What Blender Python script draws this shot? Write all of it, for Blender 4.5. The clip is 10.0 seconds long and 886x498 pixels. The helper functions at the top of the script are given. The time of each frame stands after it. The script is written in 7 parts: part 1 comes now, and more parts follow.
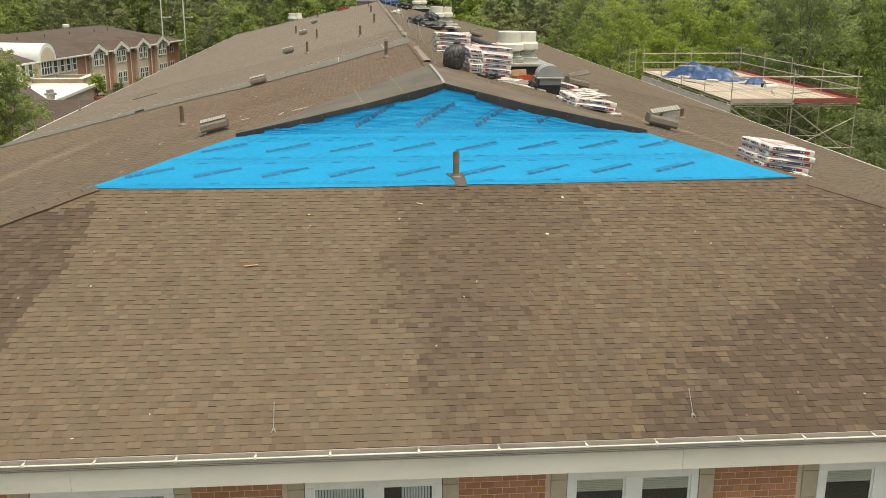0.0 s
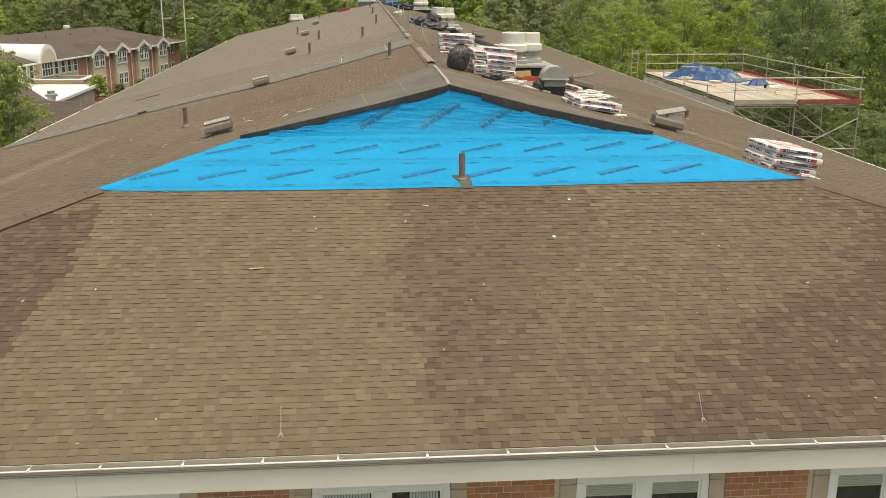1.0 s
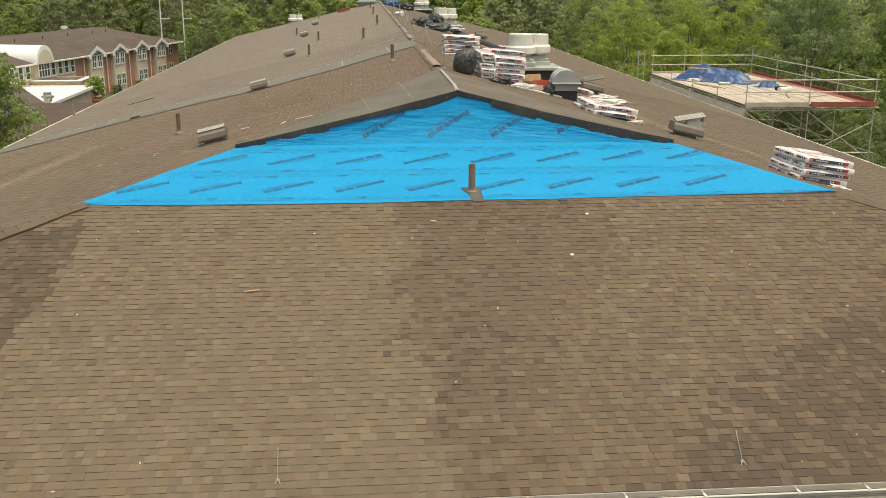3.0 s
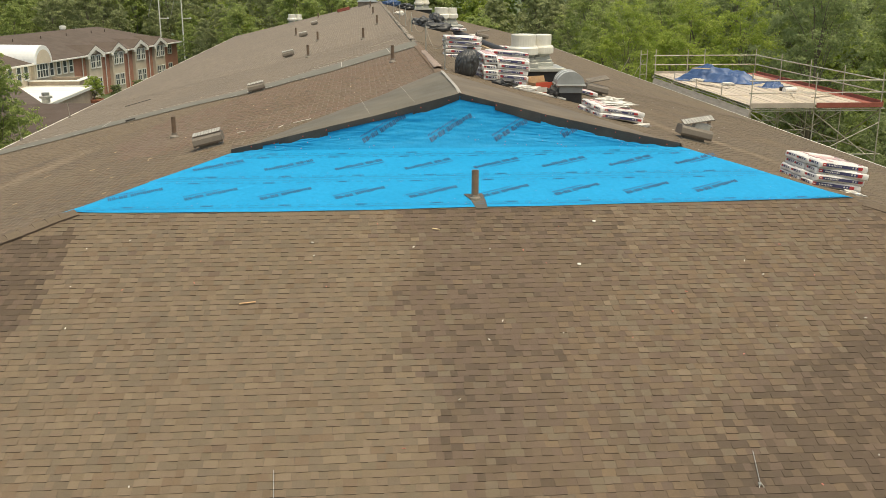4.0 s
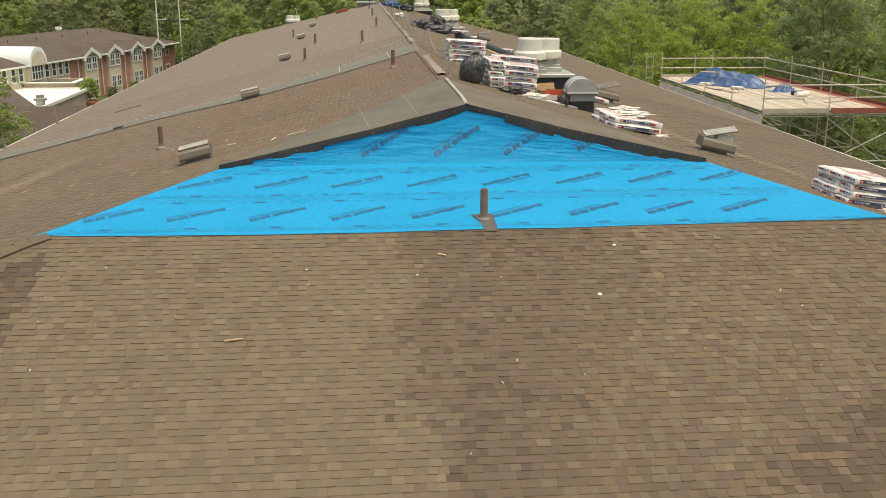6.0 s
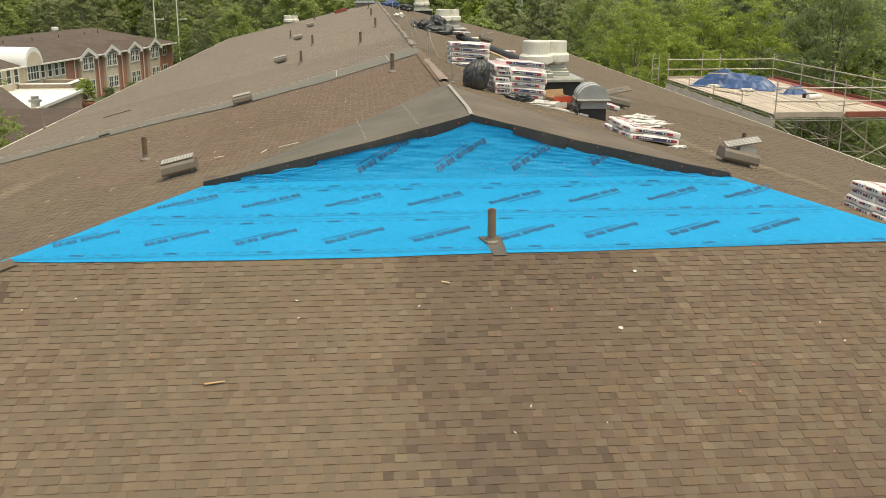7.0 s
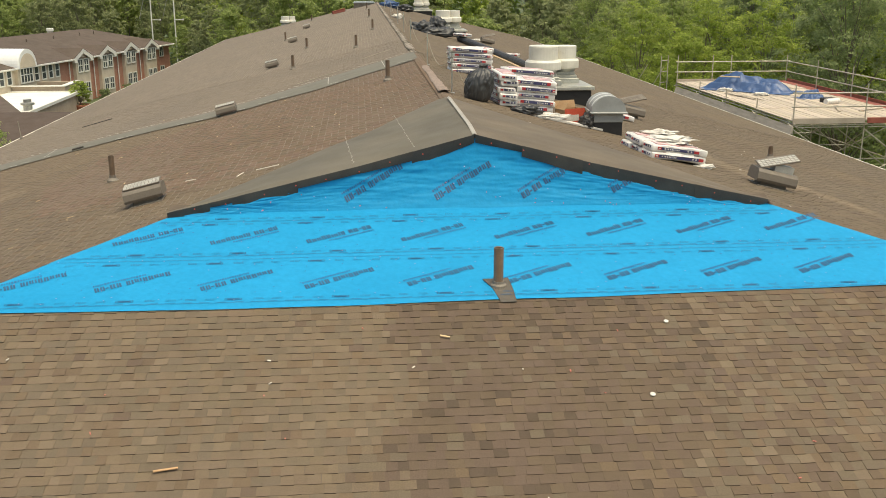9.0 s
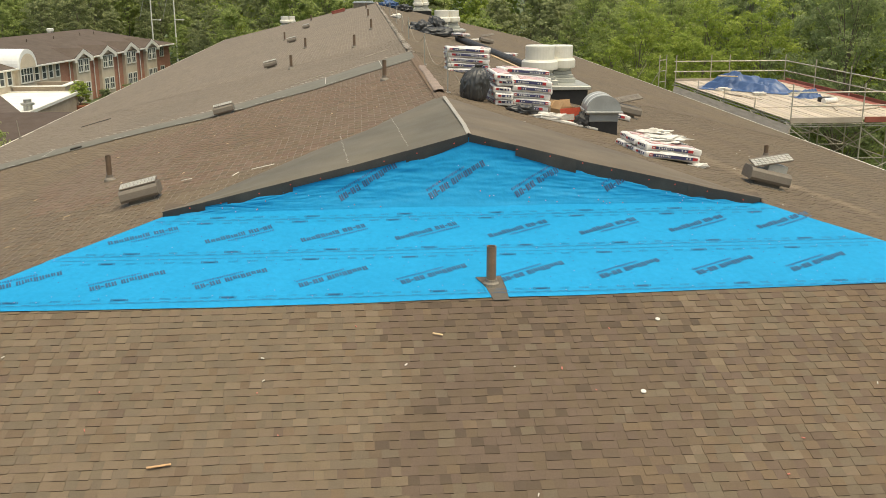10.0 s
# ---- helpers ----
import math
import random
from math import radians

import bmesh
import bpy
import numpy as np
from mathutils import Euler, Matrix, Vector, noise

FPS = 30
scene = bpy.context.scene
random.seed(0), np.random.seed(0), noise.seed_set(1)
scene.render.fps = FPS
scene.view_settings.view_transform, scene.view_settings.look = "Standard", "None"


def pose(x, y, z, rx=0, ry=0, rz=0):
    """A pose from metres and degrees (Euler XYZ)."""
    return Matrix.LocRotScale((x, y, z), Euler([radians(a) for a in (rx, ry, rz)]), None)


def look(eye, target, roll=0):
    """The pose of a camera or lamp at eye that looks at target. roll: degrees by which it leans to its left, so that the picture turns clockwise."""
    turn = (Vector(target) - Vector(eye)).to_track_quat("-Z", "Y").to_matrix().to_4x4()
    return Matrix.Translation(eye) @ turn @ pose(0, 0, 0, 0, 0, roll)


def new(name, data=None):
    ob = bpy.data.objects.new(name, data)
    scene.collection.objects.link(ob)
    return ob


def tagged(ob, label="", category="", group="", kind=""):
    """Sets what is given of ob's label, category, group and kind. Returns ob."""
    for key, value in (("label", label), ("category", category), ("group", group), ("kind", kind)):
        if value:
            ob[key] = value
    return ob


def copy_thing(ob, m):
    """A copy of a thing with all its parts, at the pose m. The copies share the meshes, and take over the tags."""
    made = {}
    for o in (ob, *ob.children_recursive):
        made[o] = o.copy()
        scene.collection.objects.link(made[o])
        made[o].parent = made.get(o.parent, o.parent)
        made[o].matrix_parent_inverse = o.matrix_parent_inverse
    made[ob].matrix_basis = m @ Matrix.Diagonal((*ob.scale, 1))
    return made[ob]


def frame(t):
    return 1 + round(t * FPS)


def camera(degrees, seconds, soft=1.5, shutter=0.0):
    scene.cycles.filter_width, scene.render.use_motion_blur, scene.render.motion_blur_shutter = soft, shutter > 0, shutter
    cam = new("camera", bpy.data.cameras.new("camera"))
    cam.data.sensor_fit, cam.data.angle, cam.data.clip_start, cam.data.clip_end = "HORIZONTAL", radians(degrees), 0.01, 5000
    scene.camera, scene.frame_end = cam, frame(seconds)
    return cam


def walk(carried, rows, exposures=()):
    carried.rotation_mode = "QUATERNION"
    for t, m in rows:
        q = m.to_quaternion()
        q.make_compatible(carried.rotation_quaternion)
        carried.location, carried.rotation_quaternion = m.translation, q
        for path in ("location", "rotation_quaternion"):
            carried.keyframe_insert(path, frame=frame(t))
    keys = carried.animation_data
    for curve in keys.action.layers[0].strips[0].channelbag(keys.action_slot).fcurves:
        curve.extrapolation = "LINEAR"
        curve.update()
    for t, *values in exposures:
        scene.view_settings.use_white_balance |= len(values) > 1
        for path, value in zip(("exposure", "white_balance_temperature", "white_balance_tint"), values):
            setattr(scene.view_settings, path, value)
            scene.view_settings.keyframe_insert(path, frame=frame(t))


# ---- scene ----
RIDGE = 13.4  # height of the ridge over the ground
cam = camera(49.04, 10.0, soft=0.75, shutter=0.4)
# seconds, place (height over the ridge), turn
ROWS = [
    (0, -1.700, -20.482, 2.120, 74.37, -0.25, -4.75),
    (0.5, -1.751, -20.450, 2.123, 74.37, -0.21, -4.74),
    (1, -1.795, -20.371, 2.121, 74.42, -0.23, -4.74),
    (1.5, -1.832, -20.179, 2.114, 74.43, -0.20, -4.77),
    (2, -1.853, -19.914, 2.106, 74.43, -0.20, -4.77),
    (2.5, -1.857, -19.533, 2.103, 74.43, -0.20, -4.77),
    (4, -1.847, -18.612, 2.109, 74.38, -0.13, -4.79),
    (4.5, -1.857, -18.400, 2.112, 74.42, -0.14, -4.79),
    (5, -1.866, -18.084, 2.110, 74.43, -0.12, -4.83),
    (5.5, -1.856, -17.720, 2.112, 74.43, -0.15, -4.84),
    (7, -1.783, -15.862, 2.141, 74.36, -0.08, -4.87),
    (7.5, -1.735, -15.179, 2.141, 74.35, -0.03, -4.86),
    (8, -1.682, -14.555, 2.155, 74.32, -0.00, -4.84),
    (8.5, -1.627, -14.058, 2.166, 74.30, 0.06, -4.86),
    (9, -1.584, -13.863, 2.158, 74.32, 0.07, -4.84),
    (9.5, -1.539, -13.892, 2.158, 74.31, 0.11, -4.82),
    (10, -1.497, -13.944, 2.161, 74.31, 0.12, -4.81),
]
walk(cam, [(t, pose(x, y, RIDGE + z, a, b, c)) for t, x, y, z, a, b, c in ROWS],
     exposures=[(0.0, 0.55, 7300, 0), (10.0, 0.55, 7300, 0)])

# ---- light: bright, even, cloudy daylight with a weak soft sun ----
SUN_EL, SUN_AZ = 76.0, 140.0
world = bpy.data.worlds.new("sky")
scene.world = world
world.use_nodes = True
wn = world.node_tree.nodes
sky = wn.new("ShaderNodeTexSky")
sky.sky_type = "NISHITA"
sky.sun_disc = False
sky.sun_elevation, sky.sun_rotation = radians(SUN_EL), radians(SUN_AZ)
sky.air_density, sky.dust_density, sky.ozone_density = 1.0, 6.0, 0.6
wn["Background"].inputs["Strength"].default_value = 0.15
world.node_tree.links.new(sky.outputs[0], wn["Background"].inputs["Color"])
sun_data = bpy.data.lights.new("sun", "SUN")
sun_data.energy, sun_data.angle, sun_data.color = 0.8, radians(30), (1.0, 0.93, 0.82)
sun_ob = new("sun", sun_data)
sun_ob.matrix_basis = look((0, 0, 60), (-math.sin(radians(SUN_AZ)) * math.cos(radians(SUN_EL)), -math.cos(radians(SUN_AZ)) * math.cos(radians(SUN_EL)), 60 - math.sin(radians(SUN_EL))))


# ---- helpers of the builder ----
def part(name, bm, material, parent=None, label="", smooth=False):
    """One mesh object from a bmesh, under a thing or a part."""
    me = bpy.data.meshes.new(name)
    bm.normal_update()
    bm.to_mesh(me)
    bm.free()
    for m in material if isinstance(material, (list, tuple)) else [material]:
        me.materials.append(m)
    if smooth:
        for p in me.polygons:
            p.use_smooth = True
    ob = new(name, me)
    if parent is not None:
        ob.parent = parent
    if label:
        ob["label"] = label
    return ob


def raw(name, verts, faces, material, parent=None, slots=None, label="", smooth=False):
    """One mesh object from lists of corners and faces."""
    me = bpy.data.meshes.new(name)
    me.from_pydata(verts, [], faces)
    for m in material if isinstance(material, (list, tuple)) else [material]:
        me.materials.append(m)
    if slots is not None:
        me.polygons.foreach_set("material_index", slots)
    if smooth:
        me.polygons.foreach_set("use_smooth", [True] * len(me.polygons))
    me.update()
    ob = new(name, me)
    if parent is not None:
        ob.parent = parent
    if label:
        ob["label"] = label
    return ob


def thing(name, m, label, category, group="", kind=""):
    ob = new(name)
    ob.empty_display_size = 0.1
    ob.matrix_basis = m
    return tagged(ob, label, category, group, kind)


def box(bm, x0, x1, y0, y1, z0, z1, bevel=0.0, m=None):
    """A box between two corners, its edges rounded by bevel, turned by m."""
    r = bmesh.ops.create_cube(bm, size=1.0, matrix=Matrix.Translation(((x0 + x1) / 2, (y0 + y1) / 2, (z0 + z1) / 2)) @ Matrix.Diagonal((x1 - x0, y1 - y0, z1 - z0, 1)))
    vs = r["verts"]
    if bevel:
        es = {e for v in vs for e in v.link_edges}
        b = bmesh.ops.bevel(bm, geom=list(es), offset=bevel, segments=1, affect="EDGES", profile=0.5)
        vs = b["verts"] if len(b["verts"]) else vs
        vs = list({v for f in b["faces"] for v in f.verts} | {v for v in vs if v.is_valid})
    if m is not None:
        bmesh.ops.transform(bm, matrix=m, verts=[v for v in vs if v.is_valid])
    return bm


def boxed(*a, **k):
    return box(bmesh.new(), *a, **k)


def tube(bm, a, b, r0, r1=None, n=10, caps=True):
    """A round bar from a to b."""
    a, b = Vector(a), Vector(b)
    d = b - a
    m = Matrix.Translation((a + b) / 2) @ d.to_track_quat("Z", "Y").to_matrix().to_4x4()
    bmesh.ops.create_cone(bm, cap_ends=caps, segments=n, radius1=r0, radius2=r0 if r1 is None else r1, depth=d.length, matrix=m)
    return bm


def lathe(bm, profile, n=28, m=None):
    """A body of turning round z from (radius, height) pairs."""
    rings = []
    for r, z in profile:
        rings.append([bm.verts.new((r * math.cos(2 * math.pi * k / n), r * math.sin(2 * math.pi * k / n), z)) for k in range(n)])
    for a, b in zip(rings, rings[1:]):
        for k in range(n):
            bm.faces.new((a[k], a[(k + 1) % n], b[(k + 1) % n], b[k]))
    if profile[0][0] > 0.001:
        bm.faces.new(rings[0][::-1])
    if profile[-1][0] > 0.001:
        bm.faces.new(rings[-1])
    if m is not None:
        bmesh.ops.transform(bm, matrix=m, verts=[v for ring in rings for v in ring])
    return bm


def prism(bm, poly, down):
    """A slab: the polygon on top, thickened by the vector down."""
    top = [bm.verts.new(p) for p in poly]
    low = [bm.verts.new(Vector(p) + Vector(down)) for p in poly]
    bm.faces.new(top)
    bm.faces.new(low[::-1])
    n = len(poly)
    for k in range(n):
        bm.faces.new((top[(k + 1) % n], top[k], low[k], low[(k + 1) % n]))
    bmesh.ops.recalc_face_normals(bm, faces=bm.faces[:])
    return bm


# ---- materials ----
def surface(name, c1, c2, scale=3.0, rough=0.8, fine=60.0, fine_amount=0.12, bump=0.15, metal=0.0, island=0.0, obj=0.0, translucent=0.0, stretch=(1, 1, 1), spec=0.5, stain=None, stain_scale=0.35, stain_amount=0.0, streaks=()):
    """Two tones mixed by a cloudy noise, a fine grain on top, stains at a larger scale, and a relief from the grain."""
    m = bpy.data.materials.new(name)
    m.use_nodes = True
    nt = m.node_tree
    N, L = nt.nodes, nt.links
    b = N["Principled BSDF"]
    b.inputs["Roughness"].default_value, b.inputs["Metallic"].default_value = rough, metal
    b.inputs["Specular IOR Level"].default_value = spec
    tc = N.new("ShaderNodeTexCoord")
    mp = N.new("ShaderNodeMapping")
    mp.inputs["Scale"].default_value = stretch
    L.new(tc.outputs["Object"], mp.inputs["Vector"])

    def cloud(s, detail, vec=mp.outputs[0]):
        n = N.new("ShaderNodeTexNoise")
        n.inputs["Scale"].default_value, n.inputs["Detail"].default_value = s, detail
        L.new(vec, n.inputs["Vector"])
        return n.outputs["Fac"]

    def mix(fac, a, c, kind="MIX"):
        n = N.new("ShaderNodeMix")
        n.data_type, n.blend_type = "RGBA", kind
        for sock, v in ((n.inputs[0], fac), (n.inputs[6], a), (n.inputs[7], c)):
            if isinstance(v, (int, float)):
                sock.default_value = v
            elif isinstance(v, tuple):
                sock.default_value = (*v, 1)
            else:
                L.new(v, sock)
        return n.outputs[2]

    def ramp(src, lo, hi, a=0.0, c=1.0):
        n = N.new("ShaderNodeMapRange")
        for k, v in zip(("From Min", "From Max", "To Min", "To Max"), (lo, hi, a, c)):
            n.inputs[k].default_value = v
        L.new(src, n.inputs["Value"])
        return n.outputs[0]

    col = mix(ramp(cloud(scale, 3), 0.32, 0.68), c1, c2)
    if island or obj:
        geo, inf = N.new("ShaderNodeNewGeometry"), N.new("ShaderNodeObjectInfo")
        add = N.new("ShaderNodeMath")
        add.operation = "ADD"
        L.new(geo.outputs["Random Per Island"], add.inputs[0])
        L.new(inf.outputs["Random"], add.inputs[1])
        fr = N.new("ShaderNodeMath")
        fr.operation = "FRACT"
        L.new(add.outputs[0], fr.inputs[0])
        hsv = N.new("ShaderNodeHueSaturation")
        a = max(island, obj)
        L.new(ramp(fr.outputs[0], 0, 1, 1 - a, 1 + a), hsv.inputs["Value"])
        tw = N.new("ShaderNodeMath")
        tw.operation = "MULTIPLY"
        tw.inputs[1].default_value = 7.31
        L.new(fr.outputs[0], tw.inputs[0])
        fr2 = N.new("ShaderNodeMath")
        fr2.operation = "FRACT"
        L.new(tw.outputs[0], fr2.inputs[0])
        L.new(ramp(fr2.outputs[0], 0, 1, 0.5 - a * 0.05, 0.5 + a * 0.05), hsv.inputs["Hue"])
        L.new(ramp(fr2.outputs[0], 0, 1, 1 - a * 0.5, 1 + a * 0.3), hsv.inputs["Saturation"])
        L.new(col, hsv.inputs["Color"])
        col = hsv.outputs[0]
    if stain:
        col = mix(ramp(cloud(stain_scale, 4), 0.45, 0.7, 0.0, stain_amount), col, stain)
    for x0, y0, x1, y1, wide, tone_, amount in streaks:  # dust washed down the roof along a line of the plan
        pos = N.new("ShaderNodeNewGeometry")
        flatn = N.new("ShaderNodeVectorMath")
        flatn.operation = "MULTIPLY"
        flatn.inputs[1].default_value = (1, 1, 0)
        L.new(pos.outputs["Position"], flatn.inputs[0])
        rel = N.new("ShaderNodeVectorMath")
        rel.operation = "SUBTRACT"
        rel.inputs[1].default_value = (x0, y0, 0)
        L.new(flatn.outputs[0], rel.inputs[0])
        dot = N.new("ShaderNodeVectorMath")
        dot.operation = "DOT_PRODUCT"
        ln = (x1 - x0) ** 2 + (y1 - y0) ** 2
        dot.inputs[1].default_value = ((x1 - x0) / ln, (y1 - y0) / ln, 0)
        L.new(rel.outputs[0], dot.inputs[0])
        cl = N.new("ShaderNodeClamp")
        L.new(dot.outputs["Value"], cl.inputs[0])
        back = N.new("ShaderNodeVectorMath")
        back.operation = "SCALE"
        back.inputs[0].default_value = (x1 - x0, y1 - y0, 0)
        L.new(cl.outputs[0], back.inputs["Scale"])
        dist = N.new("ShaderNodeVectorMath")
        dist.operation = "DISTANCE"
        L.new(rel.outputs[0], dist.inputs[0])
        L.new(back.outputs[0], dist.inputs[1])
        rag = N.new("ShaderNodeMath")
        rag.operation = "MULTIPLY_ADD"
        rag.inputs[1].default_value = wide * 1.6
        L.new(cloud(3.5, 4, pos.outputs["Position"]), rag.inputs[0])
        L.new(dist.outputs["Value"], rag.inputs[2])
        col = mix(ramp(rag.outputs[0], wide * 0.6, wide * 1.9, amount, 0.0), col, tone_)
    grain = cloud(fine, 2)
    g = ramp(grain, 0.25, 0.75, 1 - fine_amount, 1 + fine_amount)
    mul = N.new("ShaderNodeVectorMath")
    mul.operation = "SCALE"
    L.new(col, mul.inputs[0])
    L.new(g, mul.inputs["Scale"])
    col = mul.outputs[0]
    L.new(col, b.inputs["Base Color"])
    L.new(ramp(cloud(scale * 2.3, 2), 0.3, 0.7, max(0.02, rough - 0.08), min(1, rough + 0.08)), b.inputs["Roughness"])
    if bump:
        bp = N.new("ShaderNodeBump")
        bp.inputs["Strength"].default_value, bp.inputs["Distance"].default_value = bump, 0.01
        L.new(grain, bp.inputs["Height"])
        L.new(bp.outputs[0], b.inputs["Normal"])
    if translucent:
        tr, ms = N.new("ShaderNodeBsdfTranslucent"), N.new("ShaderNodeMixShader")
        ms.inputs[0].default_value = translucent
        L.new(col, tr.inputs["Color"])
        L.new(b.outputs[0], ms.inputs[1])
        L.new(tr.outputs[0], ms.inputs[2])
        L.new(ms.outputs[0], N["Material Output"].inputs["Surface"])
    return m


def glass_pane(name, tint, rough=0.03):
    m = bpy.data.materials.new(name)
    m.use_nodes = True
    b = m.node_tree.nodes["Principled BSDF"]
    b.inputs["Base Color"].default_value = (*tint, 1)
    b.inputs["Roughness"].default_value = rough
    b.inputs["Specular IOR Level"].default_value = 0.8
    return m


glass_clear = bpy.data.materials.new("glass_clear")
glass_clear.use_nodes = True
gnt = glass_clear.node_tree
gt, gg, gx = gnt.nodes.new("ShaderNodeBsdfTransparent"), gnt.nodes.new("ShaderNodeBsdfGlossy"), gnt.nodes.new("ShaderNodeMixShader")
gt.inputs[0].default_value, gg.inputs["Roughness"].default_value = (0.86, 0.88, 0.86, 1), 0.02
gx.inputs[0].default_value = 0.035
gnt.links.new(gt.outputs[0], gx.inputs[1])
gnt.links.new(gg.outputs[0], gx.inputs[2])
gnt.links.new(gx.outputs[0], gnt.nodes["Material Output"].inputs["Surface"])
SH = dict(scale=2.2, rough=0.93, fine=150, fine_amount=0.22, bump=0.45, island=0.055, spec=0.2)
DUST = (0.240, 0.186, 0.130)
STREAKS = [(5.4, 3.2, 6.1, 2.5, 0.34, DUST, 0.75), (6.1, 2.5, 6.7, 1.4, 0.36, DUST, 0.8), (6.7, 1.4, 6.9, 0.3, 0.22, DUST, 0.4), (-9.95, 1.9, -9.25, 4.1, 0.55, DUST, 0.9), (-9.25, 4.1, -8.6, 6.0, 0.58, DUST, 0.9), (-9.3, -0.9, -8.8, 0.2, 0.22, DUST, 0.4), (-11.4, 7.2, -9.6, 8.6, 0.40, DUST, 0.35), (4.85, 5.2, 5.2, 2.4, 0.36, DUST, 0.65), (8.9, 3.5, 7.9, -0.6, 0.12, DUST, 0.4), (-5.45, 0.62, -5.2, 0.35, 0.07, DUST, 0.8)]
shingle_tan = surface("shingle_tan", (0.152, 0.114, 0.076), (0.166, 0.125, 0.083), stain=(0.15, 0.11, 0.078), stain_amount=0.35, **SH)
shingle_brown = surface("shingle_brown", (0.141, 0.101, 0.065), (0.158, 0.113, 0.073), stain=(0.10, 0.078, 0.06), stain_amount=0.35, **SH)
shingle_dark = surface("shingle_dark", (0.119, 0.087, 0.058), (0.134, 0.098, 0.066), stain=(0.08, 0.065, 0.05), stain_amount=0.3, **SH)
shingle_red = surface("shingle_red", (0.156, 0.106, 0.075), (0.178, 0.123, 0.088), stain=(0.15, 0.125, 0.10), stain_amount=0.4, **dict(SH, island=0.10))
shingle_grey = surface("shingle_grey", (0.190, 0.156, 0.120), (0.212, 0.174, 0.134), stain=(0.16, 0.135, 0.11), stain_amount=0.4, **dict(SH, island=0.08))
SH2 = dict(SH, island=0.10)
slope_brown = surface("slope_brown", (0.128, 0.099, 0.070), (0.148, 0.114, 0.080), stain=(0.19, 0.145, 0.095), stain_amount=0.5, streaks=STREAKS, **SH2)
slope_dark = surface("slope_dark", (0.130, 0.102, 0.072), (0.151, 0.119, 0.085), stain=(0.165, 0.125, 0.08), stain_amount=0.5, streaks=STREAKS, **SH2)
shingle_deep = surface("shingle_deep", (0.090, 0.066, 0.046), (0.102, 0.075, 0.053), stain=(0.075, 0.060, 0.047), stain_amount=0.3, **SH)
shingle_light = surface("shingle_light", (0.168, 0.127, 0.085), (0.180, 0.137, 0.092), stain=(0.165, 0.125, 0.085), stain_amount=0.3, **SH)
shingle_plum = surface("shingle_plum", (0.121, 0.087, 0.062), (0.133, 0.096, 0.069), stain=(0.095, 0.075, 0.062), stain_amount=0.3, **SH)
shingle_olive = surface("shingle_olive", (0.137, 0.107, 0.073), (0.150, 0.117, 0.080), stain=(0.12, 0.10, 0.075), stain_amount=0.3, **SH)
asphalt_edge = surface("asphalt_edge", (0.082, 0.059, 0.043), (0.100, 0.073, 0.054), scale=8, rough=0.95, fine=120)
SHINGLES = [shingle_tan, shingle_brown, shingle_dark, shingle_red, shingle_grey, slope_brown, slope_dark, asphalt_edge, shingle_deep, shingle_light, shingle_plum, shingle_olive]
EDGE = 7
deck_felt = surface("deck_felt", (0.10, 0.075, 0.055), (0.13, 0.098, 0.07), rough=0.95)
blue_sheet = surface("blue_sheet", (0.012, 0.258, 0.500), (0.014, 0.276, 0.532), spec=0.11, scale=1.4, rough=0.55, fine=14, fine_amount=0.06, bump=0.5, stain=(0.016, 0.30, 0.565), stain_amount=0.35, stain_scale=0.8)
blue_ink = surface("blue_ink", (0.014, 0.078, 0.170), (0.018, 0.094, 0.200), rough=0.5, bump=0)
blue_ink_thin = surface("blue_ink_thin", (0.012, 0.110, 0.265), (0.016, 0.135, 0.305), rough=0.5, bump=0)
membrane = surface("membrane", (0.104, 0.092, 0.068), (0.128, 0.113, 0.085), scale=1.1, rough=0.8, fine=90, fine_amount=0.1, stain=(0.17, 0.145, 0.105), stain_amount=0.5, stain_scale=0.9)
membrane_brown = surface("membrane_brown", (0.108, 0.086, 0.061), (0.130, 0.103, 0.073), scale=1.1, rough=0.85, fine=90, fine_amount=0.14, stain=(0.19, 0.15, 0.10), stain_amount=0.5, stain_scale=0.9)
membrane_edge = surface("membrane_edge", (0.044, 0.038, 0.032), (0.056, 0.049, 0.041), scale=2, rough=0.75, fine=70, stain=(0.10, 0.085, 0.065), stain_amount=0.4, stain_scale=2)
band_mat = surface("band_membrane", (0.136, 0.128, 0.100), (0.160, 0.150, 0.119), scale=1.5, rough=0.85, fine=90, stain=(0.16, 0.14, 0.11), stain_amount=0.5, stain_scale=1.2)
pale_metal = surface("pale_metal", (0.33, 0.31, 0.265), (0.39, 0.365, 0.315), scale=4, rough=0.6, fine=40, stain=(0.26, 0.235, 0.195), stain_amount=0.5, stain_scale=3)
seam_white = surface("seam_white", (0.50, 0.47, 0.41), (0.60, 0.56, 0.50), scale=6, rough=0.6, stain=(0.3, 0.27, 0.22), stain_amount=0.5, stain_scale=4)
white_paint = surface("white_paint", (0.72, 0.68, 0.57), (0.78, 0.74, 0.63), scale=2, rough=0.45, fine=30, fine_amount=0.03, bump=0.03, stain=(0.55, 0.50, 0.40), stain_amount=0.4, stain_scale=1.6, stretch=(0.4, 1, 2))
gutter_paint = surface("gutter_paint", (0.68, 0.67, 0.58), (0.75, 0.735, 0.645), scale=2, rough=0.45, fine=30, fine_amount=0.05, bump=0.03, stain=(0.42, 0.39, 0.31), stain_amount=0.45, stain_scale=1.1, stretch=(0.35, 1, 3))
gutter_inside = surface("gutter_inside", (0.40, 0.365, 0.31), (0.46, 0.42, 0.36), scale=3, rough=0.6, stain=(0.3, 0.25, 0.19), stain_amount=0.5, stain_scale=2)
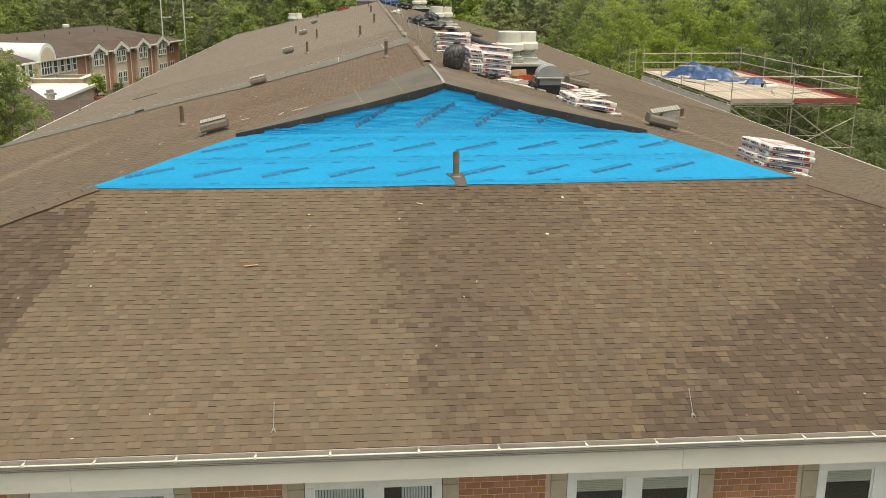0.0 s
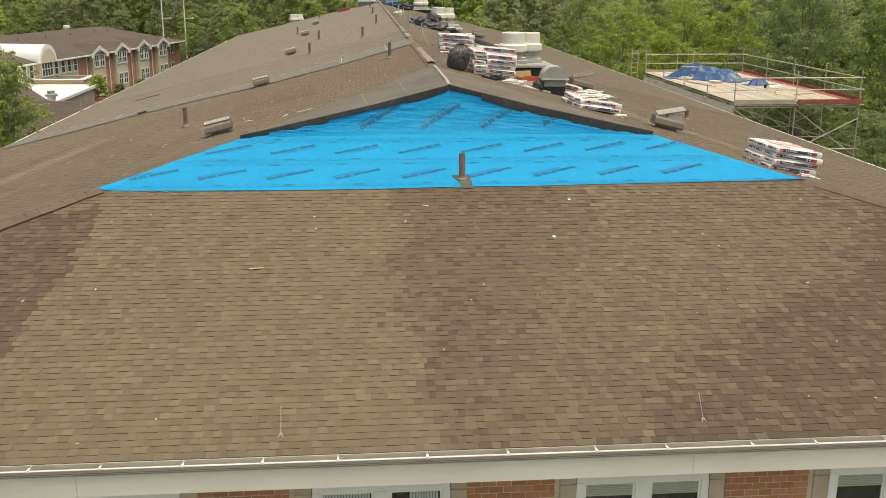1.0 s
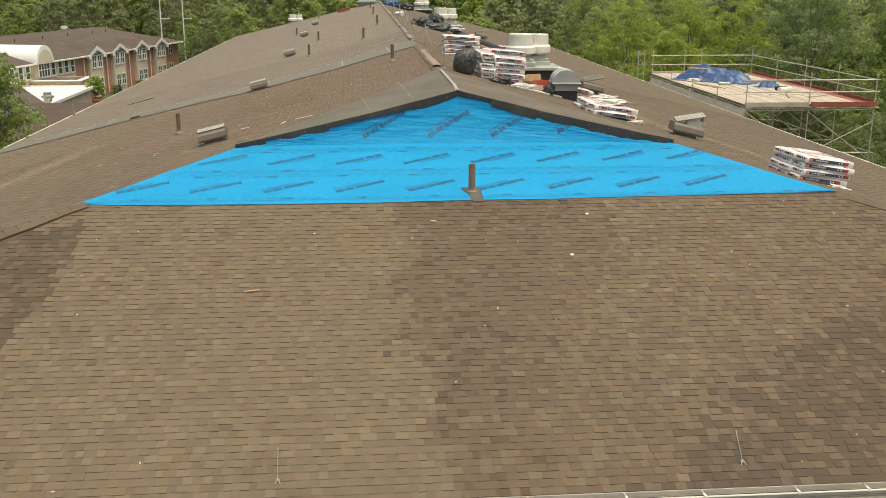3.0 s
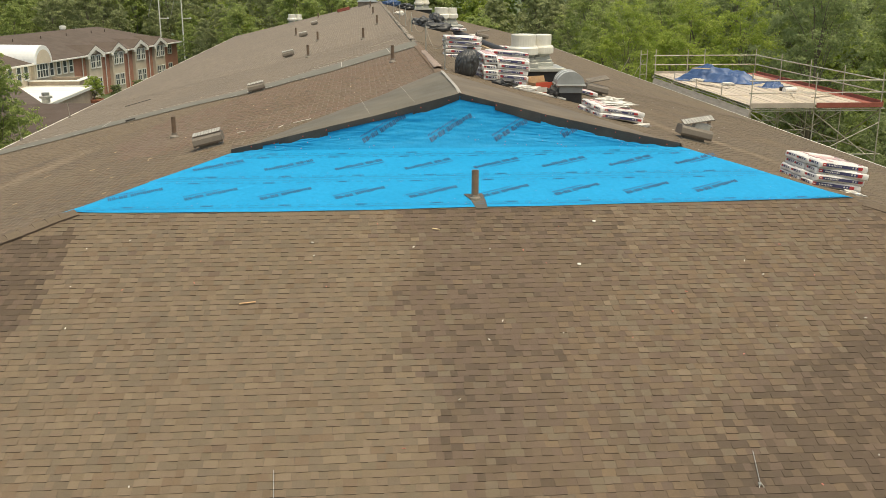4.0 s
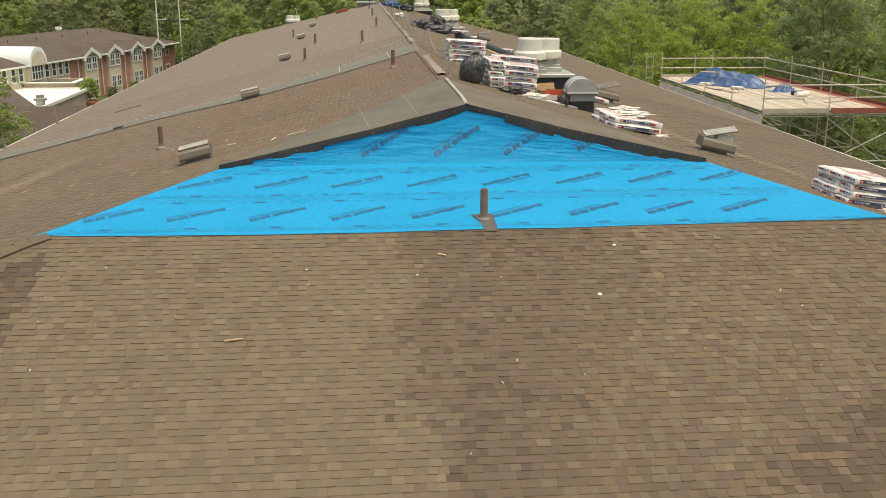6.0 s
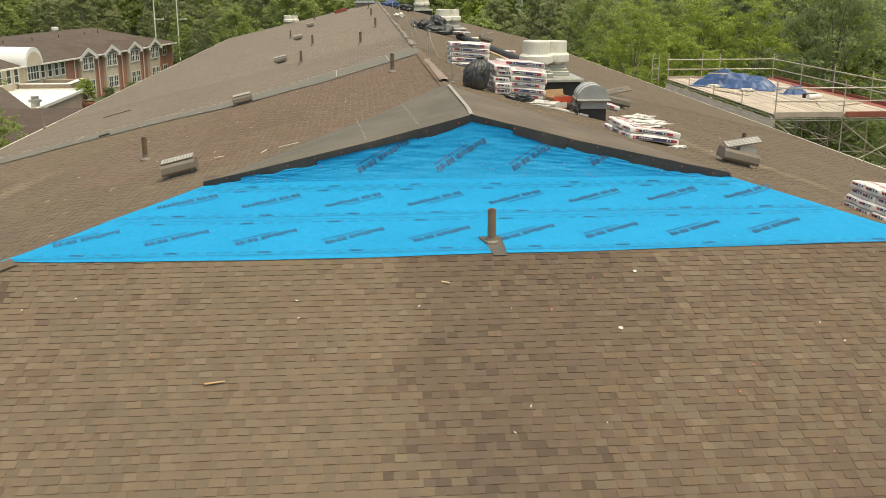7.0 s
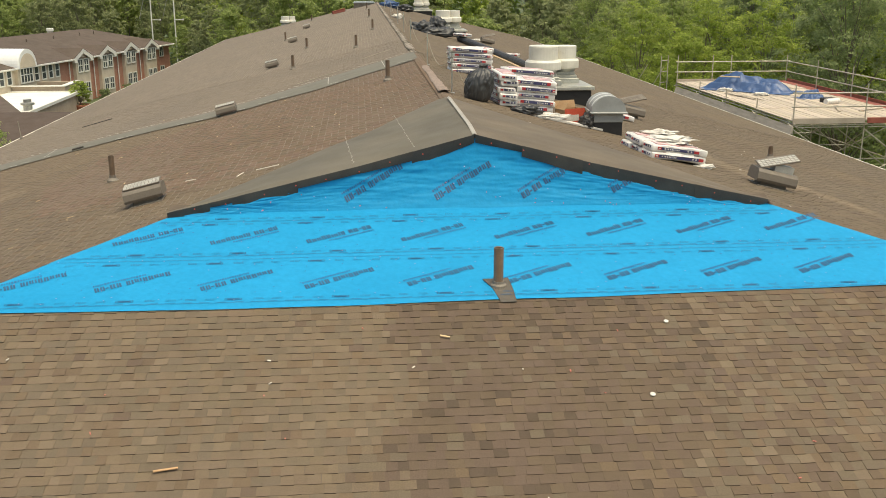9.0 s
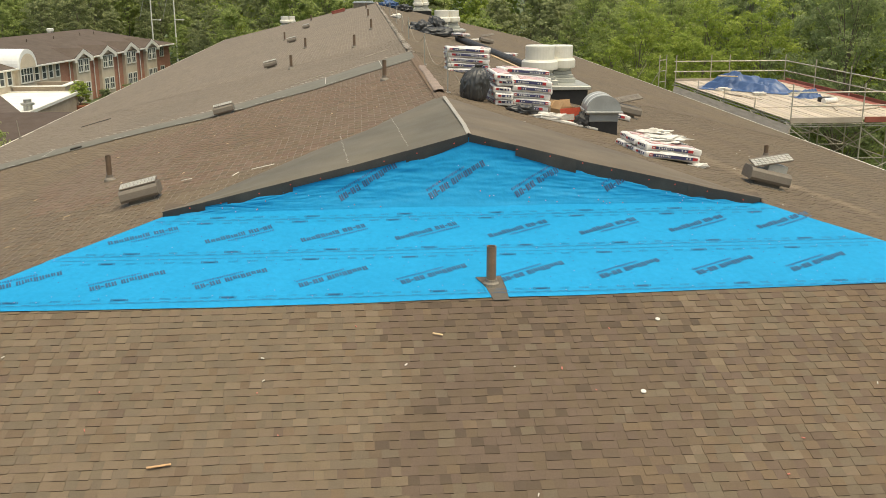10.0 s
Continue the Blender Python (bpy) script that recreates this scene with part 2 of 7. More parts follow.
brick_mat = surface("brick", (0.36, 0.160, 0.082), (0.42, 0.19, 0.10), scale=9, rough=0.9, fine=120, island=0.16, bump=0.4)
mortar = surface("mortar", (0.52, 0.43, 0.31), (0.58, 0.48, 0.35), scale=8, rough=0.95, fine=150, bump=0.4)
stone_mat = surface("stone", (0.42, 0.35, 0.25), (0.48, 0.41, 0.30), scale=4, rough=0.9, fine=90, bump=0.3)
vinyl_white = surface("vinyl_white", (0.74, 0.74, 0.70), (0.80, 0.80, 0.76), rough=0.35, fine=20, fine_amount=0.02, bump=0)
blind_mat = surface("blind", (0.66, 0.63, 0.55), (0.72, 0.69, 0.60), rough=0.7, bump=0)
curtain_mat = surface("curtain", (0.42, 0.45, 0.43), (0.50, 0.53, 0.50), rough=0.9)
# near-black colour that stands in for shade inside rooms and hollows
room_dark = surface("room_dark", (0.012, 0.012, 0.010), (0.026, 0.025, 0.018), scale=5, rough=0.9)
pane_mat = glass_pane("pane", (0.085, 0.095, 0.09), 0.06)
tube_steel = surface("tube_steel", (0.50, 0.455, 0.37), (0.60, 0.55, 0.45), scale=9, rough=0.5, metal=0.45, fine=50, fine_amount=0.12, bump=0.05, stain=(0.36, 0.30, 0.22), stain_amount=0.5, stain_scale=3)
galv = surface("galvanised", (0.48, 0.47, 0.43), (0.58, 0.57, 0.53), scale=12, rough=0.42, metal=0.75, fine=60, fine_amount=0.1, bump=0.05, stain=(0.35, 0.33, 0.29), stain_amount=0.4, stain_scale=4)
timber_new = surface("timber_new", (0.425, 0.355, 0.27), (0.505, 0.425, 0.33), scale=2, rough=0.8, fine=40, stretch=(1, 12, 1), obj=0.16, bump=0.2)
timber_side = surface("timber_side", (0.45, 0.385, 0.305), (0.54, 0.46, 0.37), scale=1.2, rough=0.85, fine=30, stretch=(3, 1, 9), stain=(0.28, 0.24, 0.19), stain_amount=0.5, stain_scale=1.5)
timber_red = surface("timber_red", (0.27, 0.075, 0.045), (0.34, 0.10, 0.065), scale=3, rough=0.8, fine=40, island=0.08)
tarp_blue = surface("tarp_blue", (0.043, 0.090, 0.205), (0.056, 0.108, 0.235), scale=1.0, rough=0.42, fine=60, fine_amount=0.05, bump=0.1)
roof_far = surface("roof_far", (0.082, 0.060, 0.044), (0.102, 0.075, 0.056), scale=0.6, rough=0.92, fine=14, fine_amount=0.14, stain=(0.12, 0.085, 0.066), stain_amount=0.4, stain_scale=0.25)
roof_low = surface("roof_low", (0.070, 0.049, 0.036), (0.088, 0.062, 0.046), scale=0.6, rough=0.92, fine=14, fine_amount=0.14, stain=(0.085, 0.064, 0.052), stain_amount=0.4, stain_scale=0.25)
wall_tan = surface("wall_tan", (0.42, 0.33, 0.235), (0.48, 0.38, 0.275), scale=1.2, rough=0.95, fine=18, stain=(0.33, 0.25, 0.17), stain_amount=0.4)
stucco = surface("stucco", (0.56, 0.48, 0.36), (0.63, 0.54, 0.41), scale=1.5, rough=0.95, fine=20, stain=(0.42, 0.34, 0.24), stain_amount=0.4)
brick_far = surface("brick_far", (0.43, 0.21, 0.135), (0.49, 0.25, 0.17), scale=2, rough=0.95, fine=12, fine_amount=0.18)
trim_far = surface("trim_far", (0.72, 0.70, 0.62), (0.78, 0.76, 0.68), rough=0.5)
flat_white = surface("flat_white", (0.74, 0.73, 0.67), (0.80, 0.79, 0.72), scale=0.5, rough=0.7, fine=6, fine_amount=0.05, stain=(0.55, 0.50, 0.40), stain_amount=0.35, stain_scale=0.4)
bark = surface("bark", (0.17, 0.145, 0.11), (0.23, 0.195, 0.15), scale=4, rough=0.95, fine=30, stretch=(3, 3, 0.6), bump=0.5)
LEAF = dict(scale=0.9, rough=0.6, fine=8, fine_amount=0.1, bump=0, island=0.13, translucent=0.64, spec=0.3)
leaf_mid = surface("leaf_mid", (0.265, 0.325, 0.104), (0.415, 0.475, 0.162), **LEAF)
leaf_dark = surface("leaf_dark", (0.232, 0.286, 0.125), (0.350, 0.402, 0.182), **LEAF)
leaf_light = surface("leaf_light", (0.265, 0.342, 0.066), (0.440, 0.505, 0.112), **LEAF)
leaf_olive = surface("leaf_olive", (0.265, 0.300, 0.140), (0.385, 0.410, 0.20), **LEAF)
grass_mat = surface("grass", (0.055, 0.085, 0.028), (0.085, 0.115, 0.040), scale=0.2, rough=0.95, fine=9, fine_amount=0.25, stain=(0.12, 0.11, 0.06), stain_amount=0.5, stain_scale=0.06)
concrete = surface("concrete", (0.19, 0.18, 0.155), (0.24, 0.225, 0.195), scale=0.3, rough=0.9, fine=20, stain=(0.15, 0.14, 0.12), stain_amount=0.4, stain_scale=0.1)
asphalt = surface("asphalt", (0.045, 0.045, 0.045), (0.06, 0.06, 0.058), scale=0.4, rough=0.95, fine=30)

# ---- the roof's planes ----
SIDE, HIP = 0.2385, 0.2985  # rise per metre of the long slopes and of the hip
EAVE_X, EAVE_Y, END_Y = 13.15, -9.42, 74.0
BLUE_Y = -2.80  # lower edge of the blue sheet
GAB_X, GAB_Y = 4.25, -0.72  # foot of the gable's rakes


def side_z(x):
    return RIDGE - SIDE * abs(x)


def hip_z(y):
    return RIDGE - 0.762 + HIP * y


def hip_x(y):
    return (0.762 - HIP * y) / SIDE


def front_y(x):
    """Where a long slope ends towards the hip or at the gable's rake."""
    x = abs(x)
    return GAB_Y * x / GAB_X if x < GAB_X else max(EAVE_Y, (0.762 - SIDE * x) / HIP)


def frame_of(origin, along, up):
    along, up = Vector(along).normalized(), Vector(up).normalized()
    n = along.cross(up)
    m = Matrix((along, up, n)).transposed().to_4x4()
    m.translation = origin
    return m


ON_HIP = frame_of((0, EAVE_Y, hip_z(EAVE_Y)), (1, 0, 0), (0, 1, HIP))
ON_LEFT = frame_of((-EAVE_X, 0, side_z(EAVE_X)), (0, -1, 0), (1, 0, SIDE))
ON_RIGHT = frame_of((EAVE_X, 0, side_z(EAVE_X)), (0, 1, 0), (-1, 0, SIDE))
COS_S = 1 / math.hypot(1, SIDE)
COS_H = 1 / math.hypot(1, HIP)


def hip_at(x, y, h=0.0):
    return Vector((x, y, hip_z(y))) + Vector((0, -HIP, 1)) * COS_H * h


def side_at(x, y, h=0.0):
    return Vector((x, y, side_z(x))) + Vector((SIDE * (1 if x > 0 else -1), 0, 1)) * COS_S * h


# ---- ground ----
gm = bmesh.new()
bmesh.ops.create_grid(gm, x_segments=40, y_segments=40, size=1500)
ground = tagged(part("ground", gm, grass_mat), "green lawn and woodland floor round the buildings", "ground", kind="structure")

# slab out of view, added to set the light bounced up to the end wall
tagged(part("pavement", boxed(-45, 45, -60, -9.2, -0.3, 0.05), concrete), "added unseen grey slab that sets the light bounced onto the end wall", "pavement", kind="structure")

# ---- the roof decks ----
hip_deck = tagged(part("roof_hip", prism(bmesh.new(), [hip_at(-EAVE_X - 1.9, EAVE_Y + 0.06), hip_at(EAVE_X + 1.9, EAVE_Y + 0.06), hip_at(GAB_X, -0.80), hip_at(GAB_X, -0.45), hip_at(-GAB_X, -0.45), hip_at(-GAB_X, -0.80)], (0, 0, -0.16)), deck_felt),
                  "hip end of a long roof under worn brown asphalt shingles", "roof", kind="structure")
side_decks = {}
for sgn, nm in ((-1, "roof_west"), (1, "roof_east")):
    poly = [(0.0, 0.0), (0.0, END_Y), (sgn * EAVE_X, END_Y), (sgn * EAVE_X, front_y(EAVE_X)), (sgn * GAB_X, GAB_Y)]
    side_decks[sgn] = tagged(part(nm, prism(bmesh.new(), [side_at(x if x else sgn * 1e-6, y) for x, y in poly], (0, 0, -0.16)), deck_felt),
                             "long low roof slope under weathered brown asphalt shingles", "roof", kind="structure")

# walls that carry the roof
SOFFIT = hip_z(EAVE_Y) - 0.42
bw = bmesh.new()
box(bw, -EAVE_X + 0.5, EAVE_X - 0.5, -8.72, END_Y - 0.4, 0, SOFFIT)
main_walls = tagged(part("wall_core", bw, stucco), "tall walls of the long building under the roof", "wall", kind="structure")
gb = bmesh.new()
prism(gb, [(-EAVE_X + 0.5, END_Y - 0.4, SOFFIT), (EAVE_X - 0.5, END_Y - 0.4, SOFFIT), (0, END_Y - 0.4, RIDGE - 0.2)], (0, -0.2, 0))
part("gable_end", gb, stucco, main_walls)

# ---- blue underlayment on the upper hip and the small gable ----
rng = random.Random(7)
GFOOT = -0.74  # where the blue sheet leaves the hip for the gable


def rake(x):
    """How far the rake's lip stands forward and up of the slope's end."""
    k = max(0.0, 1 - abs(x) / 4.4)
    return 0.12 + 0.30 * k, 0.020 * k + 0.05 * max(0.0, min(1.0, (abs(x) - 1.6) / 1.6)) + 0.035 * max(0.0, min(1.0, (abs(x) - 3.4) / 0.7))


def sheet_h(x, y):
    v = Vector((x * 0.9, y * 2.2, 0.3))
    d = hip_x(y) - abs(x)
    return 0.024 + 0.008 * noise.noise(v) + 0.022 * max(0.0, 1 - abs(d) / 0.5) * abs(noise.noise(Vector((y * 2.2 + abs(x) * 0.6, d * 9, 6)))) + 0.016 * max(0, noise.noise(Vector((x * 1.6, y * 6.0, 5)))) * max(0, min(1, (y + 1.1) / 0.5)) + (0.006 if y > -1.82 else 0) + 0.06 * max(0, (y + 0.66) / 0.22) ** 2 * max(0, min(1, (3.1 - abs(x)) / 0.6))


def gable_at(x, t, h=0.0):
    """On the gable's face, close behind the rake: t runs from its foot on the hip to the rake."""
    z1 = side_z(x) - 0.05 + rake(x)[1]
    y1 = front_y(x) - rake(x)[0] + 0.03
    y0 = min(GFOOT, y1 - 0.06)
    z0 = hip_z(y0) + 0.026
    z1 = max(z1, z0 + 0.01)
    z = z0 + (z1 - z0) * t
    fold = 0.020 * noise.noise(Vector((x * 1.3 + z * 1.5, z * 4.0, 2))) + 0.010 * noise.noise(Vector((x * 3.2 - z * 4, z * 7.0, 9))) + 0.012 * noise.noise(Vector((x * 2.1 + z * 6, z * 15.0, 5))) + 0.010 * abs(noise.noise(Vector((x * 5 + z * 14, z * 22.0 - x * 3, 7))))
    # folds that fan out from the two feet, and the bunched crease where the face meets the hip
    fold += 0.011 * (0.5 - abs(noise.noise(Vector((x * 0.5, (z - side_z(0)) * 9 + abs(x) * 2.6, 11))))) * min(1, abs(x) / 1.2)
    fold += 0.008 * max(0.0, 0.25 - abs(noise.noise(Vector((x * 1.1 + z * 2, z * 13.0 + x * 1.2, 17))))) / 0.25 + 0.007 * max(0.0, 0.2 - abs(noise.noise(Vector((x * 2.3 - z * 3, z * 19.0 - x * 1.5, 23))))) / 0.2
    crease = 0.008 * noise.noise(Vector((x * 0.7, t * 26.0, 13))) * max(0.0, 1 - t / 0.35)
    return Vector((x, y1 + (y0 - y1) * (1 - t) ** 1.8 - h - 0.72 * fold * min(1, 5 * t * (1 - t) + 0.06), z + crease + h * 0.6 * (1 - t)))


blue = thing("underlayment", Matrix(), "bright blue synthetic roofing underlayment tacked over the upper hip", "underlayment", kind="structure")


def grid_mesh(name, rows, mat_, parent, label="", smooth=True):
    """A sheet through rows of points of one length."""
    n = len(rows[0])
    vs = [p for r in rows for p in r]
    fs = [(i * n + j, i * n + j + 1, (i + 1) * n + j + 1, (i + 1) * n + j) for i in range(len(rows) - 1) for j in range(n - 1)]
    return raw(name, vs, fs, mat_, parent, label=label, smooth=smooth)


def blue_edge(y):
    return hip_x(y) + 0.02 + 0.03 * noise.noise(Vector((y * 3, 1, 1)))


for y0, y1 in ((BLUE_Y, -1.80), (-1.84, -0.44)):
    rows = []
    for i in range(19):
        y = y0 + (y1 - y0) * i / 18
        yy = y + (0.018 * math.sin(y0 * 40) if i in (0,) else 0)
        e = blue_edge(y)
        row = []
        for j in range(141):
            x = -e + 2 * e * j / 140
            wob = 0.02 * noise.noise(Vector((x * 0.8, y0, 3))) - (0.06 * (1 - (x / 6.6) ** 2) - 0.055 * max(0.0, x / 6.6) + 0.045 * min(1.0, max(0.0, -x / 2.0)) * min(1.0, max(0.0, (6.6 + x) / 0.8)) if y0 == BLUE_Y else 0) if i == 0 else 0
            if i == 0 and y0 == BLUE_Y and x > 0:
                x *= 0.977
            row.append(hip_at(x, yy + wob, sheet_h(x, y) - (0.016 if j in (0, 140) else 0) - (0.008 if i == 0 and y0 == BLUE_Y else 0)))
        rows.append(row)
    grid_mesh("sheet", rows, blue_sheet, blue)
rows = [[gable_at(-4.0 + 8.0 * j / 200, t / 52) for j in range(201)] for t in range(53)]
grid_mesh("sheet", rows, blue_sheet, blue, "wrinkled blue sheet draped on the gable face")


def mark_quads(cells, place):
    vs, fs = [], []
    for a0, a1, b0, b1 in cells:
        k = len(vs)
        vs += [place(a0, b0), place(a1, b0), place(a1, b1), place(a0, b1)]
        fs.append((k, k + 1, k + 2, k + 3))
    return vs, fs


def print_cells(r):
    """Plain upright bars in place of one line of heavy print, and small ones for the thin line under it."""
    heavy, thin = [], []
    a = 0.0
    for k, w in enumerate([.066, .056, .056, .060, .056, .026, .054, .026, .056, 0, .062, .066, .036, .058, .058]):
        if w:
            hgt = 0.086 if k in (0, 3, 4, 7, 8, 10, 11, 13, 14) else 0.066
            if k == 12:
                heavy.append((a, a + w, 0.036, 0.056))
            elif w < 0.03:
                heavy.append((a, a + w * 0.8, 0, hgt))
            else:
                heavy.append((a, a + w * 0.36, 0, hgt))
                heavy.append((a + w * 0.50, a + w * 0.88, 0, hgt))
        a += (w + 0.010) if w else 0.042
    b = a * 0.30
    while b < a * 0.99:
        w = r.uniform(0.012, 0.026)
        thin.append((b, b + w, -0.062, -0.028 if r.random() < 0.35 else -0.036))
        b += w + 0.012
    return heavy, thin, a


def put_print(cx, cy, angle, flip, at):
    heavy, thin, length = print_cells(rng)
    c, s = math.cos(angle), math.sin(angle)

    def place(a, b):
        a, b = (a - length / 2) * 1.0, b - 0.04
        if flip:
            a, b = -a, -b
        return at(cx + a * c - b * s, cy + a * s + b * c)
    for cells, m in ((heavy, blue_ink), (thin, blue_ink_thin)):
        vs, fs = mark_quads(cells, place)
        raw("print_mark", vs, fs, m, blue)


def on_sheet(x, y):
    return hip_at(x, y, sheet_h(x, y) + 0.006)


def on_gable(x, z):
    lo, hi = 0.0, 1.0
    for _ in range(12):
        mid = (lo + hi) / 2
        lo, hi = (mid, hi) if gable_at(x, mid).z < z else (lo, mid)
    return gable_at(x, lo, 0.006)


for k in range(-4, 5):
    if abs(-0.65 + 1.253 * k) < 5.8:
        put_print(-0.65 + 1.253 * k, -2.33 + 0.0035 * k * k, radians(22), True, on_sheet)
    if abs(-0.66 + 1.242 * k) < 4.7:
        put_print(-0.66 + 1.242 * k, -1.335 + 0.004 * k * k, radians(22), False, on_sheet)
for cx, cz in ((-1.44, -0.60), (-0.19, -0.60), (1.03, -0.60), (2.32, -0.545)):
    put_print(cx, RIDGE + cz, radians(29), True, on_gable)

# small printed rows along the laps, lap creases, and the caps of the tacks
small, capsule = [], []
for y in (-2.70, -1.94, -1.73, -1.04, -0.90):
    x = -hip_x(y) + 0.25 + rng.random() * 0.1
    k = 0
    while x < hip_x(y) - 0.3:
        if k % 5 == 2:
            for c in ((x, x + 0.19, y - 0.020, y - 0.015), (x, x + 0.19, y + 0.015, y + 0.020), (x - 0.008, x, y - 0.018, y + 0.018), (x + 0.19, x + 0.198, y - 0.018, y + 0.018)):
                capsule.append(c)
            small.append((x + 0.02, x + 0.17, y - 0.006, y + 0.006))
            x += 0.33
        else:
            for r_ in range(2):
                b = x
                while b < x + 0.11:
                    w = rng.uniform(0.012, 0.03)
                    small.append((b, b + w, y - 0.012 + 0.020 * r_, y - 0.0065 + 0.020 * r_))
                    b += w + 0.007
            x += 0.235
        k += 1
vs, fs = mark_quads(small, on_sheet)
raw("small_print", vs, fs, blue_ink, blue)["kind"] = "stuff"
vs, fs = mark_quads(capsule, on_sheet)
raw("small_print", vs, fs, blue_ink, blue)["kind"] = "stuff"
lines = []
for y in (-2.77, -2.755, -1.86, -1.79, -1.775, -0.975, -0.955):
    x = -hip_x(y) + 0.1
    while x < hip_x(y) - 0.1:
        lines.append((x, x + 0.12, y - 0.0022, y + 0.0022))
        x += 0.12 if y in (-1.79, -1.86, -0.975, -2.77) else 0.2
vs, fs = mark_quads(lines, on_sheet)
raw("lap_line", vs, fs, blue_ink, blue)["kind"] = "stuff"

cap_pink = surface("cap_pink", (0.22, 0.23, 0.46), (0.28, 0.27, 0.52), rough=0.5, bump=0)
cap_red = surface("cap_red", (0.55, 0.07, 0.04), (0.62, 0.10, 0.06), rough=0.5, bump=0)
cap_blue = surface("cap_blue", (0.02, 0.09, 0.26), (0.025, 0.12, 0.32), rough=0.5, bump=0)
tacks = {0: ([], []), 1: ([], []), 2: ([], [])}


def add_disc(store, c, ax, ay, r, n=8):
    vs, fs = store
    k = len(vs)
    vs += [c + (ax * math.cos(2 * math.pi * i / n) + ay * math.sin(2 * math.pi * i / n)) * r for i in range(n)]
    fs.append(tuple(range(k, k + n)))


AX, AY = Vector((1, 0, 0)), Vector((0, COS_H, HIP * COS_H))
for y in np.arange(-2.70, -0.82, 0.135):
    x = -hip_x(y) + 0.2
    while x < hip_x(y) - 0.15:
        xx, yy = x + rng.uniform(-.08, .08), y + rng.uniform(-.06, .06)
        near_lap = min(abs(yy + 2.7), abs(yy + 1.83), abs(yy + 0.97)) < 0.12
        q = rng.random()
        if q < (0.85 if near_lap else 0.55):
            kind_ = rng.choice((0, 0, 0, 2, 2)) if near_lap else rng.choice((0, 2, 2))
            add_disc(tacks[kind_], hip_at(xx, yy, sheet_h(xx, yy) + 0.008), AX, AY, 0.0085)
        x += 0.33
for k in range(46):
    x = rng.uniform(-3.6, 3.6)
    t = rng.uniform(0.05, 0.75) ** 1.5
    add_disc(tacks[rng.choice((0, 0, 1, 1))], gable_at(x, t, 0.014), AX, Vector((0, 0.7, 0.7)), 0.008)
for k, m in ((0, cap_pink), (1, cap_red), (2, cap_blue)):
    raw("tack_cap", tacks[k][0], tacks[k][1], m, blue)["kind"] = "stuff"

# ---- grey membrane over the gable's end of the long slopes, with its dark turned-down edge ----
INNER = [(0.0, 4.25), (0.96, 3.0), (1.37, 2.35), (2.07, 1.78), (2.70, 1.08), (3.47, 0.2), (3.82, -0.2), (4.25, -0.55), (4.45, -0.62)]
INNER_E = [(0.0, 4.25), (1.0, 3.2), (2.0, 2.3), (3.3, 0.9), (4.05, -0.2), (4.45, -0.62)]


def lerp_table(tab, x):
    for (a, fa), (b, fb) in zip(tab, tab[1:]):
        if x <= b:
            return fa + (fb - fa) * (x - a) / (b - a)
    return tab[-1][1]


TURNED = {-1: [[(0.0, 0.118), (0.35, 0.165), (0.74, 0.205), (0.885, 0.17)], [(0.87, 0.136), (1.70, 0.108), (2.47, 0.105)], [(2.46, 0.165), (3.345, 0.172)], [(3.33, 0.075), (3.66, 0.07)], [(3.64, 0.15), (3.95, 0.13), (4.20, 0.11)]],
          1: [[(0.0, 0.118), (0.23, 0.112), (0.66, 0.09)], [(0.65, 0.155), (1.51, 0.202)], [(1.49, 0.17), (2.06, 0.185), (2.58, 0.235), (3.11, 0.215)], [(3.09, 0.19), (3.87, 0.16), (4.12, 0.06)]]}
membrane_cap = thing("membrane_cap", Matrix(), "grey roofing membrane capping the gable end with a dark turned-down edge", "membrane", kind="structure")
for sgn in (-1, 1):
    rows = []
    for i in range(31):
        x = 4.22 * i / 30
        (fw, up), y1 = rake(x), lerp_table(INNER if sgn < 0 else INNER_E, x)
        row = []
        for j in range(15):
            t = j / 14
            y0 = front_y(x) - fw
            y = y0 + (y1 - y0) * t
            h = 0.004 + 0.031 * min(1, t / 0.06) + 0.03 * math.sin(math.pi * min(1, t * 1.2)) * (0.4 + abs(noise.noise(Vector((x * 1.5, y * 1.5, sgn))))) - (0.02 if t == 1 else 0) + up * max(0, 1 - t * 3) ** 1.3
            row.append(side_at(sgn * x if x else sgn * 1e-6, y, h))
        rows.append(row)
    if sgn < 0:
        rows = rows[::-1]
    grid_mesh("membrane_sheet", rows, membrane if sgn < 0 else membrane_brown, membrane_cap, "" if sgn < 0 else "dusty brown membrane on the east side")
    # turned-down edge in lengths of uneven depth: (across, depth) along each
    for k, length in enumerate(TURNED[sgn]):
        (x, _), (x1, _) = length[0], length[-1]
        top, low = [], []
        for j in range(13):
            xx = x + (x1 - x) * j / 12
            deep = lerp_table(length, xx)
            p = side_at(sgn * xx if xx else sgn * 1e-6, front_y(xx) - rake(xx)[0] - 0.005, 0.006 + rake(xx)[1] + 0.004 * (k % 2))
            top.append(p)
            low.append(p + Vector((0, 0.020 - 0.016 * (k % 2) + 0.014 * noise.noise(Vector((xx * 4, k, 1))), -deep * (1 + 0.05 * noise.noise(Vector((xx * 4.5, 3, sgn)))))))
        mid = [(a + b) / 2 + Vector((0, -0.008, 0.01)) for a, b in zip(top, low)]
        seq = [top, mid, low]
        if sgn < 0:
            seq = [r[::-1] for r in seq]
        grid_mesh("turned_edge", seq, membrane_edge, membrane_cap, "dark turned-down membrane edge")
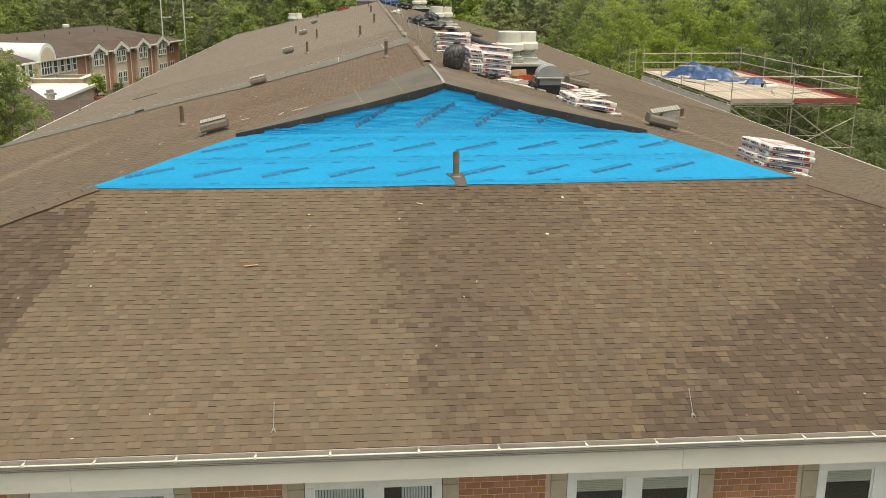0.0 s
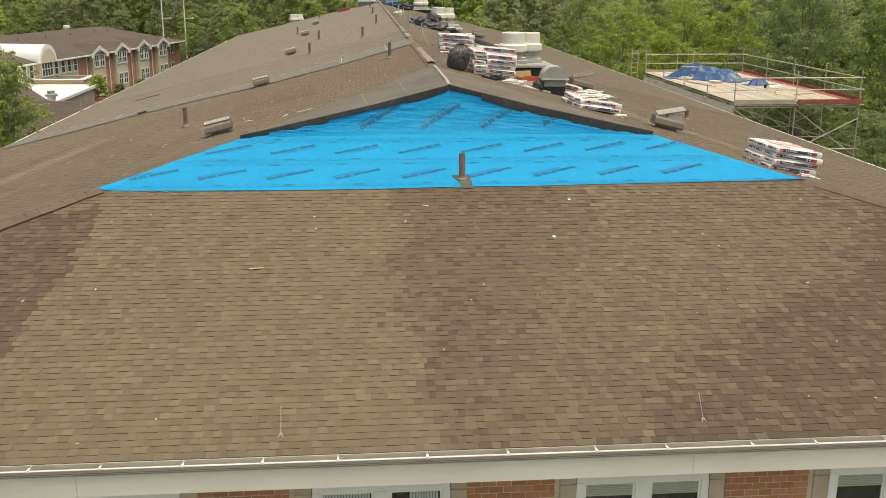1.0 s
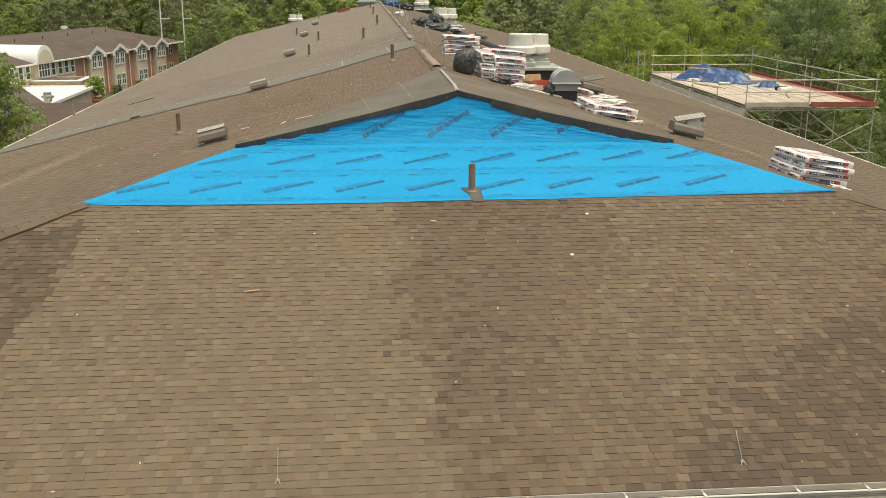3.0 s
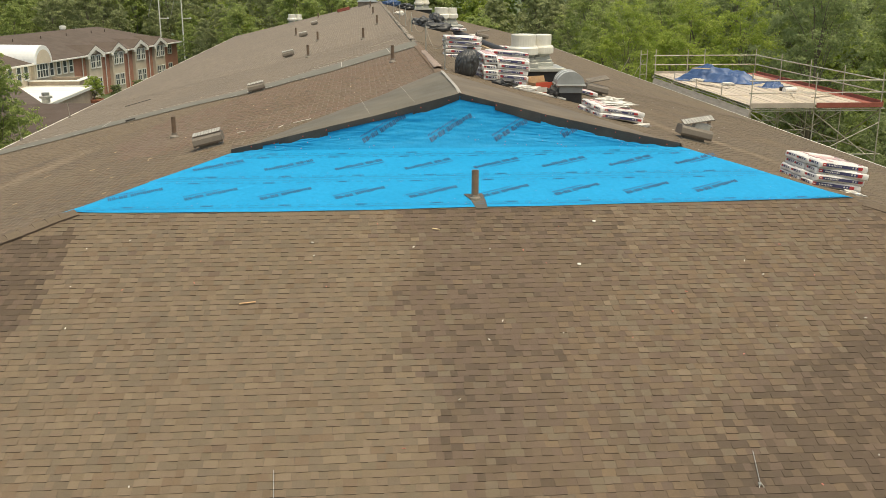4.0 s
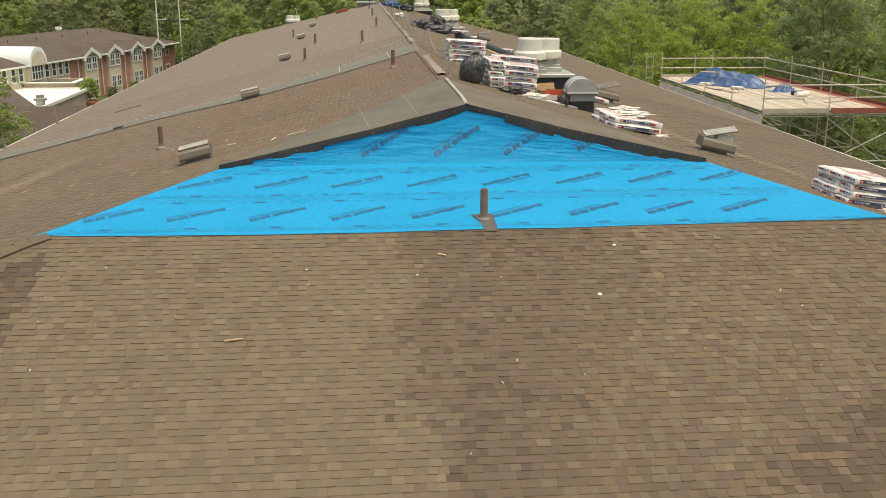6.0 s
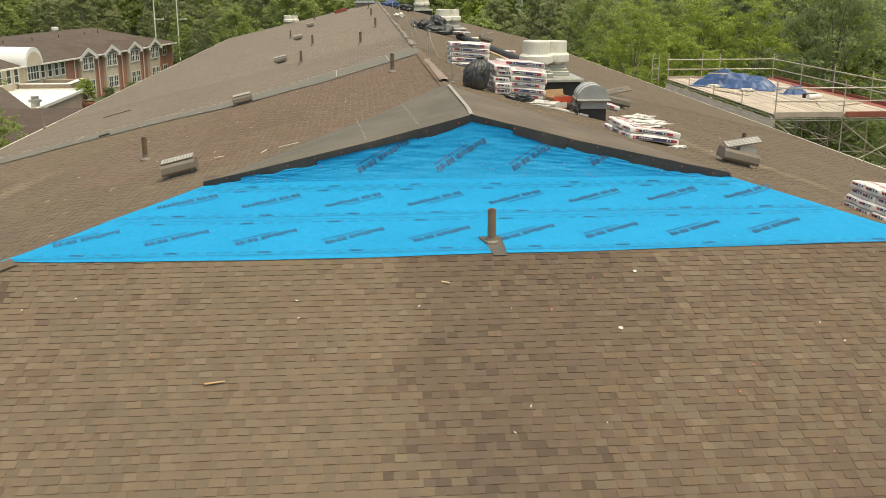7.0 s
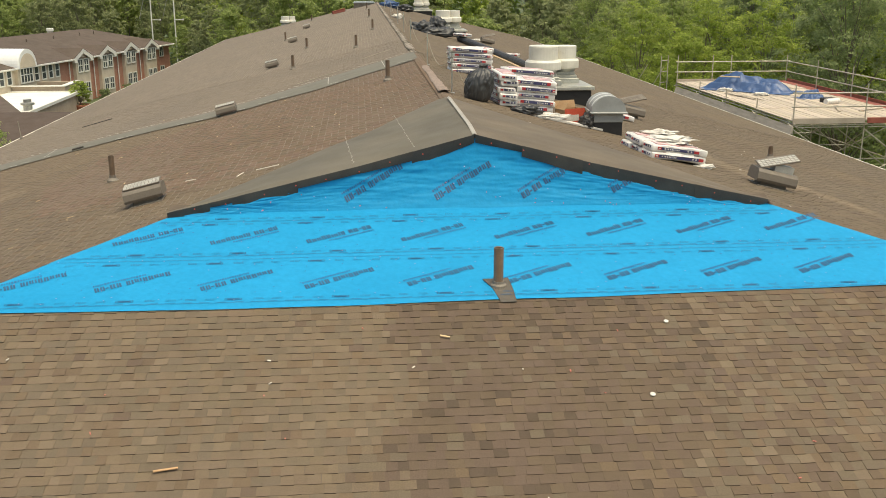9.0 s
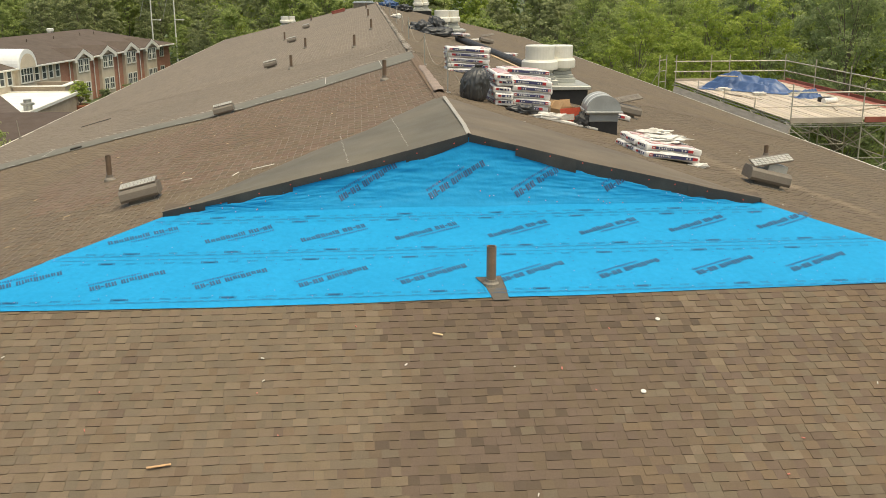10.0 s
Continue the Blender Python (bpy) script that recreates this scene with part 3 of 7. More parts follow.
# pale flashing along the ridge and the thin seams down the membrane
grid_mesh("ridge_strip", [[Vector((-0.035 + 0.065 * i + 0.006 * noise.noise(Vector((j, i, 0))), -0.43 + 4.05 * j / 12, RIDGE + 0.080 - 0.04 * max(0, 1 - j / 2) + 0.012 * (1 - abs(i - 0.5) * 2) - (0.01 if i else 0.012))) for i in (0, 0.5, 1)] for j in range(13)][::-1], pale_metal, membrane_cap, "pale weathered ridge flashing")
for xs in (-0.84, -1.68):
    rows = [[side_at(xs + d - 0.02 * j, front_y(xs) - rake(xs)[0] + (lerp_table(INNER, -xs) - front_y(xs) + rake(xs)[0]) * j / 8, 0.088 - 0.012 * abs(j - 4) * 0.5 + rake(xs)[1] * max(0, 1 - j / 3)) for d in (-0.0013, 0.0013)] for j in range(9)]
    grid_mesh("seam", rows, pale_metal, membrane_cap)
    dv, df = [], []
    for r0, r1 in zip(rows, rows[1:]):
        for f in (0.0, 0.33, 0.67):
            add_disc((dv, df), r0[0].lerp(r1[0], f) + Vector((0.012 * rng.uniform(-1, 1), 0, 0.004)), Vector((1, 0, 0.24)), Vector((0, 1, 0)), 0.010)
    raw("seam_tack", dv, df, seam_white, membrane_cap)["kind"] = "stuff"
nv, nf = [], []
for sgn in (-1, 1):
    for k in range(9):
        x = 0.25 + k * 0.45 + rng.uniform(-.05, .05)
        p = side_at(sgn * x, front_y(x) - rake(x)[0] - 0.03, rake(x)[1]) + Vector((0, -0.004, rng.uniform(-0.07, -0.01)))
        add_disc((nv, nf), p, AX, Vector((0, 0, 1)), 0.011)
raw("tack_cap", nv, nf, cap_red, membrane_cap)["kind"] = "stuff"

# grey band of new membrane across the west slope, running up to the ridge
BAND = [(0.0, 14.1), (0.5, 13.75), (1.46, 13.3), (2.68, 12.4), (3.86, 12.05), (4.45, 11.7), (5.39, 11.55), (6.75, 11.85), (8.05, 11.95), (9.63, 11.85), (10.81, 11.6), (13.15, 11.5)]


def band_width(x):
    return lerp_table([(0, 2.6), (2.7, 2.3), (4.4, 1.75), (6.7, 1.30), (9.6, 1.5), (14, 1.5)], x)


band = thing("roof_band", Matrix(), "grey membrane strip laid across the shingled roof slope", "membrane", kind="structure")
rows = []
for i in range(61):
    x = 13.15 * i / 60
    y = lerp_table(BAND, x)
    w = band_width(x) + 0.06 * noise.noise(Vector((x * 2, 0, 0)))
    rows.append([side_at(-x if x else -1e-6, y + w * (t - 0.5), 0.022 + (0.012 if 0 < t < 1 else 0)) for t in (0, 0.15, 0.5, 0.85, 1)])
grid_mesh("strip", rows[::-1], band_mat, band)
for x in (0.9, 2.4, 5.2, 9.6):
    y = lerp_table(BAND, x)
    grid_mesh("seam", [[side_at(-x + d, y - 0.42 * band_width(x), 0.05), side_at(-x + d - 0.05, y + 0.42 * band_width(x), 0.05)] for d in (0.008, -0.008)], seam_white, band)
# pale chalky lap on the upper edge, stepped like the courses it covers, and short pale patches on the lower one
vs, fs = [], []
for e, step, odds in ((0.5, 0.20, 0.93), (-0.5, 0.26, 0.28)):
    x = 0.05
    while x < 12.6:
        if rng.random() < odds:
            y = lerp_table(BAND, x) + e * band_width(x) + 0.05 * rng.uniform(-1, 1)
            k = len(vs)
            w, d = rng.uniform(0.55, 1.0) * step, rng.uniform(0.018, 0.042)
            vs += [side_at(-x - a * w, y + b * d + 0.10 * a, 0.042) for a, b in ((0, -1), (1, -1), (1, 1), (0, 1))]
            fs.append((k, k + 1, k + 2, k + 3))
        x += step
raw("lap_edge", vs, fs, pale_metal, band)

# ---- eaves: gutter, hangers, fascia, soffit ----
G_Y, G_Z = -9.62, RIDGE - 3.53


def extrude_x(bm, prof, x0, x1, closed=True):
    a = [bm.verts.new((x0, y, z)) for y, z in prof]
    b = [bm.verts.new((x1, y, z)) for y, z in prof]
    n = len(prof)
    for k in range(n if closed else n - 1):
        bm.faces.new((a[k], a[(k + 1) % n], b[(k + 1) % n], b[k]))
    if closed:
        bm.faces.new(a[::-1])
        bm.faces.new(b)
    bmesh.ops.recalc_face_normals(bm, faces=bm.faces[:])
    return bm


gutter = thing("gutter", Matrix(), "white aluminium gutter along the eave above pale fascia", "gutter", kind="structure")
outer = [(-9.40, G_Z - 0.039), (-9.40, G_Z - 0.125), (-9.560, G_Z - 0.125), (-9.572, G_Z - 0.120), (-9.576, G_Z - 0.108), (-9.562, G_Z - 0.104), (-9.562, G_Z - 0.096), (-9.592, G_Z - 0.092), (-9.594, G_Z - 0.080), (-9.574, G_Z - 0.076), (-9.574, G_Z - 0.070), (-9.600, G_Z - 0.066), (-9.606, G_Z - 0.030), (-9.609, G_Z - 0.016), (G_Y - 0.010, G_Z - 0.014), (G_Y - 0.012, G_Z - 0.006), (G_Y - 0.008, G_Z)]
inner = [(G_Y + 0.010, G_Z), (-9.604, G_Z - 0.02), (-9.594, G_Z - 0.055), (-9.57, G_Z - 0.08), (-9.54, G_Z - 0.118), (-9.408, G_Z - 0.118), (-9.408, G_Z - 0.039)]
for x0, x1 in ((-15.0, -5.25), (-5.25, 2.1), (2.1, 15.0)):
    bm = extrude_x(bmesh.new(), outer + inner, x0 + 0.001, x1 - 0.001)
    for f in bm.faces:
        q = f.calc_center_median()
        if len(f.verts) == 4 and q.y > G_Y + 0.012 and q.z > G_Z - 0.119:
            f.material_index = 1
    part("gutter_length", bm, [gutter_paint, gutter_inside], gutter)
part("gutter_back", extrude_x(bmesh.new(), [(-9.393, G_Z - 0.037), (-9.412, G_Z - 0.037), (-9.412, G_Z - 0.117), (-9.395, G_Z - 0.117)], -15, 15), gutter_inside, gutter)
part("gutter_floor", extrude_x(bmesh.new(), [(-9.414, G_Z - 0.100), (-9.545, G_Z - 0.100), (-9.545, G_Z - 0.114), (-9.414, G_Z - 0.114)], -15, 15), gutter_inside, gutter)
hx = [-5.82, -4.99, -4.02, -3.07, -2.16, -1.07, -0.07, 1.04, 1.94, 3.04, 3.87, 4.80]
hx = [-5.82 - 0.95 * k for k in range(9, 0, -1)] + hx + [4.80 + 0.95 * k for k in range(1, 11)]
for x in hx:
    bm = bmesh.new()
    box(bm, x - 0.013, x + 0.013, G_Y + 0.004, -9.56, G_Z + 0.002, G_Z + 0.010)
    box(bm, x - 0.018, x + 0.018, G_Y - 0.013, G_Y + 0.012, G_Z - 0.022, G_Z + 0.014, 0.004)
    hanger = part("hanger", bm, white_paint, gutter)
    bm = boxed(x - 0.009, x + 0.009, -9.56, -9.50, G_Z + 0.001, G_Z + 0.006)
    tube(bm, (x, -9.505, G_Z + 0.003), (x, -9.475, G_Z - 0.012), 0.010, n=6)
    part("bracket_arm", bm, galv, hanger, "dull metal bracket arm")
for x0, x1 in ((-15.0, -5.32), (-5.32, 2.33), (2.33, 15.0)):
    fascia = tagged(part("fascia", extrude_x(bmesh.new(), [(-9.455, G_Z - 0.10), (-9.455, G_Z - 0.12), (-9.50, G_Z - 0.13), (-9.50, G_Z - 0.435), (-9.42, G_Z - 0.435), (-9.42, G_Z - 0.10)], x0 + 0.002, x1 - 0.002), white_paint), "cream painted fascia board under the gutter", "fascia", kind="structure")
tagged(part("soffit", boxed(-15, 15, -9.42, -8.7, G_Z - 0.37, G_Z - 0.34), white_paint), "cream painted soffit under the eave", "soffit", kind="structure")
# drip edges of the long eaves
for sgn, nm in ((-1, "trim_west"), (1, "trim_east")):
    bm = bmesh.new()
    box(bm, sgn * EAVE_X - 0.022 + sgn * 0.02, sgn * EAVE_X + 0.022 + sgn * 0.02, front_y(EAVE_X), END_Y, side_z(EAVE_X) - 0.16, side_z(EAVE_X) + 0.012, 0.008)
    tagged(part(nm, bm, white_paint), "pale metal gutter edging the long eave", "gutter", kind="structure")

# ---- the end wall under the eave: brick panels, stone jambs, paired windows ----
W_Y = -9.05
wall_south = tagged(part("wall_south", boxed(-13.0, 13.0, W_Y + 0.02, W_Y + 0.35, 0, G_Z - 0.36), brick_far), "end wall with red brick panels between stone jambs", "wall", kind="structure")
BAY = 3.46
win_no = 0
for k in range(-4, 4):
    c = 0.10 + BAY * k
    for x0, x1 in ((c - 0.83, c - 0.62), (c + 0.61, c + 0.83)):
        for z0, z1 in ((G_Z - 0.76, G_Z - 0.37), (G_Z - 1.16, G_Z - 0.766), (G_Z - 1.56, G_Z - 1.166)):
            part("jamb_stone", boxed(x0 + 0.002, x1 - 0.002, W_Y - 0.03, W_Y + 0.1, z0, z1, 0.006), stone_mat, wall_south)
    part("mortar_bed", boxed(c - 0.621, c + 0.6135, W_Y - 0.006, W_Y + 0.022, G_Z - 1.3, G_Z - 0.372), mortar, wall_south, "pale mortar")
    if k == 3:
        continue
    win_no += 1
    a, b = c + 0.835, c + BAY - 0.835
    win = thing(f"window_{win_no}", Matrix(), "white framed double window with a lowered blind", "window", kind="structure")
    top = G_Z - 0.655
    part("lintel", boxed(a, b, W_Y - 0.012, W_Y + 0.05, top + 0.002, G_Z - 0.372, 0.004), white_paint, win, "cream lintel panel")
    bm = bmesh.new()
    box(bm, a, b, W_Y - 0.02, W_Y + 0.06, top - 0.10, top, 0.006)
    box(bm, a, a + 0.10, W_Y - 0.02, W_Y + 0.06, top - 1.6, top - 0.10)
    box(bm, b - 0.10, b, W_Y - 0.02, W_Y + 0.06, top - 1.6, top - 0.10)
    mid = (a + b) / 2
    box(bm, mid - 0.10, mid + 0.10, W_Y - 0.02, W_Y + 0.06, top - 1.6, top - 0.10)
    box(bm, a, b, W_Y - 0.05, W_Y + 0.06, top - 1.68, top - 1.6, 0.006)
    part("window_frame", bm, vinyl_white, win)
    for x0, x1 in ((a + 0.10, mid - 0.10), (mid + 0.10, b - 0.10)):
        bm = bmesh.new()
        for q in ((x0, x0 + 0.035, top - 1.6, top - 0.10), (x1 - 0.035, x1, top - 1.6, top - 0.10), (x0 + 0.035, x1 - 0.035, top - 0.135, top - 0.10), (x0 + 0.035, x1 - 0.035, top - 0.88, top - 0.84)):
            box(bm, q[0], q[1], W_Y - 0.005, W_Y + 0.03, q[2], q[3], 0.003)
        part("sash", bm, vinyl_white, win)
        # panel close behind the pane, the unlit room's shade painted on it
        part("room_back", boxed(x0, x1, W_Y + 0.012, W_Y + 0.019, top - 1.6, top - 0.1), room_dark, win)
        if k != -1:
            bm = bmesh.new()
            zb = top - 0.136
            while zb > top - (0.30 if k >= 0 else 0.19):
                box(bm, x0 + 0.036, x1 - 0.036, W_Y + 0.005, W_Y + 0.010, zb - 0.024, zb - 0.002, 0.002)
                zb -= 0.025
            part("blind", bm, blind_mat, win, "lowered pale slatted blind")
        else:
            bm = bmesh.new()
            q = x0 + (0.26 if x0 > mid else 0.036)
            while q < x1 - 0.07:
                tube(bm, (q + 0.02, W_Y + 0.012, top - 1.55), (q + 0.02, W_Y + 0.012, top - 0.136), 0.018, n=8)
                q += 0.038
            part("curtain", bm, curtain_mat, win, "grey-green pleated curtain")
        pane = part("pane", boxed(x0 + 0.036, x1 - 0.036, W_Y + 0.000, W_Y + 0.003, top - 1.6, top - 0.136), glass_clear, win)
        pane.visible_shadow = False

# ---- the two-storey building across the yard ----
FU, FN = Vector((0.2322, 0.9727, 0)), Vector((0.9727, -0.2322, 0))
FAR = Matrix(((FU.x, -FN.x, 0, -39.5), (FU.y, -FN.y, 0, 107.0), (0, 0, 1, 0), (0, 0, 0, 1)))  # along, inwards, up
EAVE_F, RIDGE_F, DEEP_F = 5.6, 8.2, 18.0
S0, S1 = -46.0, 36.7
house = thing("apartment_building", FAR, "two-storey brick and stucco building with white-trimmed gabled bays", "building")


def add(name, bm, mat_, parent, label="", smooth=False):
    ob = part(name, bm, mat_, parent, label, smooth)
    return ob


add("wall", boxed(S0, 31.2, 0, DEEP_F, 0, EAVE_F), brick_far, house)
add("wall", boxed(31.2, S1, 0.02, DEEP_F, 0, EAVE_F), brick_far, house)
add("wall", boxed(S0, 3.9, -0.25, 0.0, 0, EAVE_F - 0.05), stucco, house, "cream stucco wall")
bm = bmesh.new()
r = [(S0, -0.7, EAVE_F), (S1 + 0.6, -0.7, EAVE_F), (S1 - 8.4, DEEP_F / 2, RIDGE_F), (S0 + 1, DEEP_F / 2, RIDGE_F)]
b_ = [(S0, DEEP_F + 0.7, EAVE_F), (S1 + 0.6, DEEP_F + 0.7, EAVE_F)]
v = [bm.verts.new(p) for p in r + b_]
bm.faces.new((v[0], v[1], v[2], v[3]))
bm.faces.new((v[5], v[4], v[3], v[2]))
bm.faces.new((v[1], v[5], v[2]))
bm.faces.new((v[4], v[0], v[3]))
bm.faces.new((v[0], v[4], v[5], v[1]))
add("roof", bm, roof_far, house, "dark brown shingled hip roof")
for s0, s1 in ((S0, 6.78), (11.52, 13.28), (18.02, 20.18), (24.92, 26.83), (31.57, S1 + 0.65)):
    add("gutter", boxed(s0, s1, -0.85, -0.7, EAVE_F - 0.16, EAVE_F + 0.03, 0.02), trim_far, house)
    add("soffit", boxed(s0, s1, -0.69, 0.05, EAVE_F - 0.12, EAVE_F - 0.05), trim_far, house)
add("gutter", boxed(S1 + 0.6, S1 + 0.72, -0.7, DEEP_F, EAVE_F - 0.16, EAVE_F + 0.03, 0.02), trim_far, house)


def far_window(s0, s1, z0, z1, d, bars=1):
    # backing panel with the room's shade in its colour
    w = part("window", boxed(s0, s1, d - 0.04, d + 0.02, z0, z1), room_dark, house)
    f = bmesh.new()
    for q in ((s0 - 0.10, s0 + 0.03, z0 - 0.1, z1 + 0.1), (s1 - 0.03, s1 + 0.10, z0 - 0.1, z1 + 0.1), (s0 + 0.03, s1 - 0.03, z1 - 0.03, z1 + 0.1), (s0 + 0.03, s1 - 0.03, z0 - 0.12, z0 + 0.03), (s0 + 0.03, s1 - 0.03, (z0 + z1) / 2 - 0.04, (z0 + z1) / 2 + 0.04)):
        box(f, q[0], q[1], d - 0.12, d - 0.041, q[2], q[3])
    for k in range(1, bars + 1):
        m = s0 + (s1 - s0) * k / (bars + 1)
        box(f, m - 0.035, m + 0.035, d - 0.115, d - 0.043, z0 + 0.03, z1 - 0.03)
    part("frame", f, trim_far, w, "white window frame")
    part("pane", boxed(s0 + 0.02, s1 - 0.02, d - 0.058, d - 0.05, z0 + 0.02, z1 - 0.02), pane_mat, w)


for c in (9.15, 15.65, 22.55, 29.2):
    add("bay", boxed(c - 1.75, c + 1.75, -0.45, 0.02, 0, EAVE_F + 0.05), stucco, house, "cream stucco bay")
    bm = bmesh.new()
    prism(bm, [(c - 1.75, -0.45, EAVE_F), (c + 1.75, -0.45, EAVE_F), (c, -0.45, EAVE_F + 0.95)], (0, 3.2, 0))
    add("gable", bm, stucco, house)
    bm = bmesh.new()
    for s in (-1, 1):
        q = [(c, -0.70, EAVE_F + 1.14), (c + s * 2.35, -0.70, EAVE_F + 0.07), (c + s * 2.35, -0.70, EAVE_F - 0.46), (c, -0.70, EAVE_F + 0.56)]
        prism(bm, q if s > 0 else q[::-1], (0, 0.26, 0))
        box(bm, min(c + s * 1.72, c + s * 2.38), max(c + s * 1.72, c + s * 2.38), -0.74, -0.40, EAVE_F - 0.50, EAVE_F - 0.22)
    add("gable_trim", bm, trim_far, house, "white gable board")
    bm = bmesh.new()
    for s in (-1, 1):
        q = [(c, -0.70, EAVE_F + 1.20), (c, 4.2, EAVE_F + 1.20), (c + s * 2.35, 0.4, EAVE_F + 0.12), (c + s * 2.35, -0.70, EAVE_F + 0.12)]
        prism(bm, q if s < 0 else q[::-1], (0, 0, -0.06))
    add("gable_roof", bm, roof_far, house)
    for z0, z1 in ((3.9, 5.42), (1.0, 2.45)):
        for s in (-1, 1):
            far_window(c + s * 0.75 - 0.55, c + s * 0.75 + 0.55, z0, z1, -0.45, 1)
for c in (6.2, 12.4, 19.1, 25.9, 31.3):
    bm = bmesh.new()
    tube(bm, (c, -0.22, 0.2), (c, -0.22, EAVE_F - 0.3), 0.07, n=8)
    tube(bm, (c, -0.22, EAVE_F - 0.3), (c, -0.75, EAVE_F - 0.1), 0.07, n=8)
    add("downspout", bm, trim_far, house)
for z0, z1 in ((3.95, 5.4), (1.1, 2.45)):
    far_window(33.0, 34.2, z0, z1, 0.02, 1)
for s in (-16.2, -14.4, -12.6, -10.8, -9.0, -7.5, -1.9, -0.3, 1.2, 2.7):
    far_window(s, s + 0.85, 3.85, 5.38, -0.25, 0)
for s in (-16.2, -12.6, -9.0, -5.6):
    far_window(s, s + 0.85, 1.0, 2.5, -0.25, 0)
far_window(-5.4, -3.0, 3.9, 5.6, -0.66, 3)
bm = bmesh.new()
R_ = 1.85
arc = [(-4.2 + R_ * math.cos(math.pi * k / 18), EAVE_F + 0.2 + R_ * math.sin(math.pi * k / 18)) for k in range(19)]
poly = [(x, -1.0, z) for x, z in [(arc[0][0], EAVE_F - 0.1)] + arc + [(arc[-1][0], EAVE_F - 0.1)]]
prism(bm, poly, (0, 9.5, 0))
add("barrel_vault", bm, vinyl_white, house, "white barrel-vaulted entrance roof", )
add("bay", boxed(-5.9, -2.5, -0.65, 0.0, 0, EAVE_F + 0.1), stucco, house)
bm = bmesh.new()
prism(bm, [(-4.2 + 1.6 * math.cos(math.pi * k / 18), -1.01, EAVE_F - 0.05 + 1.6 * math.sin(math.pi * k / 18)) for k in range(19)], (0, 0.005, 0))
add("arch_panel", bm, stucco, house)
for s in (2, 8.5, 15, 22, 26):
    bm = bmesh.new()
    tube(bm, (s, 6.6, 7.2), (s, 6.6, 7.95), 0.06, n=8)
    add("vent_pipe", bm, roof_far, house)
bm = bmesh.new()
lathe(bm, [(0.35, 7.8), (0.35, 8.3), (0.48, 8.35), (0.48, 8.7), (0.3, 8.75)], 16, Matrix.Translation((19.0, 9.3, 0)))
add("roof_fan", bm, trim_far, house, "white roof fan")

# ---- low entrance roofs in the yard ----
canopy = thing("entrance_canopy", Matrix(), "flat white-roofed entrance canopy with cream walls", "building")
part("wall", boxed(-43, -33.4, 82.3, 99.6, 0, 2.9), wall_tan, canopy)
part("roof", boxed(-43.1, -33.3, 82.2, 99.7, 2.93, 3.02, 0.02), flat_white, canopy, "flat white roof")
bm = bmesh.new()
for q in ((-43.3, -33.15, 82.0, 82.28), (-43.3, -33.15, 99.6, 99.9), (-33.4, -33.15, 82.28, 99.6), (-43.3, -43.05, 82.28, 99.6)):
    box(bm, q[0], q[1], q[2], q[3], 2.86, 3.16)
part("parapet", bm, trim_far, canopy)
bm = bmesh.new()
lathe(bm, [(0.5, 3.0), (0.5, 3.5), (0.75, 3.55), (0.75, 3.75), (0.45, 3.8), (0.45, 4.1), (0.0, 4.15)], 16, Matrix.Translation((-33.95, 84.2, 0)) @ Matrix.Diagonal((0.85, 0.85, 1, 1)))
part("roof_fan", bm, galv, canopy, "squat metal roof fan")
porch = thing("entrance_block", Matrix(), "cream entrance block with an open roof well", "building")
bm = bmesh.new()
for q in ((-40.7, -34.9, 100.2, 100.7), (-40.7, -34.9, 105.5, 106), (-35.4, -34.9, 100.7, 105.5), (-40.7, -40.2, 100.7, 105.5)):
    box(bm, q[0], q[1], q[2], q[3], 0, 3.6)
part("wall", bm, wall_tan, porch)
part("coping", boxed(-40.8, -34.8, 100.1, 100.8, 3.6, 3.7, 0.02), trim_far, porch)
part("coping", boxed(-35.5, -34.8, 100.8, 106.0, 3.6, 3.7, 0.02), trim_far, porch)
part("well_floor", boxed(-40.2, -35.4, 100.7, 105.5, 2.9, 3.0), asphalt, porch)
low_wing = thing("low_wing", Matrix(), "single-storey wing with a dark brown shingled roof", "building")
part("wall", boxed(-60, -17.0, 52.5, 65.0, 0, 2.95), stucco, low_wing)
bm = bmesh.new()
rr = [(-61, 51.6, 3.0), (-16, 51.6, 3.0), (-16, 66.2, 3.0), (-61, 66.2, 3.0), (-60, 65.2, 5.3), (-22, 65.2, 5.3)]
v = [bm.verts.new(p) for p in rr]
for f in ((0, 1, 5, 4), (1, 2, 5), (2, 3, 4, 5), (3, 0, 4), (3, 2, 1, 0)):
    bm.faces.new([v[i] for i in f])
part("roof", bm, roof_low, low_wing)
side_wing = thing("side_wing", Matrix(), "brown shingled wing roof beside the flat canopy", "building")
bm = bmesh.new()
rr = [(-60, 66.4, 2.6), (-28.6, 66.4, 5.1), (-36.5, 83.0, 5.1), (-60, 83.0, 7.5), (-60, 66.4, 0), (-28.6, 66.4, 0), (-36.5, 83, 0), (-60, 83, 0)]
v = [bm.verts.new(p) for p in rr]
for f in ((0, 1, 2, 3), (4, 5, 1, 0), (5, 6, 2, 1), (6, 7, 3, 2), (7, 4, 0, 3)):
    bm.faces.new([v[i] for i in f])
part("roof", bm, roof_far, side_wing)
tagged(part("pavement", boxed(-34, -14, 84, 150, -0.4, 0.06), asphalt), "dark asphalt yard between the buildings", "pavement", kind="structure")
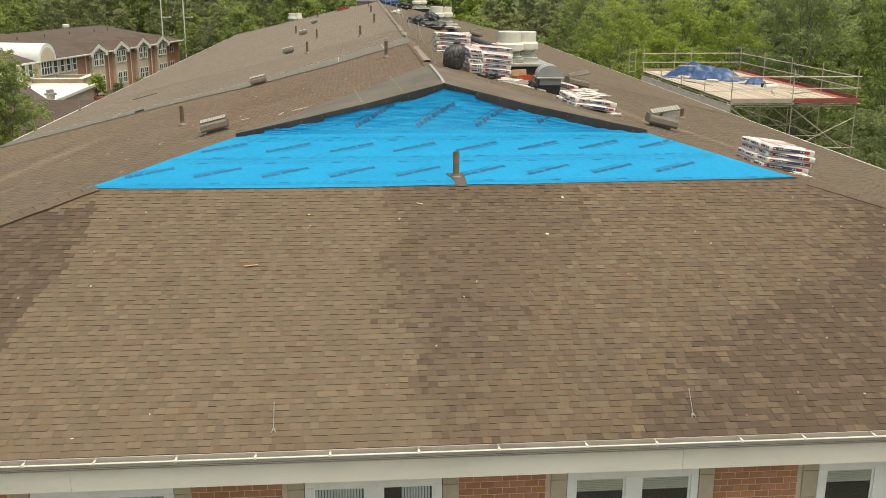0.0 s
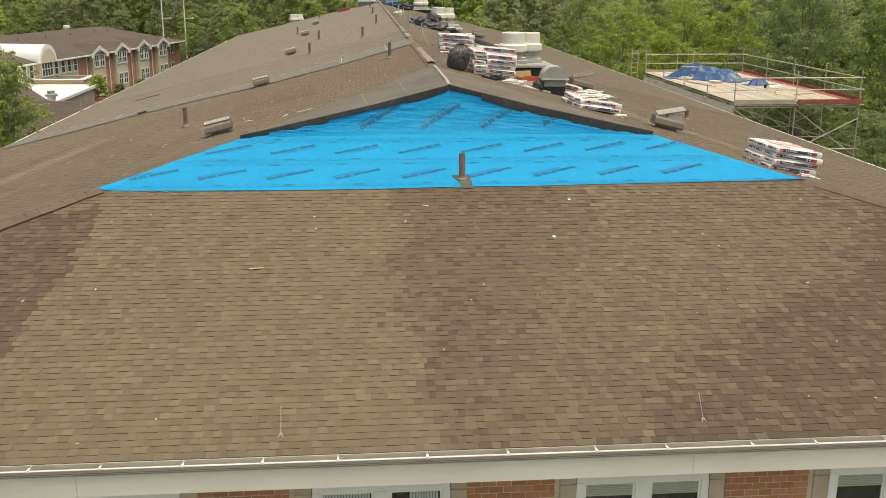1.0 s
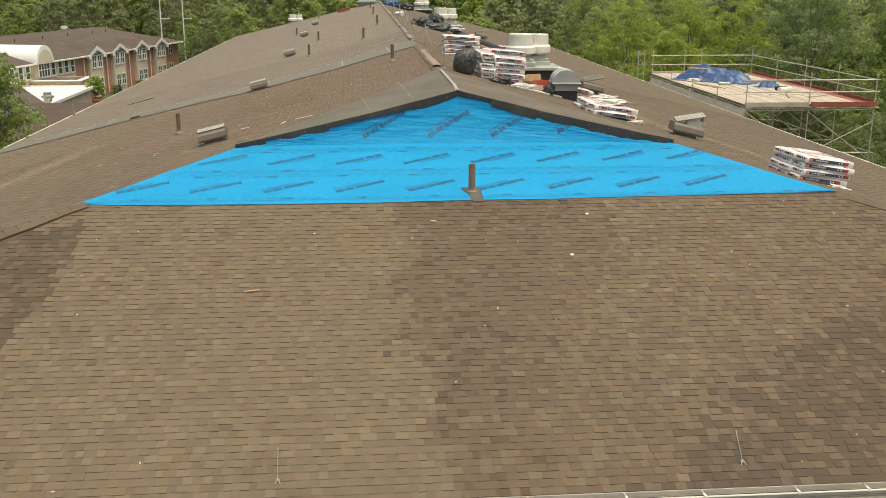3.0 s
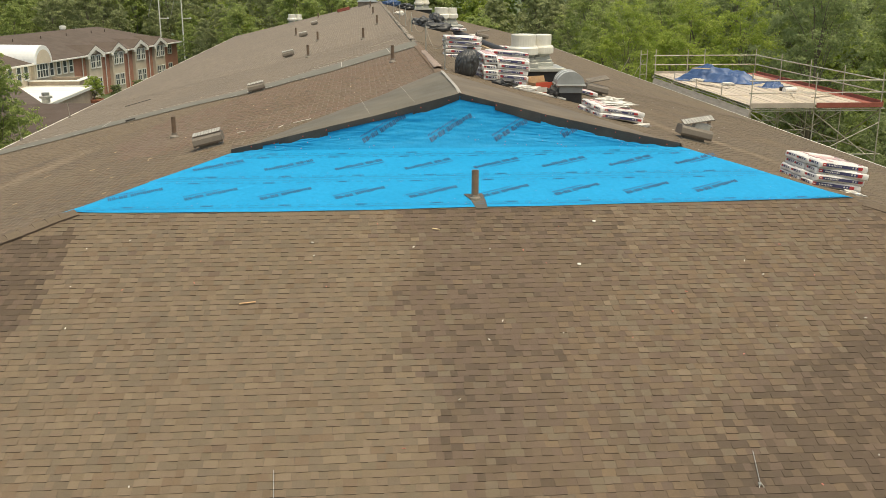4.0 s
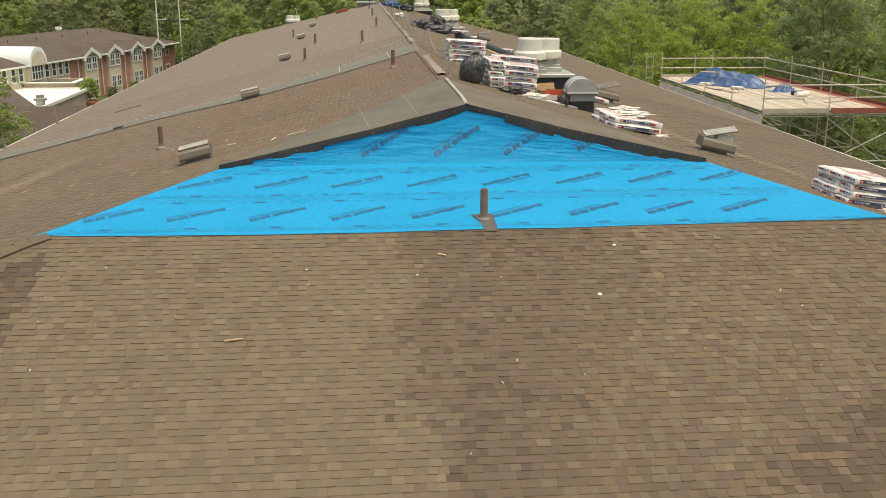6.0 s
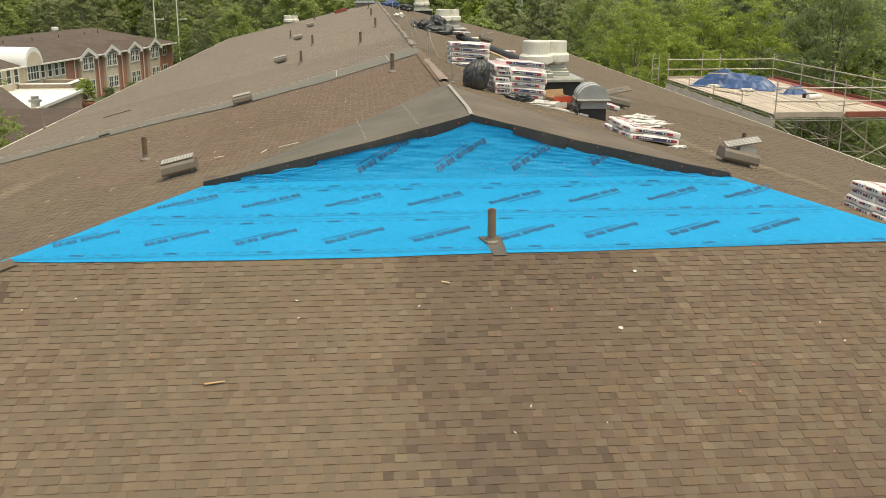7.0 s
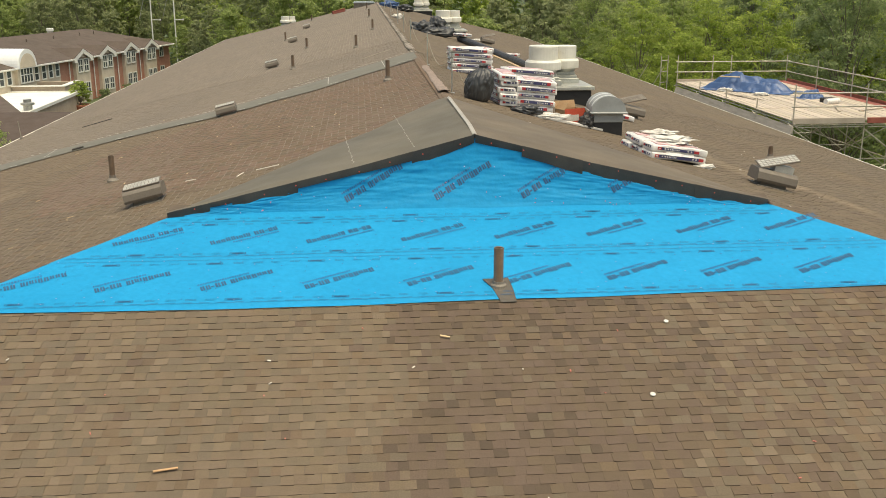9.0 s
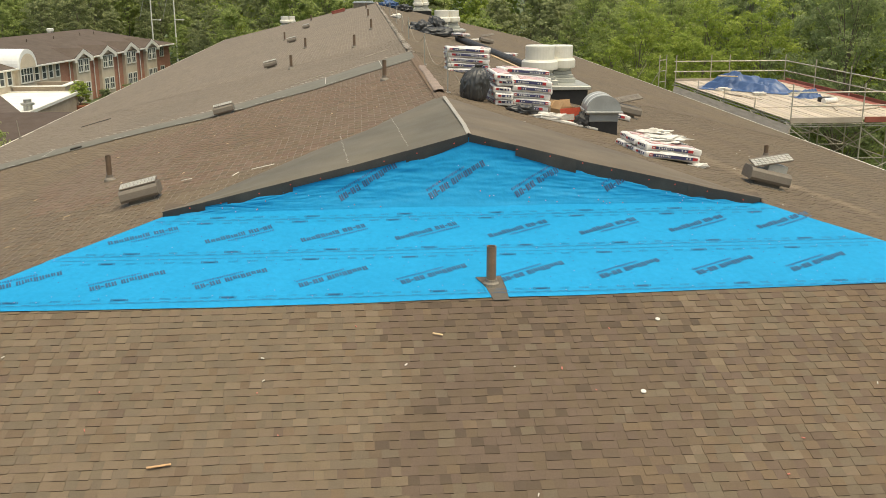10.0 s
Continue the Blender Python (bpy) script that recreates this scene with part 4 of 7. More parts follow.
for (x, y, hgt, bend) in ((-35.2, 152.0, 16.0, 0), (-31.5, 152.0, 16.0, 1)):
    pole = thing("utility_pole", Matrix.Translation((x, y, 0)), "tall pale pole standing in front of the woods", "pole", "tall poles")
    part("shaft", tube(bmesh.new(), (0, 0, 0), (0, 0, hgt), 0.11, 0.09, n=10), trim_far, pole)
    bm = bmesh.new()
    box(bm, 0.0, 1.3, -0.05, 0.05, 8.75, 8.87)
    box(bm, 1.2, 1.5, -0.08, 0.08, 8.7, 8.95)
    part("bracket", bm, trim_far, pole)
    part("cable", tube(bmesh.new(), (-0.1, 0, 15.5), (-1.9, 0, 9.0), 0.035, n=6), galv, pole)

# ---- trees ----
def tree_meshes(seed, height, radius, clumps, per, leaf, low=0.22):
    """The meshes of one tree: a tapered trunk with limbs, and a crown of small leaves in uneven clumps."""
    r = random.Random(seed)
    bm = bmesh.new()
    pts = [Vector((0, 0, -0.3))]
    for k in range(1, 7):
        pts.append(Vector((r.uniform(-.35, .35) * k * 0.3, r.uniform(-.35, .35) * k * 0.3, height * 0.86 * k / 6)))
    w = height * 0.010 + 0.04
    for k in range(6):
        tube(bm, pts[k], pts[k + 1], w * (1 - k / 6.6), w * (1 - (k + 1) / 6.6), n=7, caps=False)
    lobes = []
    n = 42
    for k in range(n):
        f = k / (n - 1)
        zc = height * (low + 0.12 + (0.90 - low - 0.12) * f)
        prof = math.sin(math.pi * min(1, 0.22 + 0.74 * f)) ** 0.7
        a = k * 2.4 + r.uniform(-.5, .5)
        rr = radius * prof * r.uniform(0.40, 0.80)
        c = Vector((math.cos(a) * rr, math.sin(a) * rr, zc + r.uniform(-.5, .5)))
        size = radius * r.uniform(0.22, 0.38) * (0.75 + 0.35 * prof)
        lobes.append((c, size))
        base = pts[min(5, max(1, int(f * 5)))]
        tube(bm, base, base.lerp(c, 0.55) + Vector((0, 0, 0.3)), w * 0.38 * (1 - 0.6 * f), w * 0.2 * (1 - 0.5 * f), n=5, caps=False)
        tube(bm, base.lerp(c, 0.55) + Vector((0, 0, 0.3)), c, w * 0.2 * (1 - 0.5 * f), 0.02, n=5, caps=False)
    trunk = bpy.data.meshes.new("trunk")
    bm.to_mesh(trunk)
    bm.free()
    trunk.materials.append(bark)
    vs, fs = [], []
    nr = np.random.RandomState(seed)
    for k in range(clumps):
        c, size = lobes[nr.randint(len(lobes))]
        d = Vector(nr.normal(size=3)).normalized()
        d.z = d.z * 0.75 + 0.30
        cc = c + d * size * nr.uniform(0.70, 1.08)
        cs = size * nr.uniform(0.20, 0.36) + leaf * 0.6
        for q in range(per):
            e = Vector(nr.normal(size=3)).normalized()
            if e.z < -0.25:
                e.z = -e.z
            p = cc + Vector((e.x, e.y, e.z * 0.75)) * cs * nr.uniform(0.55, 1.05)
            nrm = (e * 0.9 + d * 0.3 + Vector((0, 0, 0.35)) + Vector(nr.normal(size=3)) * 0.30).normalized()
            t = nrm.orthogonal().normalized()
            t.rotate(Matrix.Rotation(nr.uniform(0, 6.28), 3, nrm))
            b = nrm.cross(t)
            L = leaf * nr.uniform(0.65, 1.3)
            i = len(vs)
            vs += [p - t * L * 0.5, p + b * L * 0.34, p + t * L * 0.55 - nrm * L * 0.12, p - b * L * 0.34]
            fs.append((i, i + 1, i + 2, i + 3))
    crown = bpy.data.meshes.new("crown")
    crown.from_pydata(vs, [], fs)
    crown.update()
    return trunk, crown


def tree_from(meshes, leaf_mat, m, label, group):
    t = thing("tree", m, label, "tree", group)
    tr = new("trunk", meshes[0])
    tr.parent = t
    cme = meshes[1].copy()
    cme.materials.append(leaf_mat)
    cr = new("crown", cme)
    cr.parent = t
    return t


NEAR_T = [tree_meshes(11 + k, h, rad, 560, 32, 0.205, low=0.06) for k, (h, rad) in enumerate(((16.5, 4.6), (15.2, 5.0), (17.5, 4.4)))]
FAR_T = [tree_meshes(31 + k, h, rad, 350, 21, 0.42, low=0.04) for k, (h, rad) in enumerate(((17.0, 5.2), (15.5, 5.6), (18.5, 5.0), (16.2, 4.7)))]
tr_rng = random.Random(5)
LEAVES = {"mid": (leaf_mid, "broad-leaved tree with mid-green summer foliage"), "dark": (leaf_dark, "broad-leaved tree with deep green foliage"),
          "light": (leaf_light, "broad-leaved tree with bright yellow-green foliage"), "olive": (leaf_olive, "thin olive-green tree at the wood's edge")}
protos = {}


def plant(x, y, far, tone, size=1.0, group="woodland trees"):
    key = (far, tone, tr_rng.randrange(4 if far else 3))
    m = Matrix.Translation((x, y, 0)) @ Matrix.Rotation(tr_rng.uniform(0, 6.28), 4, "Z") @ Matrix.Diagonal((size, size, size * tr_rng.uniform(0.94, 1.08), 1))
    if key not in protos:
        protos[key] = tree_from((FAR_T if far else NEAR_T)[key[2]], LEAVES[tone][0], m, LEAVES[tone][1], group)
        return protos[key]
    t = copy_thing(protos[key], Matrix())
    t.matrix_basis = m
    return t


# east of the scaffold and along the east side
for x, y, tone, s in ((26.5, 22, "mid", 0.90), (31, 27.5, "dark", 0.98), (29, 34, "mid", 0.94), (27.5, 43, "dark", 1.0), (25.5, 50.5, "light", 0.82), (21.5, 54, "light", 0.78), (31, 51, "mid", 1.0),
                      (20.5, 62, "light", 0.80), (26, 63, "light", 0.92), (33, 62, "dark", 1.05), (21, 72, "mid", 0.84), (27, 75, "mid", 0.95), (22, 83, "mid", 0.92), (34, 74, "dark", 1.0),
                      (36, 40, "dark", 1.05), (38, 50, "mid", 1.05), (35, 31, "dark", 1.0), (40, 62, "dark", 1.05), (32, 17, "mid", 0.95), (25, 13, "mid", 0.85), (23.3, 20.4, "dark", 0.76), (24.6, 27.2, "dark", 0.66)):
    plant(x, y, False, tone, s)
def belt(a0, a1, near, rows, gap, tones, deep=8.0):
    """Rows of trees seen between two bearings (degrees east of north) from the yard's south end, from a distance `near(a)` on."""
    for r in range(rows):
        a = a0 + (0.5 * r % 1) * 1.5
        while a < a1:
            d = near(a) + r * deep + tr_rng.uniform(-2.5, 2.5)
            plant(-1.6 + d * math.sin(radians(a)), -14 + d * math.cos(radians(a)), True, tr_rng.choice(tones), tr_rng.uniform(0.88, 1.10) * min(1.08, 0.66 + 0.14 * r))
            a += math.degrees(gap / d) * tr_rng.uniform(0.8, 1.2)


belt(-23, -8, lambda a: 183 + (a + 23) * -0.2, 4, 6.4, ("olive", "mid", "olive", "mid"))
belt(-8, 4, lambda a: 168 - (a + 8) * 4.8, 4, 6.2, ("mid", "mid", "olive", "light"))
belt(4, 17, lambda a: 112 - (a - 4) * 1.2, 4, 6.2, ("olive", "light", "mid", "light", "olive"))
belt(17, 33, lambda a: 94 - (a - 17) * 1.6, 4, 6.4, ("mid", "dark", "dark", "mid", "light"))
for x, y, tone, s in ((-28.0, 139, "mid", 0.46), (-25.5, 137, "olive", 0.56), (-22.5, 132, "olive", 0.70), (-19.5, 127, "mid", 0.74), (-20, 148, "olive", 0.9), (-15, 140, "olive", 0.9), (-11, 132, "mid", 0.86)):
    plant(x, y, True, tone, s)
# beside the west eave
for x, y, tone, s in ((-20.5, 32.8, "mid", 0.66), (-21.4, 34.2, "mid", 0.60), (-22.4, 31.0, "mid", 0.66), (-24.4, 33.5, "light", 1.02), (-20.6, 27.0, "mid", 0.58), (-27, 36, "mid", 0.62)):
    plant(x, y, False, tone, s, "trees by the west eave")

# ---- things on the roof ----
pipe_mat = surface("vent_pipe_paint", (0.135, 0.088, 0.055), (0.175, 0.118, 0.076), scale=6, rough=0.6, fine=60, stain=(0.07, 0.05, 0.04), stain_amount=0.6, stain_scale=5)
pipe_tan = surface("pipe_tan", (0.205, 0.135, 0.085), (0.255, 0.172, 0.110), scale=6, rough=0.55, fine=60, stain=(0.12, 0.08, 0.055), stain_amount=0.5, stain_scale=5)
flash_grey = surface("flash_grey", (0.090, 0.077, 0.062), (0.112, 0.097, 0.079), scale=4, rough=0.8, fine=60, stain=(0.13, 0.11, 0.09), stain_amount=0.5, stain_scale=6)
vent_mat = surface("vent_paint", (0.150, 0.125, 0.096), (0.175, 0.147, 0.114), scale=5, rough=0.6, fine=50, stain=(0.12, 0.10, 0.08), stain_amount=0.4, stain_scale=3)
grille_mat = surface("grille", (0.40, 0.385, 0.335), (0.47, 0.45, 0.395), scale=8, rough=0.5)
flash_mat = surface("flashing", (0.17, 0.145, 0.115), (0.21, 0.18, 0.145), scale=4, rough=0.75, stain=(0.28, 0.25, 0.2), stain_amount=0.5, stain_scale=5)
black_curb = surface("black_curb", (0.020, 0.019, 0.018), (0.028, 0.026, 0.024), scale=3, rough=0.7, fine=50)
fan_white = surface("fan_white", (0.70, 0.67, 0.58), (0.76, 0.73, 0.64), scale=3, rough=0.35, fine=20, fine_amount=0.03, bump=0.02, stain=(0.55, 0.50, 0.41), stain_amount=0.4, stain_scale=2.5)
fan_grey = surface("fan_grey", (0.40, 0.40, 0.36), (0.47, 0.47, 0.42), scale=4, rough=0.45, metal=0.4, fine=30, stain=(0.33, 0.32, 0.28), stain_amount=0.5, stain_scale=3)
hood_grey = surface("hood_grey", (0.30, 0.305, 0.29), (0.335, 0.34, 0.325), scale=4, rough=0.5, fine=40, fine_amount=0.04, bump=0.03, stain=(0.24, 0.24, 0.22), stain_amount=0.4, stain_scale=3)
hood_pale = surface("hood_pale", (0.58, 0.58, 0.545), (0.66, 0.66, 0.62), scale=4, rough=0.4)
wrap_white = surface("wrap_white", (0.66, 0.63, 0.58), (0.80, 0.77, 0.72), scale=9, rough=0.34, fine=28, fine_amount=0.10, bump=0.5, obj=0.06, stain=(0.42, 0.40, 0.38), stain_amount=0.45, stain_scale=7)
wrap_navy = surface("wrap_navy", (0.040, 0.042, 0.105), (0.075, 0.075, 0.16), scale=9, rough=0.35, bump=0.1)
wrap_red = surface("wrap_red", (0.38, 0.030, 0.035), (0.46, 0.045, 0.05), scale=9, rough=0.35, bump=0.1)
wrap_pink = surface("wrap_pink", (0.52, 0.21, 0.20), (0.72, 0.58, 0.55), scale=7, rough=0.35, fine=20, stain=(0.18, 0.11, 0.16), stain_amount=0.7, stain_scale=4)
bag_black = surface("bag_black", (0.040, 0.040, 0.040), (0.058, 0.058, 0.056), scale=5, rough=0.36, fine=25, bump=0.6)
carton_mat = surface("carton", (0.36, 0.22, 0.11), (0.42, 0.27, 0.14), scale=5, rough=0.85)
carton_red = surface("carton_red", (0.55, 0.085, 0.045), (0.62, 0.11, 0.06), scale=5, rough=0.6)
paper_white = surface("paper_white", (0.62, 0.58, 0.51), (0.72, 0.68, 0.61), scale=8, rough=0.6, bump=0.3)
rope_mat = surface("rope", (0.30, 0.27, 0.21), (0.38, 0.34, 0.27), rough=0.9)
wood_pale = surface("wood_pale", (0.55, 0.40, 0.22), (0.64, 0.48, 0.28), scale=6, rough=0.8)
membrane_black = surface("membrane_black", (0.030, 0.028, 0.026), (0.042, 0.039, 0.036), scale=3, rough=0.6, fine=40)
slate_blue = surface("slate_blue", (0.33, 0.37, 0.385), (0.39, 0.43, 0.445), scale=2, rough=0.5)


def upright(x, y, rz=0.0, h=0.0):
    return Matrix.Translation(side_at(x, y, h)) @ Matrix.Rotation(radians(rz), 4, "Z")


def along_slope(x, y, rz=0.0, h=0.0, lean=1.0):
    """On a long slope, lying flat on it."""
    s = -1 if x > 0 else 1
    return Matrix.Translation(side_at(x, y, h)) @ Matrix.Rotation(-s * math.atan(SIDE) * lean, 4, "Y") @ Matrix.Rotation(radians(rz), 4, "Z")


def vent_pipe(m, high, r, label, paint=None, wide=2.2):
    t = thing("vent_pipe", m, label, "vent pipe", "plumbing vents")
    part("pipe", lathe(bmesh.new(), [(r, -0.1), (r, high), (r * 0.82, high), (r * 0.82, high - 0.12), (0.0, high - 0.12)], 16), paint or pipe_mat, t, smooth=False)
    part("collar", lathe(bmesh.new(), [(r * wide, -0.05), (r * wide * 0.95, 0.03 if wide > 2 else 0.012), (r * 1.25, 0.07 if wide > 2 else 0.03), (r * 1.18, 0.12 if wide > 2 else 0.06), (r * 0.9, 0.12 if wide > 2 else 0.06)], 16), flash_mat, t)
    return t


PIPE_L = "brown painted plumbing vent pipe standing on the shingles"
pipe0 = vent_pipe(upright(-0.93, 9.40), 0.48, 0.05, PIPE_L)
for x, y in ((-1.70, 23.1), (-0.95, 32.3), (-0.95, 46.8), (-0.95, 61.9), (-3.90, 30.3), (-3.88, 20.4), (-6.16, 4.14), (-5.76, 43.2), (-5.3, 66)):
    copy_thing(pipe0, upright(x, y))
vent_pipe(upright(7.55, 7.0), 0.29, 0.05, PIPE_L)
hp = vent_pipe(Matrix.Translation(hip_at(0.05, -2.57, 0.03)), 0.48, 0.061, "brown vent pipe with dark flashing in the blue sheet", pipe_tan, 1.7)
bm = bmesh.new()
q = [(-0.03, -0.33), (0.16, -0.33), (0.15, -0.10), (0.12, 0.14), (-0.03, 0.13), (-0.20, 0.13), (-0.10, -0.06)]
prism(bm, [Vector((x + 0.02, y, HIP * y + (0.008 if y > -0.2 else -0.006))) for x, y in q], (0, 0, -0.006))
part("flashing_sheet", bm, flash_grey, hp, "dark grey flashing sheet")


def box_vent(m, label, lid_tilt=0.0, lid_lift=0.0, lid_nod=0.0):
    """A slant-sided roof ventilator: skirt, neck, wide hood and a slotted lid."""
    t = thing("roof_vent", m, label, "roof vent", "box vents")
    part("skirt", boxed(-0.30, 0.30, -0.24, 0.22, -0.01, 0.02, 0.004), flash_mat, t)
    part("neck", boxed(-0.22, 0.22, -0.14, 0.16, 0.0, 0.13), flash_mat, t)
    bm = bmesh.new()
    prof = [(-0.235, 0.085), (-0.255, 0.13), (-0.235, 0.235), (-0.17, 0.285), (0.17, 0.285), (0.235, 0.235), (0.235, 0.085)]
    a = [bm.verts.new((-0.34, y, z)) for y, z in prof]
    b = [bm.verts.new((0.34, y, z)) for y, z in prof]
    for k in range(len(prof)):
        n = (k + 1) % len(prof)
        bm.faces.new((a[k], a[n], b[n], b[k]))
    bm.faces.new(a[::-1])
    bm.faces.new(b)
    bmesh.ops.recalc_face_normals(bm, faces=bm.faces[:])
    part("hood", bm, vent_mat, t, "brown metal hood")
    lid = part("lid", boxed(-0.33, 0.33, -0.16, 0.16, 0.0, 0.022, 0.005), vent_mat, t)
    lid.matrix_basis = Matrix.Translation((0, 0, 0.288 + lid_lift)) @ Matrix.Rotation(radians(lid_tilt), 4, "Y") @ Matrix.Rotation(radians(lid_nod), 4, "X")
    bm = bmesh.new()
    for i in range(10):
        for j in range(4):
            x, y = -0.29 + i * 0.0645, -0.125 + j * 0.0645
            box(bm, x - 0.026, x + 0.026, y - 0.025, y + 0.025, 0.0225, 0.030)
    part("slot_grid", bm, grille_mat, lid, "pale slotted grille")
    return t


V_L = "brown metal box vent with a pale slotted lid on the shingles"
v0 = box_vent(along_slope(-4.86, 0.95, 3) @ Matrix.Diagonal((0.86, 0.86, 0.9, 1)), V_L, 0, 0.03, 9)
for x, y in ((-4.89, 10.75), (-4.84, 23.6), (-5.05, 39.0), (-5.03, 53.3)):
    copy_thing(v0, along_slope(x, y, 2) @ Matrix.Diagonal((0.86, 0.86, 0.9, 1)))
v1 = box_vent(along_slope(5.20, 1.55, -4), "brown box vent with its slotted lid tipped up", -22, 0.15, 14)
bm = bmesh.new()
box(bm, -0.05, 0.27, -0.12, 0.12, 0.28, 0.40)
part("duct", bm, grille_mat, v1, "pale inner duct")
v2 = box_vent(along_slope(4.95, 9.6, 8), "brown box vent with its bare lid tipped up", -22, 0.15, 14)
for c in v2.children:
    for g in c.children:
        g.data.materials[0] = flash_mat
        g["label"] = "dusty slotted grille"
copy_thing(v2, along_slope(4.90, 36.3, 4))


def drum(bm, x, y, z, r, h):
    lathe(bm, [(0.0, z), (r, z), (r, z + h * 0.94), (r * 0.97, z + h), (r * 0.55, z + h * 1.01), (0.0, z + h * 1.01)], 30, Matrix.Translation((x, y, 0)))


def fan_unit(m, label):
    """Two upblast fans on a stepped metal cap over a black curb."""
    t = thing("exhaust_fan", m, label, "roof fan", "exhaust fans")
    part("curb", boxed(-0.80, 0.80, -0.62, 0.75, -0.25, 0.52, 0.01), black_curb, t, "black wrapped curb")
    bm = bmesh.new()
    box(bm, -0.87, 0.87, -0.69, 0.82, 0.52, 0.61, 0.01)
    bm.verts.ensure_lookup_table()
    prism(bm, [(-0.84, -0.66, 0.62), (0.84, -0.66, 0.62), (0.84, 0.79, 0.62), (-0.84, 0.79, 0.62)], (0, 0, -0.02))
    part("curb_cap", bm, fan_grey, t, "grey metal curb cap")
    for x, y, s, n in ((-0.32, -0.08, 1.0, 0), (0.31, 0.36, 0.80, 1)):
        f = part("fan_base", bmesh.new(), fan_grey, t)
        bm = bmesh.new()
        for k, (w, z0, z1) in enumerate(((0.40, 0.622, 0.74), (0.34, 0.742, 0.82), (0.29, 0.822, 0.90))):
            box(bm, x - w * s, x + w * s, y - w * s, y + w * s, z0, z1, 0.008)
        lathe(bm, [(0.30 * s, 0.90), (0.37 * s, 0.98), (0.37 * s, 1.02)], 28, Matrix.Translation((x, y, 0)))
        bm.to_mesh(f.data)
        bm.free()
        bm = bmesh.new()
        z = 0.98
        lathe(bm, [(0.36 * s, z), (0.445 * s, z + 0.01), (0.450 * s, z + 0.05), (0.450 * s, z + 0.19), (0.41 * s, z + 0.235), (0.36 * s, z + 0.24)], 32, Matrix.Translation((x, y, 0)))
        part("windband", bm, fan_white, f, "white flared fan housing", smooth=False)
        bm = bmesh.new()
        drum(bm, x, y, z + 0.20, 0.362 * s, 0.385 * (1 if n == 0 else 0.92))
        part("motor_cover", bm, fan_white, f, "white drum cover")
    return t


fan0 = fan_unit(upright(3.35, 10.45, 0, -0.27), "pair of white upblast exhaust fans on a black curb")
copy_thing(fan0, upright(3.05, 36.4, 0, -0.33))
copy_thing(fan0, upright(3.95, 72.0, 0, -0.3))
copy_thing(fan0, Matrix.Translation((-8.1, 80.0, RIDGE - 2.96)))

# the roof behind the far end
back_wing = thing("back_wing", Matrix(), "low brown roofed wing behind the long building", "building")
part("wall", boxed(-10.2, -6, 77.0, 84, 0, RIDGE - 3.1), stucco, back_wing)
part("roof", boxed(-10.4, -5.8, 76.8, 84.2, RIDGE - 3.095, RIDGE - 2.96), roof_far, back_wing)

# barrel-hooded ventilator
hood = thing("barrel_vent", upright(3.20, 4.75, -4, -0.12) @ Matrix.Diagonal((0.83, 0.95, 1, 1)), "grey barrel-topped ventilator on a black curb", "roof vent")
part("curb", boxed(-0.33, 0.33, -0.33, 0.33, -0.25, 0.33, 0.008), black_curb, hood)
part("throat", boxed(-0.345, 0.345, -0.345, 0.345, 0.33, 0.50, 0.01), hood_grey, hood)
part("brim", boxed(-0.43, 0.43, -0.44, 0.44, 0.50, 0.535, 0.01), hood_grey, hood)
bm = bmesh.new()
arc = [(0.40 * math.cos(math.pi * k / 20), 0.535 + 0.30 * math.sin(math.pi * k / 20)) for k in range(21)]
prism(bm, [(x, -0.36, z) for x, z in arc], (0, 0.76, 0))
part("barrel", bm, hood_grey, hood)
# pale half-arc strips: the barrel's two highlights put into their colour
for y0 in (-0.30, 0.02):
    a = [(x * 1.015, z + 0.006) for x, z in arc]
    vs = [(x, y0 + d, z) for x, z in a[9:19] for d in (0, 0.10)]
    hoopf = [(2 * k, 2 * k + 1, 2 * k + 3, 2 * k + 2) for k in range(9)]
    raw("rib", vs, hoopf, hood_pale, hood, label="pale strip on the barrel with its highlight painted in")

# ---- bundles of shingles ----
BL, BW, BT = 1.20, 0.40, 0.140


